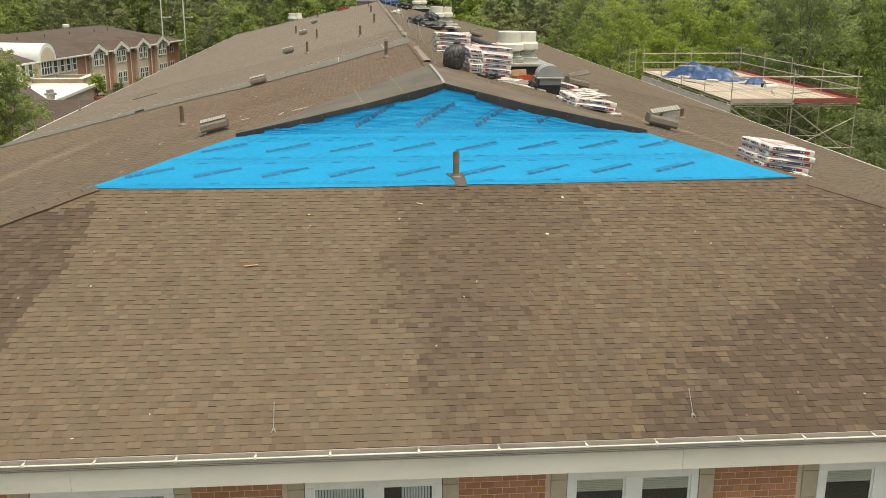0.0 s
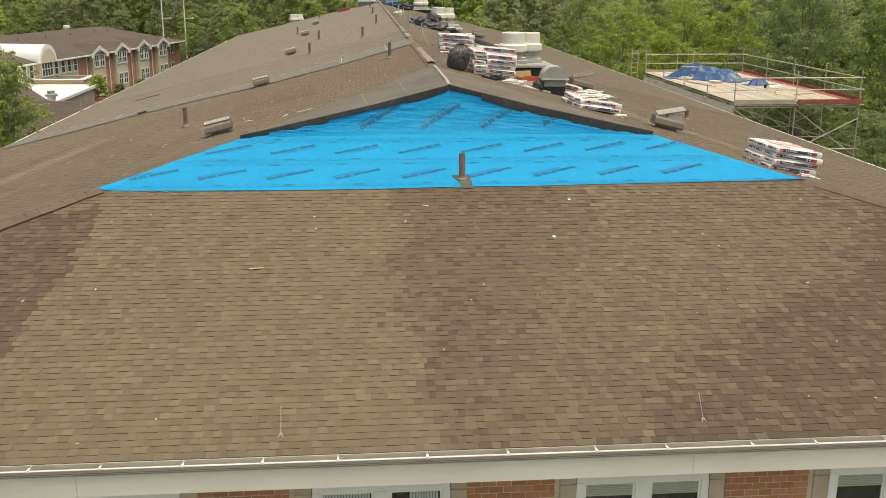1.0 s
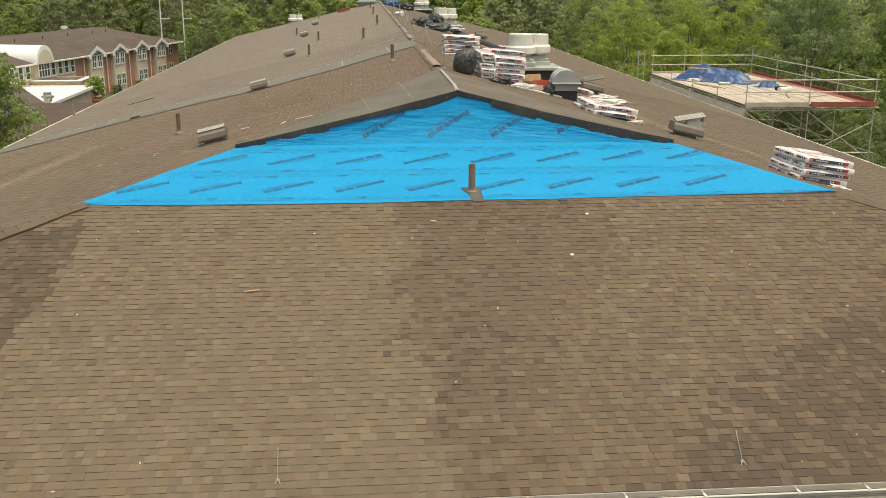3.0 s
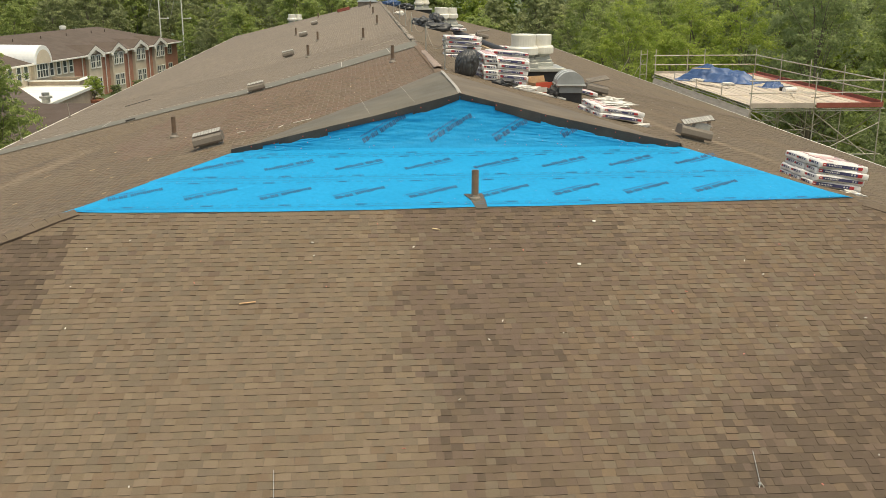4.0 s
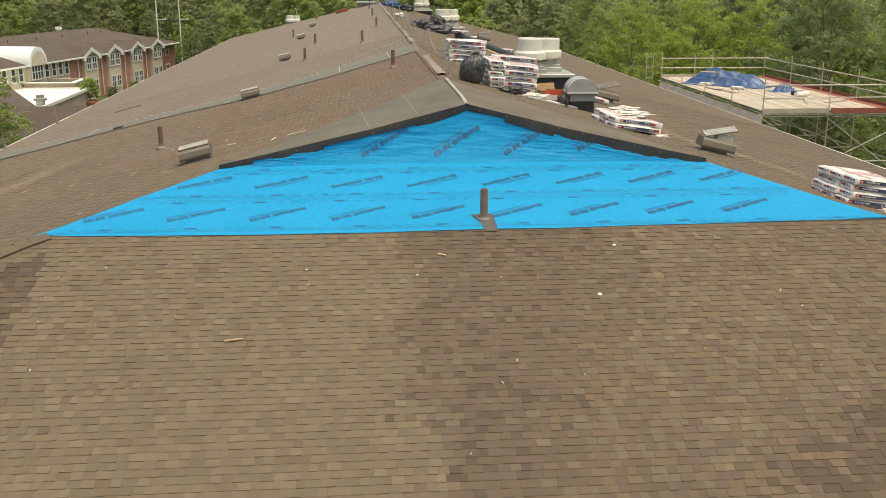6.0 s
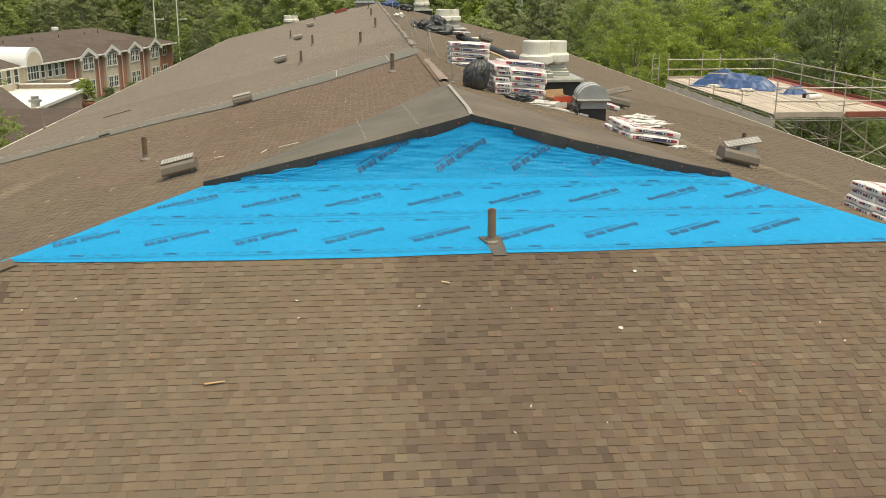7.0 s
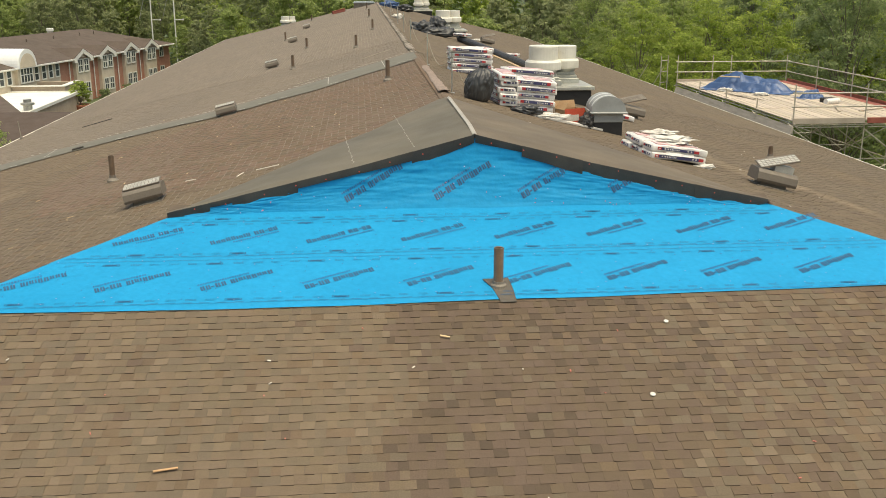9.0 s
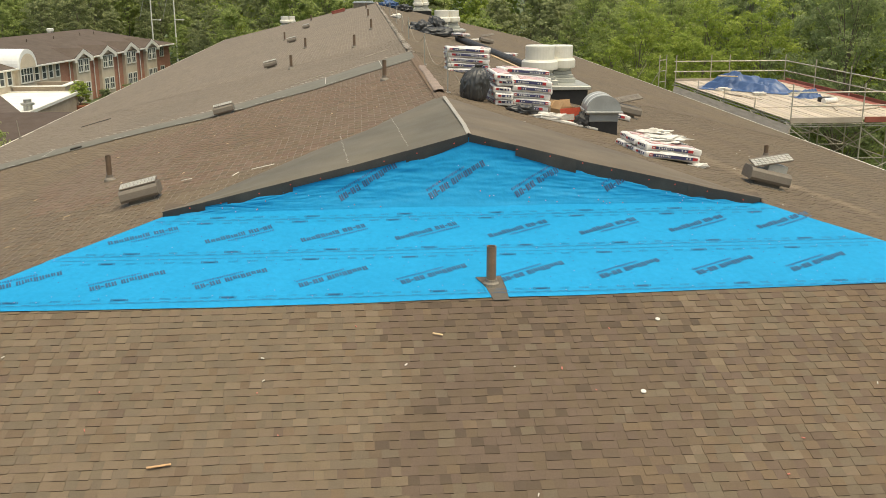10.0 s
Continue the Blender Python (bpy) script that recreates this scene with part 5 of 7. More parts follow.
def bundle(m, label, group, seed=0):
    """One wrapped bundle: a slack, crumpled wrapper with printed bands on its sides and ends."""
    r = random.Random(seed + 40)
    t = thing("shingle_bundle", m, label, "shingle bundle", group)
    bm = boxed(-BL / 2, BL / 2, -BW / 2, BW / 2, 0.004, BT, 0.018)
    bmesh.ops.subdivide_edges(bm, edges=[e for e in bm.edges if e.calc_length() > 0.25], cuts=9, use_grid_fill=True)
    bmesh.ops.subdivide_edges(bm, edges=[e for e in bm.edges if 0.09 < e.calc_length() < 0.25 and abs(e.verts[0].co.z - e.verts[1].co.z) > 0.05], cuts=2, use_grid_fill=True)
    off = Vector((seed * 3.1, seed * 1.7, 0))
    for v in bm.verts:
        c = v.co
        out = 1 if c.y > 0 else -1
        v.co = c + Vector((0.020 * noise.noise(c * 9 + off), 0.013 * noise.noise(c * 8 + off) + out * 0.012 * math.sin(math.pi * max(0, min(1, c.z / BT))), 0.014 * noise.noise(c * 5 + off + Vector((3, 0, 0))))) + Vector((0, 0, -0.014 * (abs(c.x) / 0.55) ** 3))
    part("wrapper", bm, wrap_white, t, smooth=False)
    for s in (-1, 1):
        y = s * (BW / 2 + 0.020)
        lo, hi = 0.040 + r.uniform(-.006, .006), 0.100 + r.uniform(-.006, .006)
        a0 = -0.40 + r.uniform(-0.10, 0.22) if s < 0 else -0.50 + r.uniform(0, 0.1)
        a1 = 0.40 + r.uniform(-0.16, 0.05)

        def strip(name, x0, x1, mat_, text, z0=lo, z1=hi, d=0.004, base=y):
            part(name, boxed(x0, x1, min(base, base + s * d), max(base, base + s * d), z0, z1), mat_, t, text)
        strip("label_band", a0, a1, wrap_navy, "navy label band")
        strip("label_end", a0 - 0.085, a0 - 0.002, wrap_red, "red label end")
        strip("label_end", a1 + 0.002, min(0.55, a1 + 0.11), wrap_red, "red label end")
        bm = bmesh.new()
        u = y + s * 0.0045
        a = a0 + 0.06
        for w in (0.036, 0.014, 0.042, 0.03, 0.03, 0.022, 0.014, 0.014, 0.032, 0.03):
            box(bm, a, a + w * 0.7, min(u, u + s * 0.001), max(u, u + s * 0.001), 0.054, 0.084)
            a += w + 0.007
        for c in (a1 - 0.13, a1 - 0.06):
            box(bm, -0.016, 0.016, min(u, u + s * 0.001), max(u, u + s * 0.001), -0.016, 0.016, 0, Matrix.Translation((c, 0, 0.070)) @ Matrix.Rotation(radians(45), 4, (0, 1, 0)))
        box(bm, a0 - 0.07, a0 - 0.02, min(u, u + s * 0.001), max(u, u + s * 0.001), 0.056, 0.078)
        part("print_bar", bm, wrap_white, t, "plain pale print bars")["kind"] = "stuff"
        x = s * (BL / 2 + 0.010)
        part("label_band", boxed(min(x, x + s * 0.004), max(x, x + s * 0.004), -0.15 if s < 0 else -0.07, 0.07 if s < 0 else 0.15, 0.050, 0.092), wrap_navy, t, "navy label band")
        part("label_end", boxed(min(x, x + s * 0.004), max(x, x + s * 0.004), 0.085 if s < 0 else -0.150, 0.150 if s < 0 else -0.085, 0.050, 0.092), wrap_red, t, "red label end")
        u = x + s * 0.0045
        bm = bmesh.new()
        for c in (-0.10, -0.03) if s < 0 else (0.03, 0.10):
            box(bm, min(u, u + s * 0.001), max(u, u + s * 0.001), -0.018, 0.018, -0.018, 0.018, 0, Matrix.Translation((0, c, 0.071)) @ Matrix.Rotation(radians(45), 4, (1, 0, 0)))
        part("print_bar", bm, wrap_white, t, "plain pale print bars")["kind"] = "stuff"
    # a slack fold of the wrapper hanging from one end
    end = 1 if seed % 2 else -1
    y0_ = r.uniform(-0.06, 0.06)
    rows_ = [[Vector((end * (BL / 2 + 0.012 + 0.030 * math.sin(i * 0.7) + 0.012 * noise.noise(Vector((i * 0.5, j * 0.7, seed)))), y0_ + 0.18 * (j / 6 - 0.5) * (1 - 0.08 * i), BT - 0.012 - 0.012 * i)) for j in range(7)] for i in range(4)]
    grid_mesh("wrap_flap", rows_, wrap_white, t, "loose fold of the wrapper")
    rows_ = [[Vector((-0.30 + 0.62 * i / 12, -BW / 2 - 0.028 + 0.30 * j / 8, BT + 0.012 + 0.016 * noise.noise(Vector((i * 0.5, j * 0.6, seed + 9))) - (0.05 if j == 0 else 0))) for j in range(9)] for i in range(13)]
    if seed % 2:
        grid_mesh("wrap_flap", rows_, wrap_white, t, "loose torn wrapper on top")
    part("top_panel", boxed(-0.40 + r.uniform(-.1, .2), 0.46, -0.16, 0.13, BT - 0.012, BT + 0.0075, 0.002), wrap_pink, t, "red and navy printed top")
    for c in t.children:
        c.data.transform(Matrix.Diagonal((0.90, 0.86, 0.87, 1.0)))
    return t


B_L = "white wrapped shingle bundle with navy and red bands"
b0 = bundle(along_slope(6.95, -1.16, 16), B_L, "bundles by the east hip")
b_rng = random.Random(3)
BUNDLES = [b0] + [bundle(along_slope(x, y, rz, h, 0.7), B_L, "low bundle pile", k) for k, (x, y, rz, h) in enumerate(((3.72, 2.20, 14, 0.02), (3.66, 2.56, 8, 0.02), (3.56, 2.93, 12, 0.02)), 1)]


def stack(x, y, rz, layers, across, group, jitter=0.05, shift=0.0, flat=True, h0=0.02, step=None, lean=None, long=1.0):
    """Stacked bundles lying on the slope: `across` side by side in each layer."""
    for k in range(layers):
        for j in range(across):
            base = along_slope(x, y, rz, h0, lean or (0.5 if layers > 5 else 1.0))
            c = copy_thing(b_rng.choice(BUNDLES), base @ Matrix.Translation((b_rng.uniform(-jitter, jitter) + shift * (k % 2), (j - (across - 1) / 2) * (BW * 0.88 + 0.012) + b_rng.uniform(-0.012, 0.012), k * (step or BT * 0.87 + 0.002))) @ Matrix.Rotation(radians(b_rng.uniform(-4.5, 4.5) + (180 if (k + j) % 2 else 0)), 4, "Z") @ Matrix.Rotation(radians(b_rng.uniform(-1.5, 1.5)), 4, "Y") @ Matrix.Diagonal((long, 1, 1, 1)))
            tagged(c, group=group)


# by the east hip: three rows of four layers, long sides towards the hip
HIP_PILE = along_slope(6.78, -1.63, 8, 0.0, 0.72)
b0.matrix_basis = HIP_PILE
for j, (dx, rows_) in enumerate(((0.0, 4), (-0.04, 4), (-0.02, 4))):
    for k in range(rows_):
        if j or k:
            tagged(copy_thing(b_rng.choice(BUNDLES), HIP_PILE @ Matrix.Translation((dx + b_rng.uniform(-.05, .05) + 0.02 * k, 0.345 * j + b_rng.uniform(-.015, .015), k * 0.122)) @ Matrix.Rotation(radians(b_rng.uniform(-4, 4)), 4, "Z")), group="bundles by the east hip")
# low pile on the east slope
for x, y, rz in ((3.74, 2.22, 11), (3.60, 2.60, 13), (3.55, 2.95, 8)):
    stack(x, y, rz, 1, 1, "low bundle pile", h0=0.145, lean=0.7, jitter=0.08)
# tall piles beside the ridge
stack(1.22, 5.50, 94, 5, 1, "tall bundle pile", lean=0.35, jitter=0.04)
stack(1.79, 5.20, -2, 5, 1, "tall bundle pile", lean=0.45, jitter=0.02, long=0.74)
stack(1.81, 5.58, -2, 5, 1, "tall bundle pile", lean=0.45, jitter=0.02, long=0.74)
stack(1.80, 6.22, 4, 6, 1, "tall bundle pile", lean=0.4)
stack(1.25, 11.7, 6, 5, 1, "far bundle pile", jitter=0.04, lean=0.3, step=0.134, long=1.05)
stack(1.29, 12.12, 6, 5, 1, "far bundle pile", jitter=0.04, lean=0.3, step=0.134, long=1.05)
stack(4.22, 8.3, 10, 1, 1, "bundles by the barrel vent")


def crumple(name, m, size, seed, mat_, label, category, amount=0.25, freq=1.6, pleats=0.10, flat=0.0, creases=0.45, taper=0.0):
    """A soft crumpled body: a bag or a heap of film."""
    bm = bmesh.new()
    bmesh.ops.create_icosphere(bm, subdivisions=4, radius=1.0)
    for v in bm.verts:
        d = v.co.normalized()
        a = math.atan2(d.y, d.x)
        r = 1 + amount * noise.noise(d * freq + Vector((seed, 0, 0))) + amount * 0.5 * noise.noise(d * freq * 2.7 + Vector((0, seed, 0)))
        r -= creases * abs(noise.noise(Vector((a * 2.0 + d.z * 2.5, d.z * 2.0, seed + 7)))) + creases * 0.6 * abs(noise.noise(d * 4.5 + Vector((seed, 3, 0)))) + creases * 0.35 * abs(noise.noise(Vector((a * 4.5, d.z * 5, seed + 1))))
        r += pleats * abs(noise.noise(Vector((a * 3.1, d.z * 1.2, seed)))) + pleats * 0.6 * noise.noise(d * 9 + Vector((0, 0, seed)))
        c = d * r
        c.z = max(c.z, -0.55 + 0.05 * noise.noise(d * 4)) + 0.5
        if c.z > 1.1:
            c.z = 1.1 + (c.z - 1.1) * (1 - flat)
        w_ = 1 - taper * max(0, c.z - 0.5)
        v.co = Vector((c.x * size[0] * w_, c.y * size[1] * w_, c.z * size[2]))
    ob = part(name, bm, mat_, None, smooth=True)
    ob.matrix_basis = m
    return tagged(ob, label, category)


bag_prof = [(0.0, 0.0), (0.72, 0.0), (0.92, 0.10), (1.0, 0.30), (1.0, 0.52), (0.93, 0.70), (0.74, 0.85), (0.46, 0.96), (0.24, 1.02), (0.30, 1.10), (0.16, 1.13)]
rows = []
for i in range(46):
    f_ = i / 45 * (len(bag_prof) - 1)
    k = min(len(bag_prof) - 2, int(f_))
    (r0, z0), (r1, z1) = bag_prof[k], bag_prof[k + 1]
    r_, z_ = r0 + (r1 - r0) * (f_ - k), z0 + (z1 - z0) * (f_ - k)
    row = []
    for j in range(81):
        a_ = 2 * math.pi * (j % 80) / 80
        c_, s_ = math.cos(a_), math.sin(a_)
        fold = 0.13 * (0.35 - abs(noise.noise(Vector((c_ * 3.2, s_ * 3.2, z_ * 1.3))))) + 0.09 * (0.3 - abs(noise.noise(Vector((c_ * 5 + z_ * 2.5, s_ * 5, z_ * 5))))) + 0.07 * (0.3 - abs(noise.noise(Vector((c_ * 9, s_ * 9 + z_ * 4, z_ * 3)))))
        sag = 0.10 * noise.noise(Vector((c_ * 1.2, s_ * 1.2, 4)))
        q_ = r_ * (1 + 2.0 * fold * (0.6 + z_) + sag)
        row.append((0.31 * q_ * c_ + 0.12 * z_ * z_, 0.32 * q_ * s_, 0.66 * z_ + 0.05 * fold))
    rows.append(row)
bag = grid_mesh("trash_bag", rows, bag_black, None)
bag.matrix_basis = upright(0.69, 5.02, 10, -0.02) @ Matrix.Diagonal((0.82, 0.87, 0.95, 1))
tagged(bag, "full black plastic trash bag beside the bundles", "trash bag")
crumple("trash_bag", upright(2.1, 31.8, 10, -0.02), (1.0, 0.45, 0.30), 5, bag_black, "long slumped black plastic bag on the ridge", "trash bag")
crumple("trash_bag", upright(1.45, 33.0, 40, -0.02), (0.65, 0.6, 0.36), 8, bag_black, "crumpled black plastic bag on the ridge", "trash bag", 0.4, 2.2)
crumple("trash_bag", upright(2.15, 33.6, 70, -0.02), (0.5, 0.5, 0.62), 9, bag_black, "upright black plastic bag on the ridge", "trash bag", 0.35, 1.8)
crumple("trash_bag", upright(2.0, 64, 20, -0.02), (0.8, 0.6, 0.4), 15, bag_black, "crumpled black plastic bag far along the ridge", "trash bag", 0.4, 2.2)
crumple("tarp_heap", upright(0.9, 66, 20, -0.02), (1.0, 0.6, 0.38), 12, tarp_blue, "crumpled blue tarpaulin far along the ridge", "tarpaulin", 0.4, 2.2)
crumple("plastic_film", along_slope(7.10, -1.93, -12, -0.01), (0.24, 0.10, 0.045), 41, paper_white, "torn white wrapper under the bundle pile", "plastic film", 0.45, 2.6)
crumple("plastic_film", upright(3.70, 2.62, 20, 0.265), (0.50, 0.42, 0.06), 51, paper_white, "torn white wrapping film lying on the bundles", "plastic film", 0.5, 2.4)
crumple("plastic_film", upright(4.35, 3.5, 20, 0.0), (0.36, 0.16, 0.14), 14, paper_white, "crumpled white plastic film beside the bundles", "plastic film", 0.4, 2.4)
crumple("plastic_film", upright(3.66, 3.05, -15, 0.28), (0.36, 0.16, 0.08), 52, paper_white, "crumpled white wrapper on the bundles", "plastic film", 0.5, 2.4)
crumple("plastic_film", upright(4.25, 2.15, 20, -0.01), (0.24, 0.14, 0.05), 17, paper_white, "torn white wrapper on the shingles", "plastic film", 0.4, 2.4)
crumple("plastic_film", upright(2.0, 4.42, 10, 0.0), (0.42, 0.16, 0.09), 18, paper_white, "torn white wrappers in front of the bundles", "plastic film", 0.5, 2.6)
crumple("plastic_film", upright(1.55, 4.45, -10, 0.0), (0.30, 0.12, 0.12), 19, bag_black, "dark torn plastic under the bundles", "plastic film", 0.5, 2.6)
crumple("plastic_film", upright(2.75, 4.5, 30, 0.0), (0.16, 0.16, 0.20), 20, membrane_black, "dark cloth hanging by the carton", "cloth", 0.4, 2.2)
crumple("plastic_film", upright(0.62, 43, 30, 0.0), (0.35, 0.22, 0.18), 22, paper_white, "white torn film beside the ridge", "plastic film", 0.5, 2.2)
crumple("plastic_film", upright(4.6, 37.6, 30, 0.0), (0.8, 0.3, 0.08), 23, paper_white, "white torn film by the fan curb", "plastic film", 0.5, 2.2)

# open carton
carton = thing("carton", upright(2.52, 5.0, 24), "open cardboard box with a red side", "box")
part("side", boxed(-0.24, 0.24, -0.16, -0.155, 0, 0.27), carton_red, carton, "red printed side")
part("print", boxed(-0.22, 0.10, -0.163, -0.161, 0.03, 0.15), paper_white, carton, "plain white print panel")
part("side", boxed(0.24, 0.245, -0.16, 0.16, 0, 0.25), carton_mat, carton)
part("side", boxed(-0.245, -0.24, -0.16, 0.16, 0, 0.25), carton_mat, carton)
part("side", boxed(-0.24, 0.24, 0.155, 0.16, 0, 0.25), carton_mat, carton)
part("base", boxed(-0.24, 0.24, -0.155, 0.155, 0, 0.01), carton_mat, carton)
for a, ang in (((0.245, 0, 0.25), 62), ((-0.245, 0, 0.25), -125)):
    f = part("flap", boxed(0, 0.16, -0.155, 0.155, 0, 0.005), carton_mat, carton)
    f.matrix_basis = Matrix.Translation(a) @ Matrix.Rotation(radians(ang if ang > 0 else 180 - ang), 4, "Y")
f = part("flap", boxed(-0.24, 0.24, 0, 0.15, 0, 0.005), carton_mat, carton)
f.matrix_basis = Matrix.Translation((0, 0.16, 0.25)) @ Matrix.Rotation(radians(70), 4, "X")
tray = thing("carton", upright(2.95, 5.35, -8), "small open cardboard box half full of scraps", "box")
bm = bmesh.new()
for q_ in ((-0.22, 0.22, -0.15, -0.145), (-0.22, 0.22, 0.145, 0.15), (-0.22, -0.215, -0.145, 0.145), (0.215, 0.22, -0.145, 0.145)):
    box(bm, *q_, 0, 0.20)
part("sides", bm, carton_mat, tray)
part("scraps", boxed(-0.21, 0.21, -0.14, 0.14, 0.05, 0.17, 0.03), paper_white, tray)
part("board", boxed(-0.6, 0.6, -0.11, 0.11, -0.01, 0.03, 0.005), paper_white, thing("board_offcut", along_slope(2.45, 4.45, 8, 0.02), "white wrapped board lying on the roof", "board"))

# long dark roll of membrane on the east slope
roll = thing("membrane_roll", Matrix(), "long black roll of membrane lying on the roof", "membrane roll")
a, b = side_at(2.95, 31.2, 0.15), side_at(4.35, 18.8, 0.15)
part("roll", tube(bmesh.new(), a, b, 0.15, n=14), membrane_black, roll)
part("board", tube(bmesh.new(), side_at(4.1, 18.6, 0.04), side_at(3.2, 29, 0.04), 0.05, n=6), wood_pale, roll, "thin brown batten")
for x, y, h, rz in ((2.95, 30.3, 0.30, -66), (4.62, 27.6, 0.0, -20)):
    tagged(copy_thing(BUNDLES[1], Matrix.Translation(side_at(x, y, h)) @ Matrix.Rotation(radians(rz), 4, "Z")), group="bundles by the black roll")

# rope barrier along the ridge
rope = thing("rope_barrier", Matrix(), "thin posts with sagging rope along the ridge", "rope barrier")
POSTS = [(0.42, 4.6), (0.21, 5.27), (0.16, 11.5), (0.31, 22.7), (0.30, 28.0), (0.33, 35.3), (0.35, 46.0), (0.3, 58.0)]
tops = []
for x, y in POSTS[1:]:
    hgt = 0.78
    bm = tube(bmesh.new(), side_at(x, y, -0.02), side_at(x, y) + Vector((0, 0, hgt)), 0.014, n=8)
    box(bm, x - 0.05, x + 0.05, y - 0.05, y + 0.05, side_z(x) - 0.01, side_z(x) + 0.012)
    part("post", bm, galv, rope)
    tops.append(side_at(x, y) + Vector((0, 0, hgt - 0.06)))
tops = [side_at(0.5, 4.9, 0.12)] + tops
for a, b in zip(tops, tops[1:]):
    bm = bmesh.new()
    pts = [a.lerp(b, k / 10) - Vector((0, 0, 0.42 * 4 * (k / 10) * (1 - k / 10) * min(1, (b - a).length / 6))) for k in range(11)]
    for p, q_ in zip(pts, pts[1:]):
        tube(bm, p, q_, 0.006, n=5, caps=False)
    part("rope", bm, rope_mat, rope)

ridge_grey = surface("ridge_grey", (0.25, 0.21, 0.17), (0.36, 0.32, 0.265), scale=9, rough=0.95, fine=90, fine_amount=0.3, obj=0.12)
# lifted ridge caps near the gable
strip = thing("loose_ridge_cap", Matrix(), "torn strip of curled ridge shingles lying along the ridge", "shingle strip")
cap_prof = [(0.105 * math.cos(math.pi * k / 8), 0.034 * math.sin(math.pi * k / 8) ** 0.8) for k in range(9)]
cap_me = {}
strip_pink = surface("strip_pink", (0.225, 0.170, 0.138), (0.315, 0.245, 0.202), scale=14, rough=0.95, fine=70, fine_amount=0.35, obj=0.08)
for q_, m_ in enumerate((strip_pink, strip_pink)):
    me = bpy.data.meshes.new("ridge_cap")
    me.from_pydata([(x * f_, y_, z * f_) for f_, y_ in ((1.0, 0), (0.93, 0.34), (0.95, 0.0)) for x, z in cap_prof], [], [(k, k + 1, k + 10, k + 9) for k in range(8)])
    me.materials.append(m_)
    cap_me[q_] = me
for k in range(31):
    o = new("ridge_cap", cap_me[1 if rng.random() < 0.45 else 0])
    o.parent = strip
    y = 4.72 + (0.05 * k if k < 4 else 0.2 + 0.2 * (k - 4))
    o.matrix_basis = Matrix.Translation((0.02 + rng.uniform(-.012, .012), y, RIDGE + 0.016 + 0.030 * max(0, 1 - k / 10))) @ Matrix.Rotation(rng.uniform(-.05, .05), 4, "Z") @ Matrix.Rotation(rng.uniform(-.03, .02), 4, "X") @ Matrix.Diagonal((0.85 if k > 14 else 1, 1, 0.8 if k > 14 else 1, 1))
rows = [[Vector((dx, 3.6 + 11.0 * j / 22, RIDGE + 0.03 - abs(dx) * SIDE + 0.004 * noise.noise(Vector((j * 0.7, dx * 9, 4))))) for dx in (-0.13, -0.05, 0.0, 0.05, 0.13)] for j in range(23)]
tagged(grid_mesh("ridge_felt", rows[::-1], shingle_red, None, smooth=False), "worn felt strip over the bare ridge", "felt strip", kind="structure")
# battens, boards and scraps
for x, y, rz, L in ((-2.75, 14.6, 38, 1.6), (-1.05, 17.6, 45, 1.3)):
    bt = thing("batten", along_slope(x, y, rz, 0.025), "thin pale batten lying on the shingles", "batten", "loose battens")
    part("strip", boxed(-L / 2, L / 2, -0.014, 0.014, 0, 0.014, 0.003), rope_mat, bt)
slot = thing("flashing_offcut", along_slope(-10.02, 18.09, 29, 0.02), "dark metal flashing strip lying on the shingles", "flashing")
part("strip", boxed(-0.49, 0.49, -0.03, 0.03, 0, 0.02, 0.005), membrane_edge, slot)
for x, y, hgt in ((-12.95, 19.6, 0.62), (-13.0, 14.2, 0.60)):
    rod = thing("eave_rod", upright(x, y), "thin metal rod standing on the west eave", "rod", "eave rods")
    part("rod", tube(bmesh.new(), (0, 0, -0.02), (-0.06, 0, hgt), 0.010, n=6), rope_mat, rod)
    part("foot", lathe(bmesh.new(), [(0.07, -0.02), (0.06, 0.05), (0.03, 0.10), (0.0, 0.10)], 10), flash_mat, rod)
scrap = thing("membrane_scrap", along_slope(-8.78, 11.35, 18, 0.04), "small dark folded scrap on the grey membrane strip", "scrap")
part("scrap", boxed(-0.15, 0.15, -0.06, 0.06, 0, 0.035, 0.012), membrane_edge, scrap)
for x, y, rz, L in ((-3.03, 1.08, -8, 0.37), (-4.32, 1.71, -22, 0.19), (-3.45, 1.05, 70, 0.22)):
    sp = part("wood_splinter", boxed(-L / 2, L / 2, -0.012, 0.012, 0, 0.008, 0.002), paper_white)
    sp.matrix_basis = along_slope(x, y, rz, 0.045)
    tagged(sp, "thin pale torn strip lying on the shingles", "splinter", "torn strips")
sk = thing("roof_hatch", upright(-1.1, 71.5), "pale blue-grey roof hatch at the far end of the ridge", "roof hatch")
part("curb", boxed(-0.85, 0.85, -0.6, 0.6, -0.3, 0.25), flash_mat, sk)
bm = bmesh.new()
prism(bm, [(-0.95, -0.7, 0.25), (0.95, -0.7, 0.25), (0.78, -0.7, 0.40), (-0.78, -0.7, 0.40)], (0, 1.4, 0))
part("lid", bm, slate_blue, sk)
rb = thing("material_box", along_slope(-3.2, 69.8, 5), "long red box lying far along the roof", "box")
part("body", boxed(-0.55, 0.55, -0.3, 0.3, 0.0, 0.22, 0.03), timber_red, rb)
part("lid", boxed(-0.57, 0.57, -0.32, 0.32, 0.22, 0.26, 0.01), timber_red, rb)

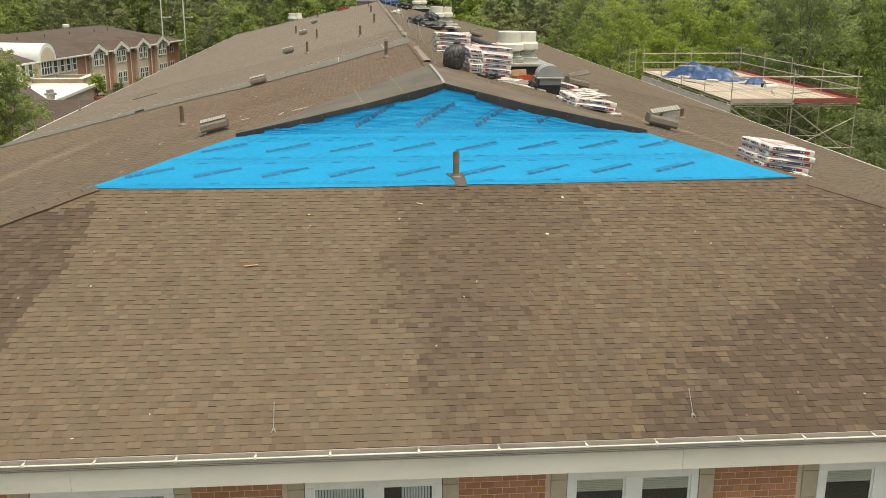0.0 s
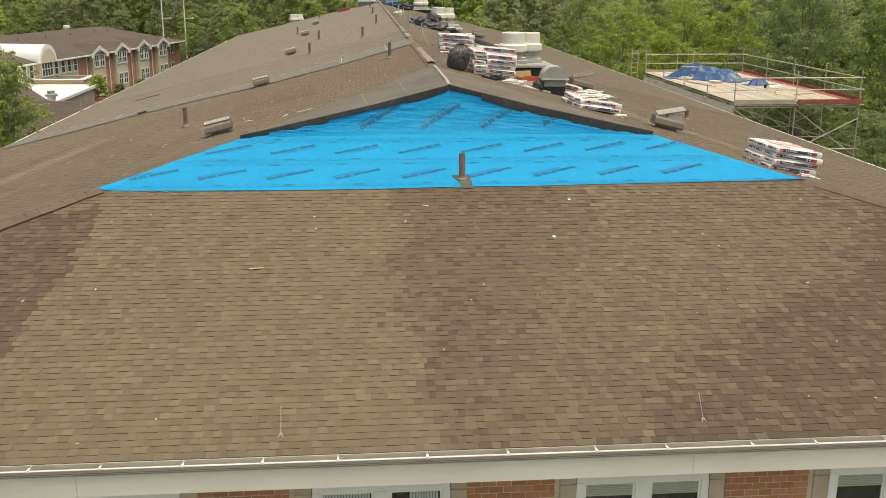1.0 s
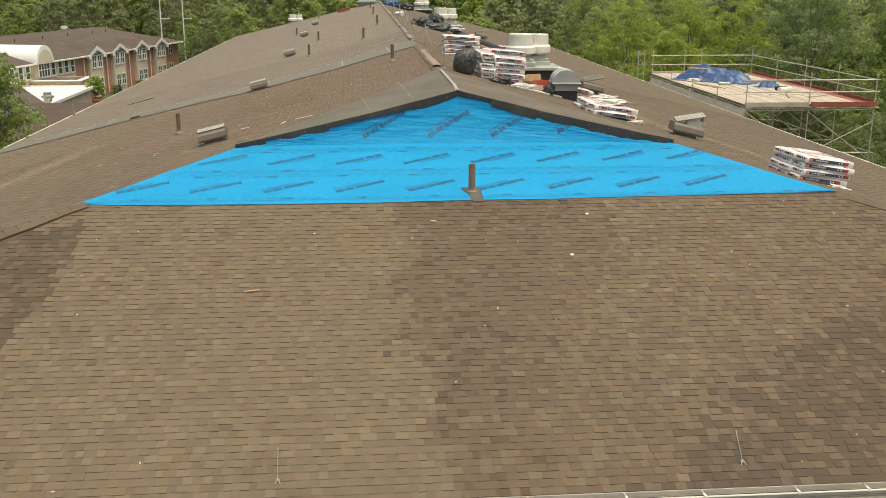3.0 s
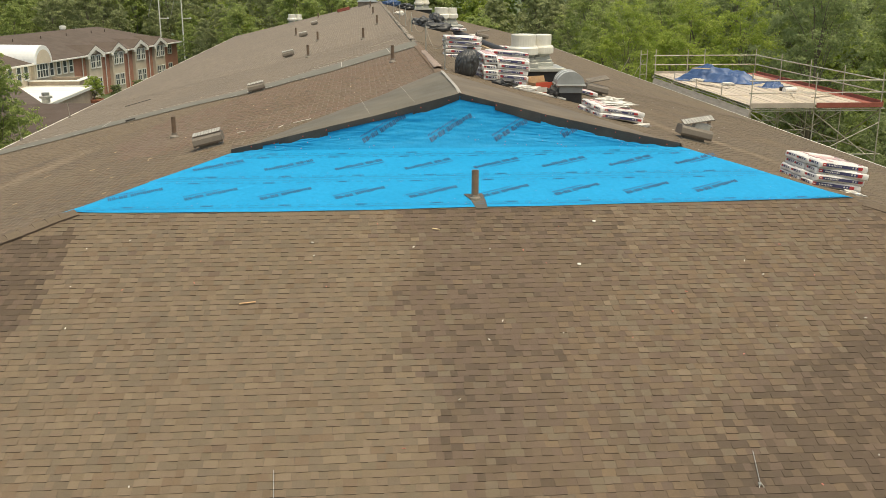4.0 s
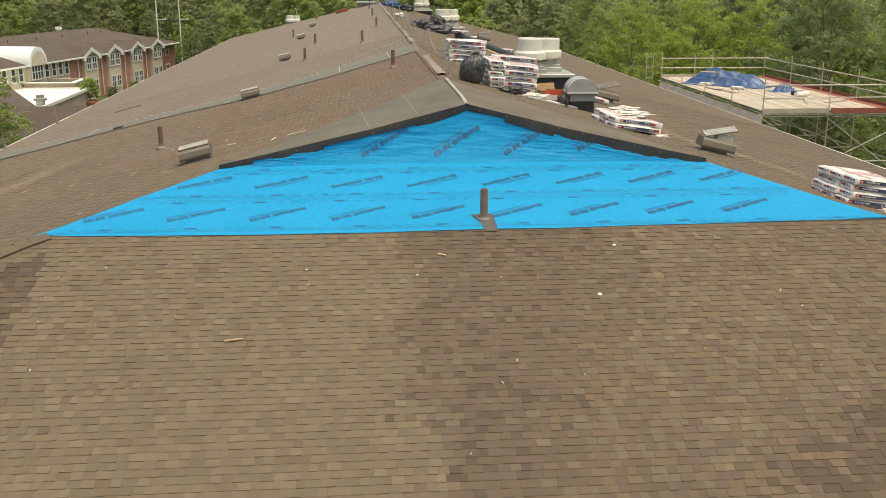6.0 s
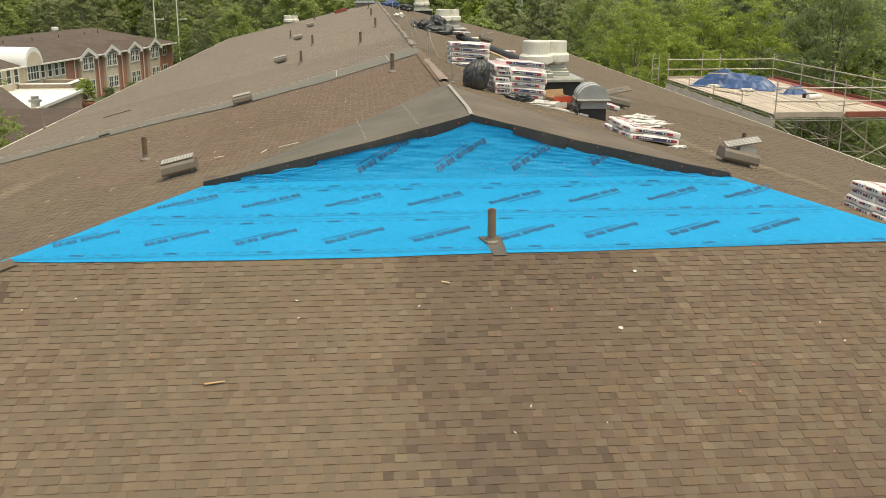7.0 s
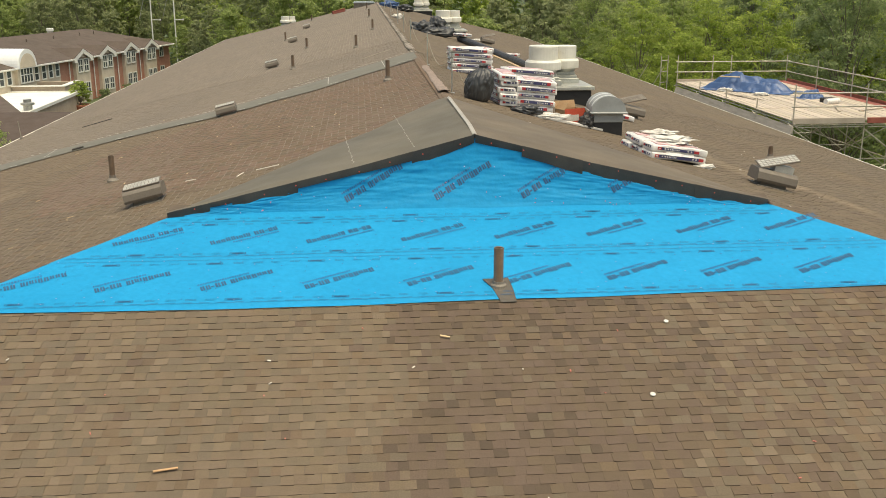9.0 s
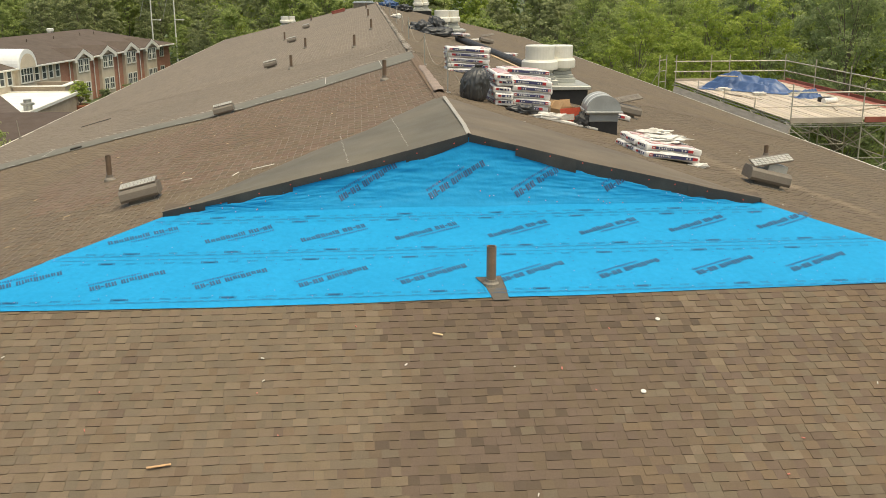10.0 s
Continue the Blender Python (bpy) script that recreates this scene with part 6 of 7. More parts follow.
# small litter on the hip
for x, y, dx in ((-2.89, -9.04, -0.03), (2.59, -9.02, 0.10)):
    an = thing("roof_anchor", Matrix(), "small metal anchor with a thin wire on the shingles", "roof anchor", "roof anchors")
    bm = bmesh.new()
    box(bm, x - 0.018, x + 0.018, y - 0.015, y + 0.02, hip_z(y), hip_z(y) + 0.03, 0.004)
    tube(bm, hip_at(x - 0.03, y - 0.05, 0.02), hip_at(x, y, 0.05), 0.005, n=6)
    tube(bm, hip_at(x + 0.03, y - 0.05, 0.02), hip_at(x, y, 0.05), 0.005, n=6)
    part("clamp", bm, galv, an)
    part("wire", tube(bmesh.new(), hip_at(x, y, 0.03), hip_at(x + dx, y + 0.50, 0.03), 0.004, n=6), galv, an)


def stick(x, y, L, rz, mat_, label):
    m = Matrix.Translation(hip_at(x, y, 0.024)) @ Matrix.Rotation(math.atan(HIP), 4, "X") @ Matrix.Rotation(radians(rz), 4, "Z")
    t = part("wood_stick", boxed(-L / 2, L / 2, -0.012, 0.012, 0, 0.012, 0.003), mat_)
    t.matrix_basis = m
    tagged(t, label, "stick")


wood_raw = surface("wood_raw", (0.47, 0.28, 0.14), (0.56, 0.35, 0.18), scale=6, rough=0.8)
stick(-3.51, -5.37, 0.23, 9, wood_raw, "short split wooden stick lying on the shingles")
stick(-0.69, -3.52, 0.12, -18, wood_pale, "short pale wooden splinter on the shingles")
for x, y, r in ((1.43, -4.58, 0.030), (1.93, -3.36, 0.028)):
    d = part("disc", lathe(bmesh.new(), [(r, 0), (r, 0.006), (r * 0.8, 0.009), (0, 0.009)], 14), paper_white)
    d.matrix_basis = Matrix.Translation(hip_at(x, y, 0.02)) @ Matrix.Rotation(math.atan(HIP), 4, "X")
    tagged(d, "small round white cap lying on the shingles", "cap", "white caps")
litter_red = surface("litter_red", (0.42, 0.12, 0.085), (0.48, 0.15, 0.11), rough=0.6, bump=0)
l_rng = random.Random(77)
for nm, mat_, count, area in (("litter", paper_white, 30, "hip"), ("litter", litter_red, 26, "hip"), ("litter", wood_pale, 34, "west"), ("litter", paper_white, 40, "east")):
    vs, fs = [], []
    for k in range(count):
        if area == "hip":
            y = l_rng.uniform(-9.2, -2.95)
            x = l_rng.uniform(-1, 1) * min(7.5, hip_x(y) - 0.2)
            p, ax, ay = hip_at(x, y, 0.022), AX, AY
        else:
            s = -1 if area == "west" else 1
            y = l_rng.uniform(-2, 14)
            x = s * l_rng.uniform(1.0, 9.0)
            if y < front_y(x) + 0.2:
                continue
            p, ax, ay = side_at(x, y, 0.026), Vector((COS_S, 0, -SIDE * COS_S * s)), Vector((0, 1, 0))
        a = l_rng.uniform(0, 3.14)
        L, W = l_rng.uniform(0.006, 0.022) * (2.4 if area == "west" else 1), l_rng.uniform(0.004, 0.008)
        u, w = ax * math.cos(a) + ay * math.sin(a), ay * math.cos(a) - ax * math.sin(a)
        n = ax.cross(ay).normalized() * 0.006
        k = len(vs)
        base = [p - u * L - w * W, p + u * L - w * W, p + u * L + w * W, p - u * L + w * W]
        vs += base + [q_ + n for q_ in base]
        fs += [(k + 4, k + 5, k + 6, k + 7), (k, k + 1, k + 5, k + 4), (k + 1, k + 2, k + 6, k + 5), (k + 2, k + 3, k + 7, k + 6), (k + 3, k, k + 4, k + 7)]
    tagged(raw(nm, vs, fs, mat_), "scattered small scraps on the shingles", "litter", kind="stuff")

# ---- scaffold by the east eave ----
DZ = RIDGE - 3.0
scaf = thing("scaffold", Matrix(), "galvanised tube scaffold with a timber deck beside the eave", "scaffold")
XS, YS = (14.3, 17.05, 19.95), (20.7, 24.1, 27.5, 30.9, 34.3)
TR = 0.026


def tube_part(name, a, b, r=TR):
    return part(name, tube(bmesh.new(), a, b, r, n=8), tube_steel, scaf)


for x in XS:
    for y in YS:
        inner_post = x == XS[1] and y not in (YS[0], YS[-1])
        top = DZ + (1.34 if not inner_post and not (x == XS[0] and y not in (YS[0], YS[-1])) else (0.45 if x == XS[0] else -0.1))
        tube_part("standard", (x, y, 0), (x, y, top))
tube_part("standard", (16.1, YS[-1], DZ - 2), (16.1, YS[-1], DZ + 1.34))
for h in (0.52, 1.02):
    tube_part("guard_rail", (XS[0] - 0.1, YS[0], DZ + h), (XS[2] + 0.15, YS[0], DZ + h))
    tube_part("guard_rail", (XS[0] - 0.1, YS[-1], DZ + h), (XS[2] + 0.15, YS[-1], DZ + h))
    for y0, y1 in zip(YS, YS[1:]):
        tube_part("guard_rail", (XS[2], y0 - 0.05, DZ + h), (XS[2], y1 + 0.05, DZ + h))
for x in XS:
    tube_part("ledger", (x, YS[0] - 0.2, DZ - 0.10), (x, YS[-1] + 0.2, DZ - 0.10))
    tube_part("ledger", (x, YS[0] - 0.2, DZ - 2.05), (x, YS[-1] + 0.2, DZ - 2.05))
for y in YS:
    tube_part("ledger", (XS[0] - 0.15, y, DZ - 0.16), (XS[2] + 0.2, y, DZ - 0.16))
    tube_part("ledger", (XS[0] - 0.2, y, DZ - 2.1), (XS[2] + 0.2, y, DZ - 2.1))
    tube_part("ledger", (XS[0] - 0.2, y, DZ - 4.1), (XS[2] + 0.2, y, DZ - 4.1))
for y in YS:
    tube_part("brace", (XS[0], y, DZ - 0.3), (XS[1], y, DZ - 2.2))
    tube_part("brace", (XS[2], y, DZ - 0.75), (XS[1], y + 0.03, DZ - 2.2))
    tube_part("brace", (XS[1], y + 0.06, DZ - 0.3), (XS[2], y + 0.06, DZ - 2.4))
    tube_part("brace", (XS[0], y, DZ - 2.3), (XS[1], y, DZ - 4.1))
for y0, y1 in zip(YS, YS[1:]):
    tube_part("brace", (XS[0], y0, DZ - 2.1), (XS[0], y1, DZ - 0.2))
    tube_part("brace", (XS[2], y1, DZ - 2.1), (XS[2], y0, DZ - 0.2))
# lattice beam under the south edge
for x0, x1 in ((14.5, 17.0), (17.2, 19.8)):
    tube_part("beam", (x0, YS[0], DZ - 0.24), (x1, YS[0], DZ - 0.24), 0.02)
# ladder bay at the north-west corner
for x, y in ((13.75, 35.3), (14.2, 35.6)):
    tube_part("standard", (x, y, DZ - 2.5), (x, y, DZ + 1.25))
for h in (-0.5, -0.1, 0.45, 1.0):
    tube_part("rung", (13.75, 35.3, DZ + h), (14.2, 35.6, DZ + h), 0.02)
for x, y in ((13.0, 36.5), (12.6, 38.0)):
    tube_part("stay", (x, y, DZ - 1.6), (x + 0.9, y - 1.2, DZ + 0.7), 0.018)
plank = bpy.data.meshes.new("plank")
bm = boxed(-0.103, 0.103, -1.72, 1.72, -0.02, 0.02, 0.005)
bm.to_mesh(plank)
bm.free()
plank.materials.append(timber_new)
plank_red = plank.copy()
plank_red.materials.clear()
plank_red.materials.append(timber_red)
s_rng = random.Random(9)
for i in range(25):
    x = 14.36 + i * 0.2265
    for j, (y0, y1) in enumerate(zip(YS, YS[1:])):
        o = new("plank", plank_red if i >= 23 else plank)
        o.parent = scaf
        o.matrix_basis = Matrix.Translation((x, (y0 + y1) / 2 + s_rng.uniform(-.03, .03), DZ + s_rng.uniform(0, 0.014) + 0.02 * (j % 2))) @ Matrix.Rotation(radians(s_rng.uniform(-.25, .25)), 4, "Z")
for x0, x1, m_ in ((14.25, 17.0, timber_new), (17.1, 20.0, timber_red)):
    part("toe_board", boxed(x0, x1, YS[0] - 0.11, YS[0] - 0.07, DZ - 0.10, DZ + 0.11, 0.005), m_, scaf)
for y0, y1 in zip(YS, YS[1:]):
    part("toe_board", boxed(XS[2] + 0.07, XS[2] + 0.11, y0, y1 - 0.02, DZ - 0.04, DZ + 0.16, 0.005), timber_red, scaf)
    part("side_board", prism(bmesh.new(), [(XS[0] - 0.24, y0 - 0.35, DZ - 0.45), (XS[0] - 0.24, y1 - 0.37, DZ - 0.45), (XS[0] - 0.15, y1 - 0.37, DZ - 0.15), (XS[0] - 0.15, y0 - 0.35, DZ - 0.15)], (0.04, 0, -0.01)), timber_side, scaf, "weathered grey side board")
    tube_part("stay", (XS[0] - 0.12, y0 + 0.1, DZ - 0.08), (XS[0] - 0.13, y0 - 0.25, DZ - 0.42), 0.018)
part("toe_board", boxed(XS[0], XS[1], YS[-1] + 0.07, YS[-1] + 0.11, DZ - 0.04, DZ + 0.16, 0.005), timber_new, scaf)


def tarp(m, w, d, ridges, seed, label):
    """A tarpaulin drawn over boards and boxes: straight ridges, falling folds, and a skirt spread on the deck."""
    n = 84
    vs = []
    for i in range(n + 1):
        for j in range(n + 1):
            u, v = i / n * 2 - 1, j / n * 2 - 1
            p = Vector((u * w, v * d, 0))
            z = 0.0
            for (ax, ay, ah), (bx, by, bh), k in ridges:
                a, b = Vector((ax, ay, 0)), Vector((bx, by, 0))
                t = max(0, min(1, (p - a).dot(b - a) / (b - a).length_squared))
                dist = (p - a.lerp(b, t)).length
                top = ah + (bh - ah) * t
                z = max(z, top - k * dist - 0.10 * abs(noise.noise(Vector((t * 9, dist * 2.2, seed)))) * min(1, dist * 3))
            z += 0.15 * (0.5 - abs(noise.noise(Vector((u * 3 + v * 2, v * 3 - u * 2, seed))))) * min(1, 0.25 + z * 3)
            z += 0.03 * (0.5 - abs(noise.noise(Vector((u * 13, v * 9 + u * 5, seed + 3)))))
            e = max(abs(u), abs(v))
            a_ = math.atan2(v, u)
            rr = 1 + (0.13 * noise.noise(Vector((a_ * 2.2, 1, seed))) + 0.05 * math.sin(a_ * 9 + seed)) * e
            vs.append((p.x * rr, p.y * rr, max(0.012, z)))
    fs = [(i * (n + 1) + j, (i + 1) * (n + 1) + j, (i + 1) * (n + 1) + j + 1, i * (n + 1) + j + 1) for i in range(n) for j in range(n)]
    ob = raw("tarpaulin", vs, fs, tarp_blue, None, smooth=True)
    ob.matrix_basis = m
    return tagged(ob, label, "tarpaulin")


HEAP = [((-1.45, 0.5, 0.50), (-0.75, 0.25, 0.80), 0.9), ((-0.75, 0.25, 0.80), (-0.35, 0.0, 0.74), 1.2), ((-0.35, 0.0, 0.62), (0.45, 0.15, 0.60), 0.9), ((0.45, 0.15, 0.60), (1.35, -0.1, 0.50), 0.75), ((-1.7, -0.2, 0.24), (-0.6, -0.7, 0.26), 0.7), ((0.6, 0.6, 0.45), (1.5, 0.4, 0.38), 0.9), ((-0.2, -0.5, 0.36), (1.0, -0.75, 0.30), 1.0)]
HEAP = [((ax, ay * 0.62, ah), (bx, by * 0.62, bh), k) for (ax, ay, ah), (bx, by, bh), k in HEAP]
tarp(Matrix.Translation((16.40, 30.30, DZ + 0.03)) @ Matrix.Rotation(radians(-42), 4, "Z"), 2.15, 0.95, HEAP, 2.0, "large blue tarpaulin thrown over material on the deck")
tarp(Matrix.Translation((17.9, 27.1, DZ + 0.03)) @ Matrix.Rotation(radians(8), 4, "Z"), 0.62, 0.5, [((-0.3, 0, 0.28), (0.35, 0.05, 0.33), 1.3), ((-0.1, -0.2, 0.2), (0.4, -0.25, 0.16), 1.0)], 6.0, "small folded blue tarpaulin on the deck")
tb = thing("board_offcut", Matrix.Translation((15.52, 30.42, DZ + 0.66)) @ Matrix.Rotation(radians(-30), 4, "Z"), "pale board lying on the tarpaulin", "board")
part("board", boxed(-0.45, 0.45, -0.06, 0.06, -0.02, 0.02, 0.004), wood_pale, tb)
rl = thing("film_roll", Matrix.Translation((17.95, 25.1, DZ + 0.15)) @ Matrix.Rotation(radians(20), 4, "Z"), "white roll of film lying on the deck", "film roll")
bm = tube(bmesh.new(), (-0.40, 0, 0), (0.30, 0, 0), 0.12, n=16)
part("film", bm, wrap_white, rl)
# dark plug painting the shade of the hollow core
part("core", tube(bmesh.new(), (0.28, 0, 0), (0.32, 0, 0), 0.07, n=12), room_dark, rl)
pb = thing("tool_case", Matrix.Translation((18.0, 25.6, DZ + 0.03)) @ Matrix.Rotation(radians(12), 4, "Z"), "dark tool case beside the film roll", "tool case")
part("case", boxed(-0.3, 0.3, -0.2, 0.2, 0, 0.2, 0.03), black_curb, pb)
for x, y, rz, L in ((15.15, 27.8, -84, 2.2), (15.38, 27.4, -80, 1.9), (15.02, 28.4, -78, 1.5), (18.6, 23.2, 30, 1.6), (17.4, 23.6, 70, 1.8)):
    bt = thing("batten", Matrix.Translation((x, y, DZ + 0.045)) @ Matrix.Rotation(radians(rz), 4, "Z"), "thin loose batten lying on the deck", "batten", "loose deck battens")
    part("strip", boxed(-L / 2, L / 2, -0.04, 0.04, 0, 0.03, 0.004), timber_new, bt)
crumple("plastic_film", Matrix.Translation((15.20, 30.05, DZ + 0.02)), (0.40, 0.2, 0.13), 30, paper_white, "crumpled white wrapper on the deck", "plastic film", 0.4, 2.4)
crumple("plastic_film", Matrix.Translation((16.16, 28.25, DZ + 0.02)), (0.35, 0.2, 0.12), 31, paper_white, "grey-white wrapper by the tarpaulin", "plastic film", 0.4, 2.4)

# planter and hedges in front of the far building
planter = thing("planter", Matrix.Translation((-33.2, 99.6, 0.45)), "small tree in a terracotta planter by the entrance", "planter")
terracotta = surface("terracotta", (0.36, 0.14, 0.075), (0.42, 0.17, 0.095), rough=0.85)
part("pot", lathe(bmesh.new(), [(0.7, -0.45), (0.95, 1.0), (1.05, 1.0), (1.05, 1.2), (0.85, 1.2), (0.8, 1.05), (0, 1.05)], 20), terracotta, planter)
tm = tree_meshes(61, 2.5, 1.45, 90, 16, 0.24, low=0.06)
for nm, me, mm in (("trunk", tm[0], bark), ("crown", tm[1], leaf_light)):
    if nm == "crown":
        me.materials.append(mm)
    o = new(nm, me)
    o.parent = planter
    o.matrix_basis = Matrix.Translation((0, 0, 1.0))
sm = tree_meshes(62, 0.9, 0.62, 60, 14, 0.18, low=0.02)
sm[1].materials.append(leaf_dark)
for s in (11.9, 12.9, 18.7, 19.6, 25.6):
    q = FAR @ Vector((s, -1.4, 0))
    sh = thing("shrub", Matrix.Translation(q) @ Matrix.Rotation(s * 2, 4, "Z"), "rounded dark green shrub against the building", "shrub", "shrubs by the building")
    o = new("stems", sm[0])
    o.parent = sh
    o = new("leaves", sm[1])
    o.parent = sh

worn_edge = surface("worn_edge", (0.190, 0.155, 0.120), (0.225, 0.185, 0.143), scale=6, rough=0.95, fine=120, fine_amount=0.25, island=0.1)


# ---- shingles: tabs with their own butts and edges ----
EXPO = 0.12346
WIDTHS = (0.095, 0.112, 0.128, 0.145, 0.165)
sh_rng = random.Random(21)
TAB = {}
for w in WIDTHS:
    g = 0.0007
    for q, thick in enumerate((0.0046, 0.0106)):
        me = bpy.data.meshes.new("shingle")
        me.from_pydata([(g, 0, 0.002), (w - g, 0, 0.002), (w - g, EXPO + 0.012, -0.001), (g, EXPO + 0.012, -0.001), (g, 0, thick), (w - g, 0, thick), (w - g, EXPO + 0.012, 0.003), (g, EXPO + 0.012, 0.003)], [],
                       [(4, 5, 6, 7), (0, 1, 5, 4), (1, 2, 6, 5), (3, 0, 4, 7)])
        for m in SHINGLES:
            me.materials.append(m)
        me.update()
        TAB[(w, q)] = me
TAB_TONE = {}
RECESSED = {0: 11, 9: 0, 1: 11, 2: 10}  # the batch that the set-back tabs of a batch often show


def tab_mesh(w, q, tone):
    """The tab's mesh with one batch's colour, shared by all alike tabs."""
    if (w, q, tone) not in TAB_TONE:
        me = TAB[(w, q)].copy()
        me.materials.clear()
        me.materials.append(SHINGLES[tone])
        me.materials.append(asphalt_edge)
        me.polygons.foreach_set('material_index', [0, 1, 0, 0])
        TAB_TONE[(w, q, tone)] = me
    return TAB_TONE[(w, q, tone)]


def lay(deck, on, v1, span, tone, pieces=None, v0=0.0, thin=1.0, worn=0.0):
    """Courses of tabs on a slope from v0 to v1 along its rise; span(v) gives the course's ends, tone(u, v) its batch.
    The tabs inside the stretch `pieces` become objects of their own, the rest one mesh."""
    WORN = len(SHINGLES)
    vs, fs, sl = [], [], []
    count = 0
    v = v0
    while v < v1:
        a, b = span(v + EXPO / 2)
        course = v * 3.7
        q = sh_rng.randrange(2)
        u = a - sh_rng.uniform(0, 0.2)
        jog = sh_rng.uniform(-0.004, 0.004)
        while u < b:
            w = sh_rng.choice(WIDTHS)
            q = 1 - q if sh_rng.random() < 0.94 else q
            c = u + w / 2
            if a + w * 0.3 <= c <= b - w * 0.3:
                t = tone(c, v)
                if q == 0 and sh_rng.random() < 0.5:
                    t = RECESSED.get(t, t)
                vv = v + jog + sh_rng.uniform(-0.002, 0.002) - 0.006 * q + 0.006 * noise.noise(Vector((c * 0.6, course, 1)))
                if pieces and pieces[0] < c < pieces[1] and pieces[2] < v < pieces[3] and count < 300:
                    ob = new("shingle", tab_mesh(w, q, t))
                    ob.parent = deck
                    ob.matrix_basis = on @ Matrix.Translation((u, vv, 0))
                    count += 1
                else:
                    k = len(vs)
                    lift = sh_rng.uniform(0, 0.002)
                    slant, lean = sh_rng.gauss(0, 0.0018), sh_rng.gauss(0, 0.003)
                    for p in TAB[(w, q)].vertices:
                        vs.append(on @ Vector((u + p.co.x + lean * p.co.y / EXPO, vv + p.co.y + slant * (p.co.x / w - 0.5) * 2, p.co.z * thin + (lift if p.co.y == 0 else 0))))
                    fs += [(k + 4, k + 5, k + 6, k + 7), (k, k + 1, k + 5, k + 4), (k + 1, k + 2, k + 6, k + 5), (k + 3, k, k + 4, k + 7)]
                    sl += [t, EDGE, t, t]
                    if worn and sh_rng.random() < worn:
                        k = len(vs)
                        z = TAB[(w, q)].vertices[4].co.z * thin + lift + 0.0012
                        vs += [on @ Vector(p_) for p_ in ((u, vv, z), (u + w, vv, z), (u + w, vv + 0.010, z - 0.0005), (u, vv + 0.010, z - 0.0007))]
                        fs.append((k, k + 1, k + 2, k + 3))
                        sl.append(-1)
            u += w
        v += EXPO
    if worn:
        sl = [WORN if m == -1 else m for m in sl]
    ob = raw("shingles", vs, fs, SHINGLES + [worn_edge], deck, sl)
    ob["kind"] = "stuff"
    return ob


def patch(u, v, s, k):
    return noise.noise(Vector((u * s, v * s, k)))


TAN_EDGE = [(-9.5, -0.80), (-8.5, -0.97), (-7.3, -1.11), (-5.9, -1.31), (-4.2, -1.25), (-2.5, -1.20)]  # y, x where the tan batch ends
DARK_EDGE = [(-9.5, 0.10), (-8.5, 0.15), (-7.3, 0.45), (-6.0, 1.0), (-4.6, 1.65), (-3.3, 2.0), (-2.5, 2.1)]  # y, x where the dark run ends
EAST_EDGE = [(-9.5, 1.2), (-8.6, 1.8), (-7.4, 3.0), (-6.1, 5.2), (-5.2, 6.0), (-4.6, 6.6), (-2.5, 6.7)]  # y, x where the darker east corner begins: dark batch plus painted-in lens vignetting


def pick(q, odds):
    """A batch by its odds: (odd, batch) pairs."""
    for p, k in odds:
        if q < p:
            return k
        q -= p
    return odds[-1][1]


def cap_shift(y):
    """How far the west hip's caps lie off the edge, towards the hip slope."""
    return 0.10 + 0.115 * max(0.0, BLUE_Y - y)


def hip_tone(u, v):
    """Batches of the hip: tan in the west, a dark run, brown in the east, dark corners (the east one with lens
    vignetting put into its tones too), mixed tab by tab at their edges.
    """
    y = EAVE_Y + v * COS_H
    j = 0.45 * patch(u, v, 1.3, 4) + sh_rng.gauss(0, 0.13)
    q = sh_rng.random()
    p = patch(u, v, 0.5, 8)
    band_ = 0.10 * patch(u * 0.15, v, 2.6, 21)  # whole courses run a little lighter or darker
    if u < -(hip_x(y) - cap_shift(y)):
        return 5
    if u < -6.42 + 0.09 * (y + 3.75) + j * 0.5 and y < -3.60 + 0.7 * j:
        return pick(q, ((0.64, 8), (0.28, 2), (1.0, 10)))
    if u < lerp_table(TAN_EDGE, y) + j * 1.2:
        return pick(q, ((0.62 + 0.3 * p + band_, 0), (0.15, 9), (0.12, 11), (0.08, 1), (0.015, 10), (1.0, 1)))
    if u < lerp_table(DARK_EDGE, y) + 2.2 * j:
        return pick(q, ((0.50 - 0.2 * p, 2), (0.27, 10), (0.04, 11), (0.05, 1), (0.14 + 0.2 * p, 8), (1.0, 2)))
    east = (u - lerp_table(EAST_EDGE, y) + 1.4 * j) / 1.1
    if sh_rng.random() < min(0.93, east):
        return pick(q, ((0.20, 2), (0.74, 8), (1.0, 10)))
    light = (0.38 + 0.5 * p + band_ if y > -5.6 + j else 0.10 + 0.3 * p) * max(0.1, min(1.0, 1 - (u - 2.0) / 4.0))
    return pick(q, ((light * 0.6, 0), (light * 0.3, 9), (0.40, 1), (0.13, 10), (0.12, 11), (1.0, 2)))


def west_tone(u, v):
    y, x = -u, -EAVE_X + v * COS_S
    if y > (lerp_table(BAND, -x) if x < 0 else 14.4):
        return 4
    p = patch(u, v, 0.25, 5)
    q = sh_rng.random()
    reach = 10.6 + 0.98 * min(0.0, x + 5.0) + 0.5 * patch(u, v, 1.1, 9)  # pale run under the grey strip
    if x < -5.0 and y > reach:
        return pick(q, ((0.55, 9), (0.30, 0), (1.0, 5)))
    if x < -7.5 and y > reach - 2.2 and p > 0:
        return pick(q, ((0.55, 5), (1.0, 0)))
    if y > 1.5 + 1.2 * patch(u, v, 0.8, 7) and x > -6.5 - 0.25 * y:
        return pick(q, ((0.62 + 0.4 * p, 3), (0.2, 5), (1.0, 1)))
    return pick(q, ((0.70, 5), (0.15, 6), (1.0, 1)))


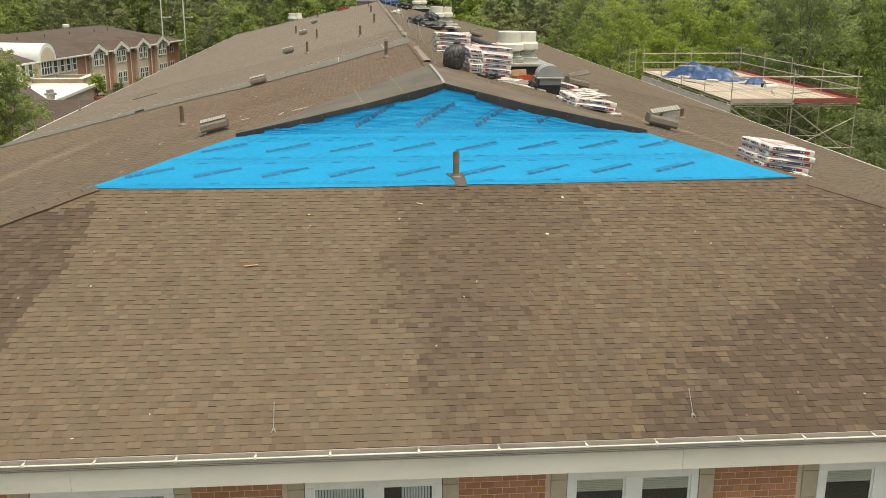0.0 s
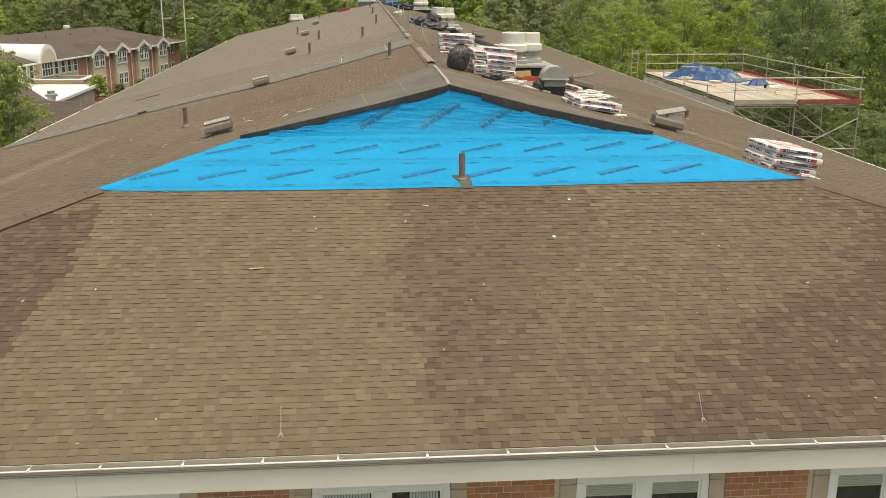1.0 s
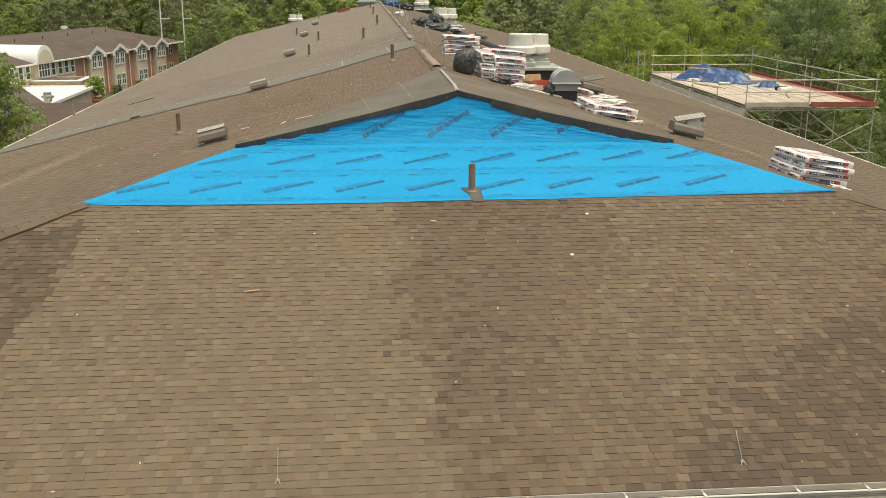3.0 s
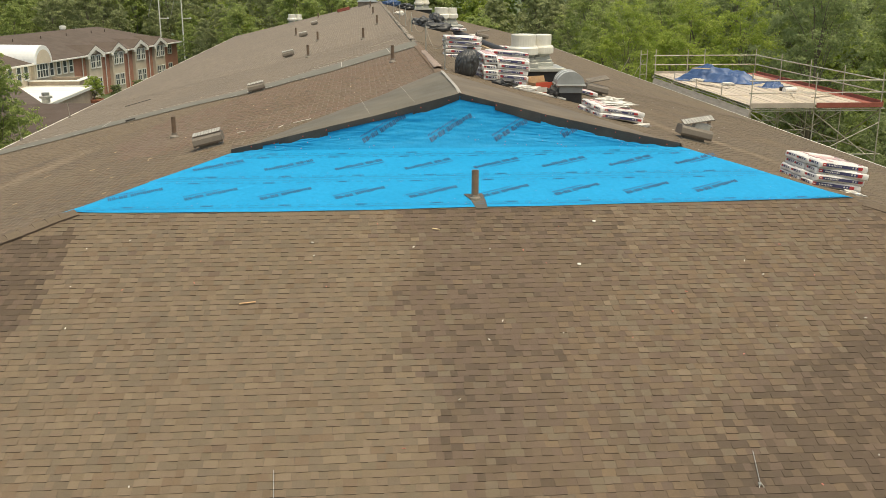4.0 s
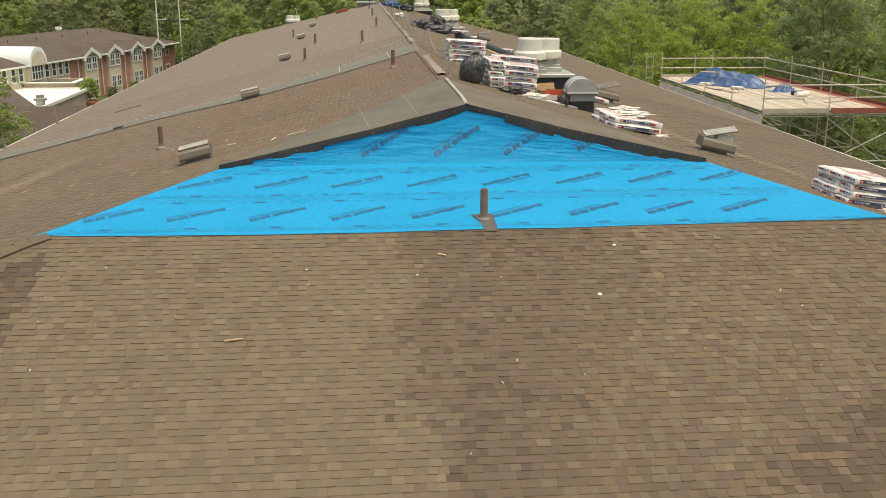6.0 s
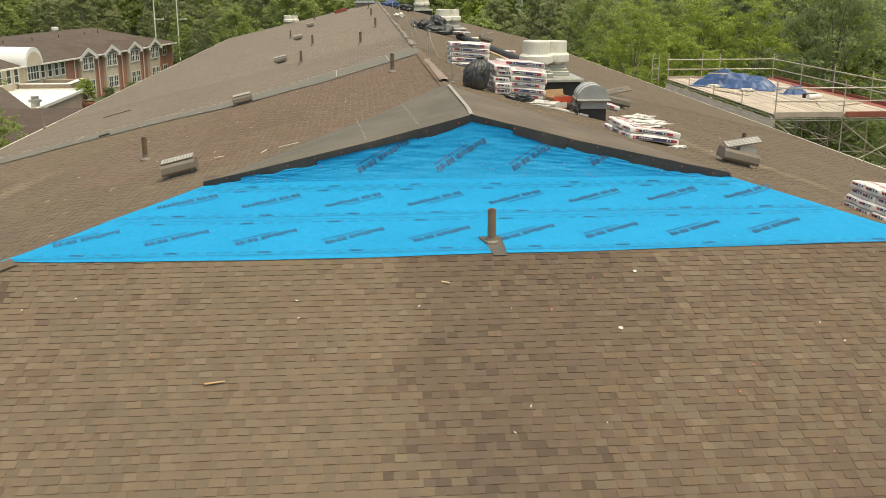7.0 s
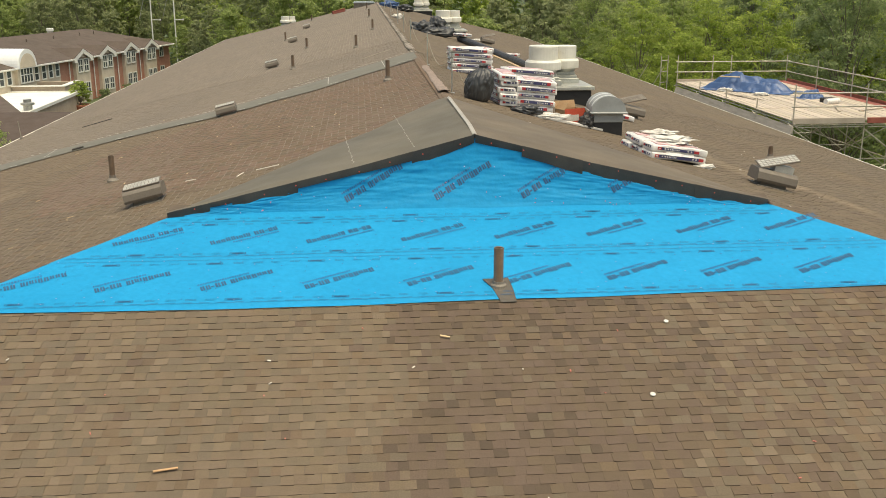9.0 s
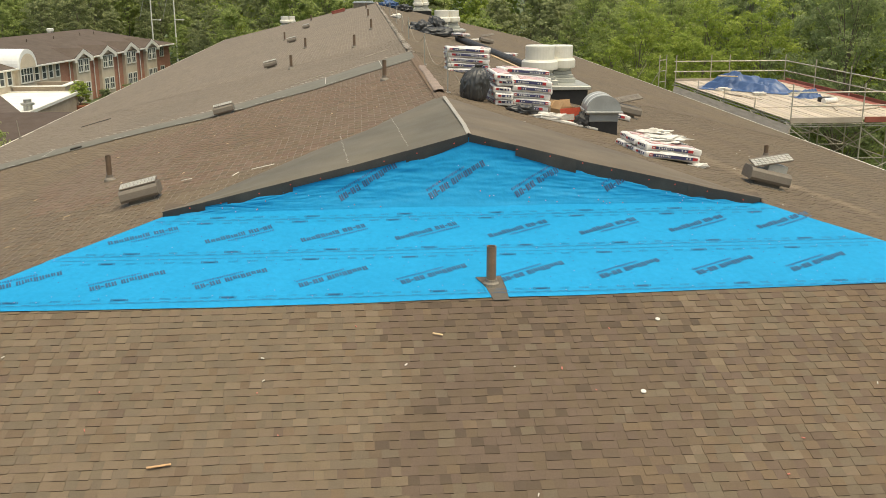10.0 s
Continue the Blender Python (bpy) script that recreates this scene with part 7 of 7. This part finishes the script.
def east_tone(u, v):
    p = patch(u, v, 0.22, 15)
    return 5 if p > 0.15 else 6


def west_span(y1):
    def f(v):
        x = EAVE_X - v * COS_S
        return -y1, -front_y(max(0, x)) - (0.3 if x < GAB_X else 0.0)
    return f


def east_span(y0, y1):
    def f(v):
        x = EAVE_X - v * COS_S
        return max(y0, front_y(max(0, x)) + (0.3 if x < GAB_X else 0.0)), y1
    return f


def hip_span(v):
    y = EAVE_Y + v * COS_H
    e = min(hip_x(y), 13.5)
    return -e, e


lay(hip_deck, ON_HIP, (BLUE_Y - EAVE_Y) / COS_H + 0.09, hip_span, hip_tone, pieces=(-1.6, 1.75, 3.0, 6.2), v0=0.032)
lay(side_decks[-1], ON_LEFT, EAVE_X / COS_S, west_span(22.0), west_tone, pieces=(-6.5, -4.3, 8.2, 11.4), thin=0.7, worn=0.7)
lay(side_decks[1], ON_RIGHT, EAVE_X / COS_S, east_span(-8, 16.0), east_tone, pieces=(0.5, 3.5, 7.0, 9.5), thin=0.7)


def courses(deck, on, v1, u0, u1, mat_, worn=0.0):
    """Far courses: continuous stepped strips, broken into lengths."""
    vs, fs, sl = [], [], []
    v = 0.0
    while v < v1:
        u = u0 - sh_rng.uniform(0, 0.9)
        while u < u1:
            w = sh_rng.uniform(0.35, 1.1)
            a, b = max(u, u0), min(u + w - 0.004, u1)
            if b - a > 0.02:
                k = len(vs)
                h = sh_rng.uniform(0.010, 0.016)
                vs += [on @ Vector(p) for p in ((a, v, 0.0), (b, v, 0.0), (b, v, h), (a, v, h), (b, v + EXPO + 0.01, 0.003), (a, v + EXPO + 0.01, 0.003))]
                fs += [(0 + k, 1 + k, 2 + k, 3 + k), (3 + k, 2 + k, 4 + k, 5 + k)]
                sl += [0, 0]
                if sh_rng.random() < worn:
                    k = len(vs)
                    vs += [on @ Vector(p) for p in ((a, v, h + 0.0015), (b, v, h + 0.0015), (b, v + 0.028, h + 0.0008), (a, v + 0.028, h + 0.0008))]
                    fs.append((k, k + 1, k + 2, k + 3))
                    sl.append(1)
            u += w
        v += EXPO
    raw("shingles", vs, fs, [mat_, worn_edge], deck, sl)["kind"] = "stuff"


courses(side_decks[-1], ON_LEFT, EAVE_X / COS_S, -END_Y, -21.7, shingle_grey, 0.85)
courses(side_decks[1], ON_RIGHT, EAVE_X / COS_S, 16.0, END_Y, slope_dark)

# caps along the hips and the far ridge
CAP = {}
for w in (0.30,):
    me = bpy.data.meshes.new("ridge_cap")
    prof = [(-0.15, -0.030), (-0.07, 0.004), (0.0, 0.022), (0.07, 0.004), (0.15, -0.030)]
    vv = [(x, 0.008 * math.cos(x * 18), z + 0.008) for x, z in prof] + [(x * 0.97, 0.27, z) for x, z in prof] + [(x, 0.0, z) for x, z in prof] + [(-0.15, 0.0, -0.044), (-0.146, 0.27, -0.048), (0.15, 0.0, -0.044), (0.146, 0.27, -0.048)]
    ff = [(k, k + 1, k + 6, k + 5) for k in range(4)] + [(10 + k, 11 + k, k + 1, k) for k in range(4)] + [(15, 0, 5, 16), (4, 17, 18, 9)]
    me.from_pydata(vv, [], ff)
    me.materials.append(slope_brown)
    me.materials.append(asphalt_edge)
    me.polygons.foreach_set("material_index", [0] * 4 + [1] * 6)
    me.update()
    CAP[0] = me
    grey = me.copy()
    grey.materials.clear()
    grey.materials.append(ridge_grey)
    CAP[1] = grey


def cap_line(deck, a, b, bend, step=0.225, kind=0, limit=300):
    """Overlapping caps from a up to b; bend sets how deep the cap folds over the edge."""
    a, b = Vector(a), Vector(b)
    d = (b - a).normalized()
    side = d.cross(Vector((0, 0, 1))).normalized()
    up = side.cross(d).normalized()
    m = Matrix((side, d, up)).transposed().to_4x4()
    n = min(limit, int((b - a).length / step))
    for k in range(n):
        ob = new("ridge_cap", CAP[kind])
        ob.parent = deck
        q = m.copy()
        q.translation = a + d * step * k + up * ((0.024 if kind else 0.016) + sh_rng.uniform(0, 0.003)) + side * sh_rng.uniform(-.006, .006) * (3 if kind else 1)
        ob.matrix_basis = q @ Matrix.Rotation(sh_rng.uniform(-.03, .03) * (2 if kind else 1), 4, "Z") @ Matrix.Rotation(sh_rng.uniform(-.06, .03) * kind, 4, "X") @ Matrix.Diagonal((0.7 if kind else 0.95, 1, bend, 1))


for sgn in (-1, 1):
    e = -7.6
    cap_line(hip_deck, hip_at(sgn * (hip_x(e) - cap_shift(e) * (sgn < 0)), e, 0.035 * (sgn < 0)), hip_at(sgn * (hip_x(BLUE_Y) - 0.02 - cap_shift(BLUE_Y) * (sgn < 0)), BLUE_Y - 0.02, 0.012 * (sgn < 0)) + Vector((0.02, 0.01, 0.010)) * (sgn < 0), 1.15)
cap_line(side_decks[-1], (0, 15.1, RIDGE), (0, END_Y, RIDGE), 0.6, step=0.2, kind=1)

# ---- bricks of the end wall ----
bv = boxed(0.004, 0.189, -0.012, 0.05, 0.0, 0.084, 0.004)
brick_me = bpy.data.meshes.new("brick")
bv.to_mesh(brick_me)
bv.free()
brick_me.materials.append(brick_mat)
half_me = brick_me.copy()
for v in half_me.vertices:
    if v.co.x > 0.1:
        v.co.x -= 0.1
for k in range(-4, 4):
    c = 0.10 + BAY * k
    for row in range(9):
        z = G_Z - 0.37 - 0.0955 * (row + 1)
        x = c - 0.615 + (0.0 if row % 2 else -0.1)
        while x < c + 0.60:
            if x < c - 0.62:
                o, xx = new("brick", half_me), c - 0.615
            elif x + 0.19 > c + 0.615:
                o, xx = new("brick", half_me), x
                if x + 0.1 > c + 0.62:
                    bpy.data.objects.remove(o)
                    break
            else:
                o, xx = new("brick", brick_me), x
            o.parent = wall_south
            o.matrix_basis = Matrix.Translation((xx, W_Y + 0.0, z))
            x += 0.1945
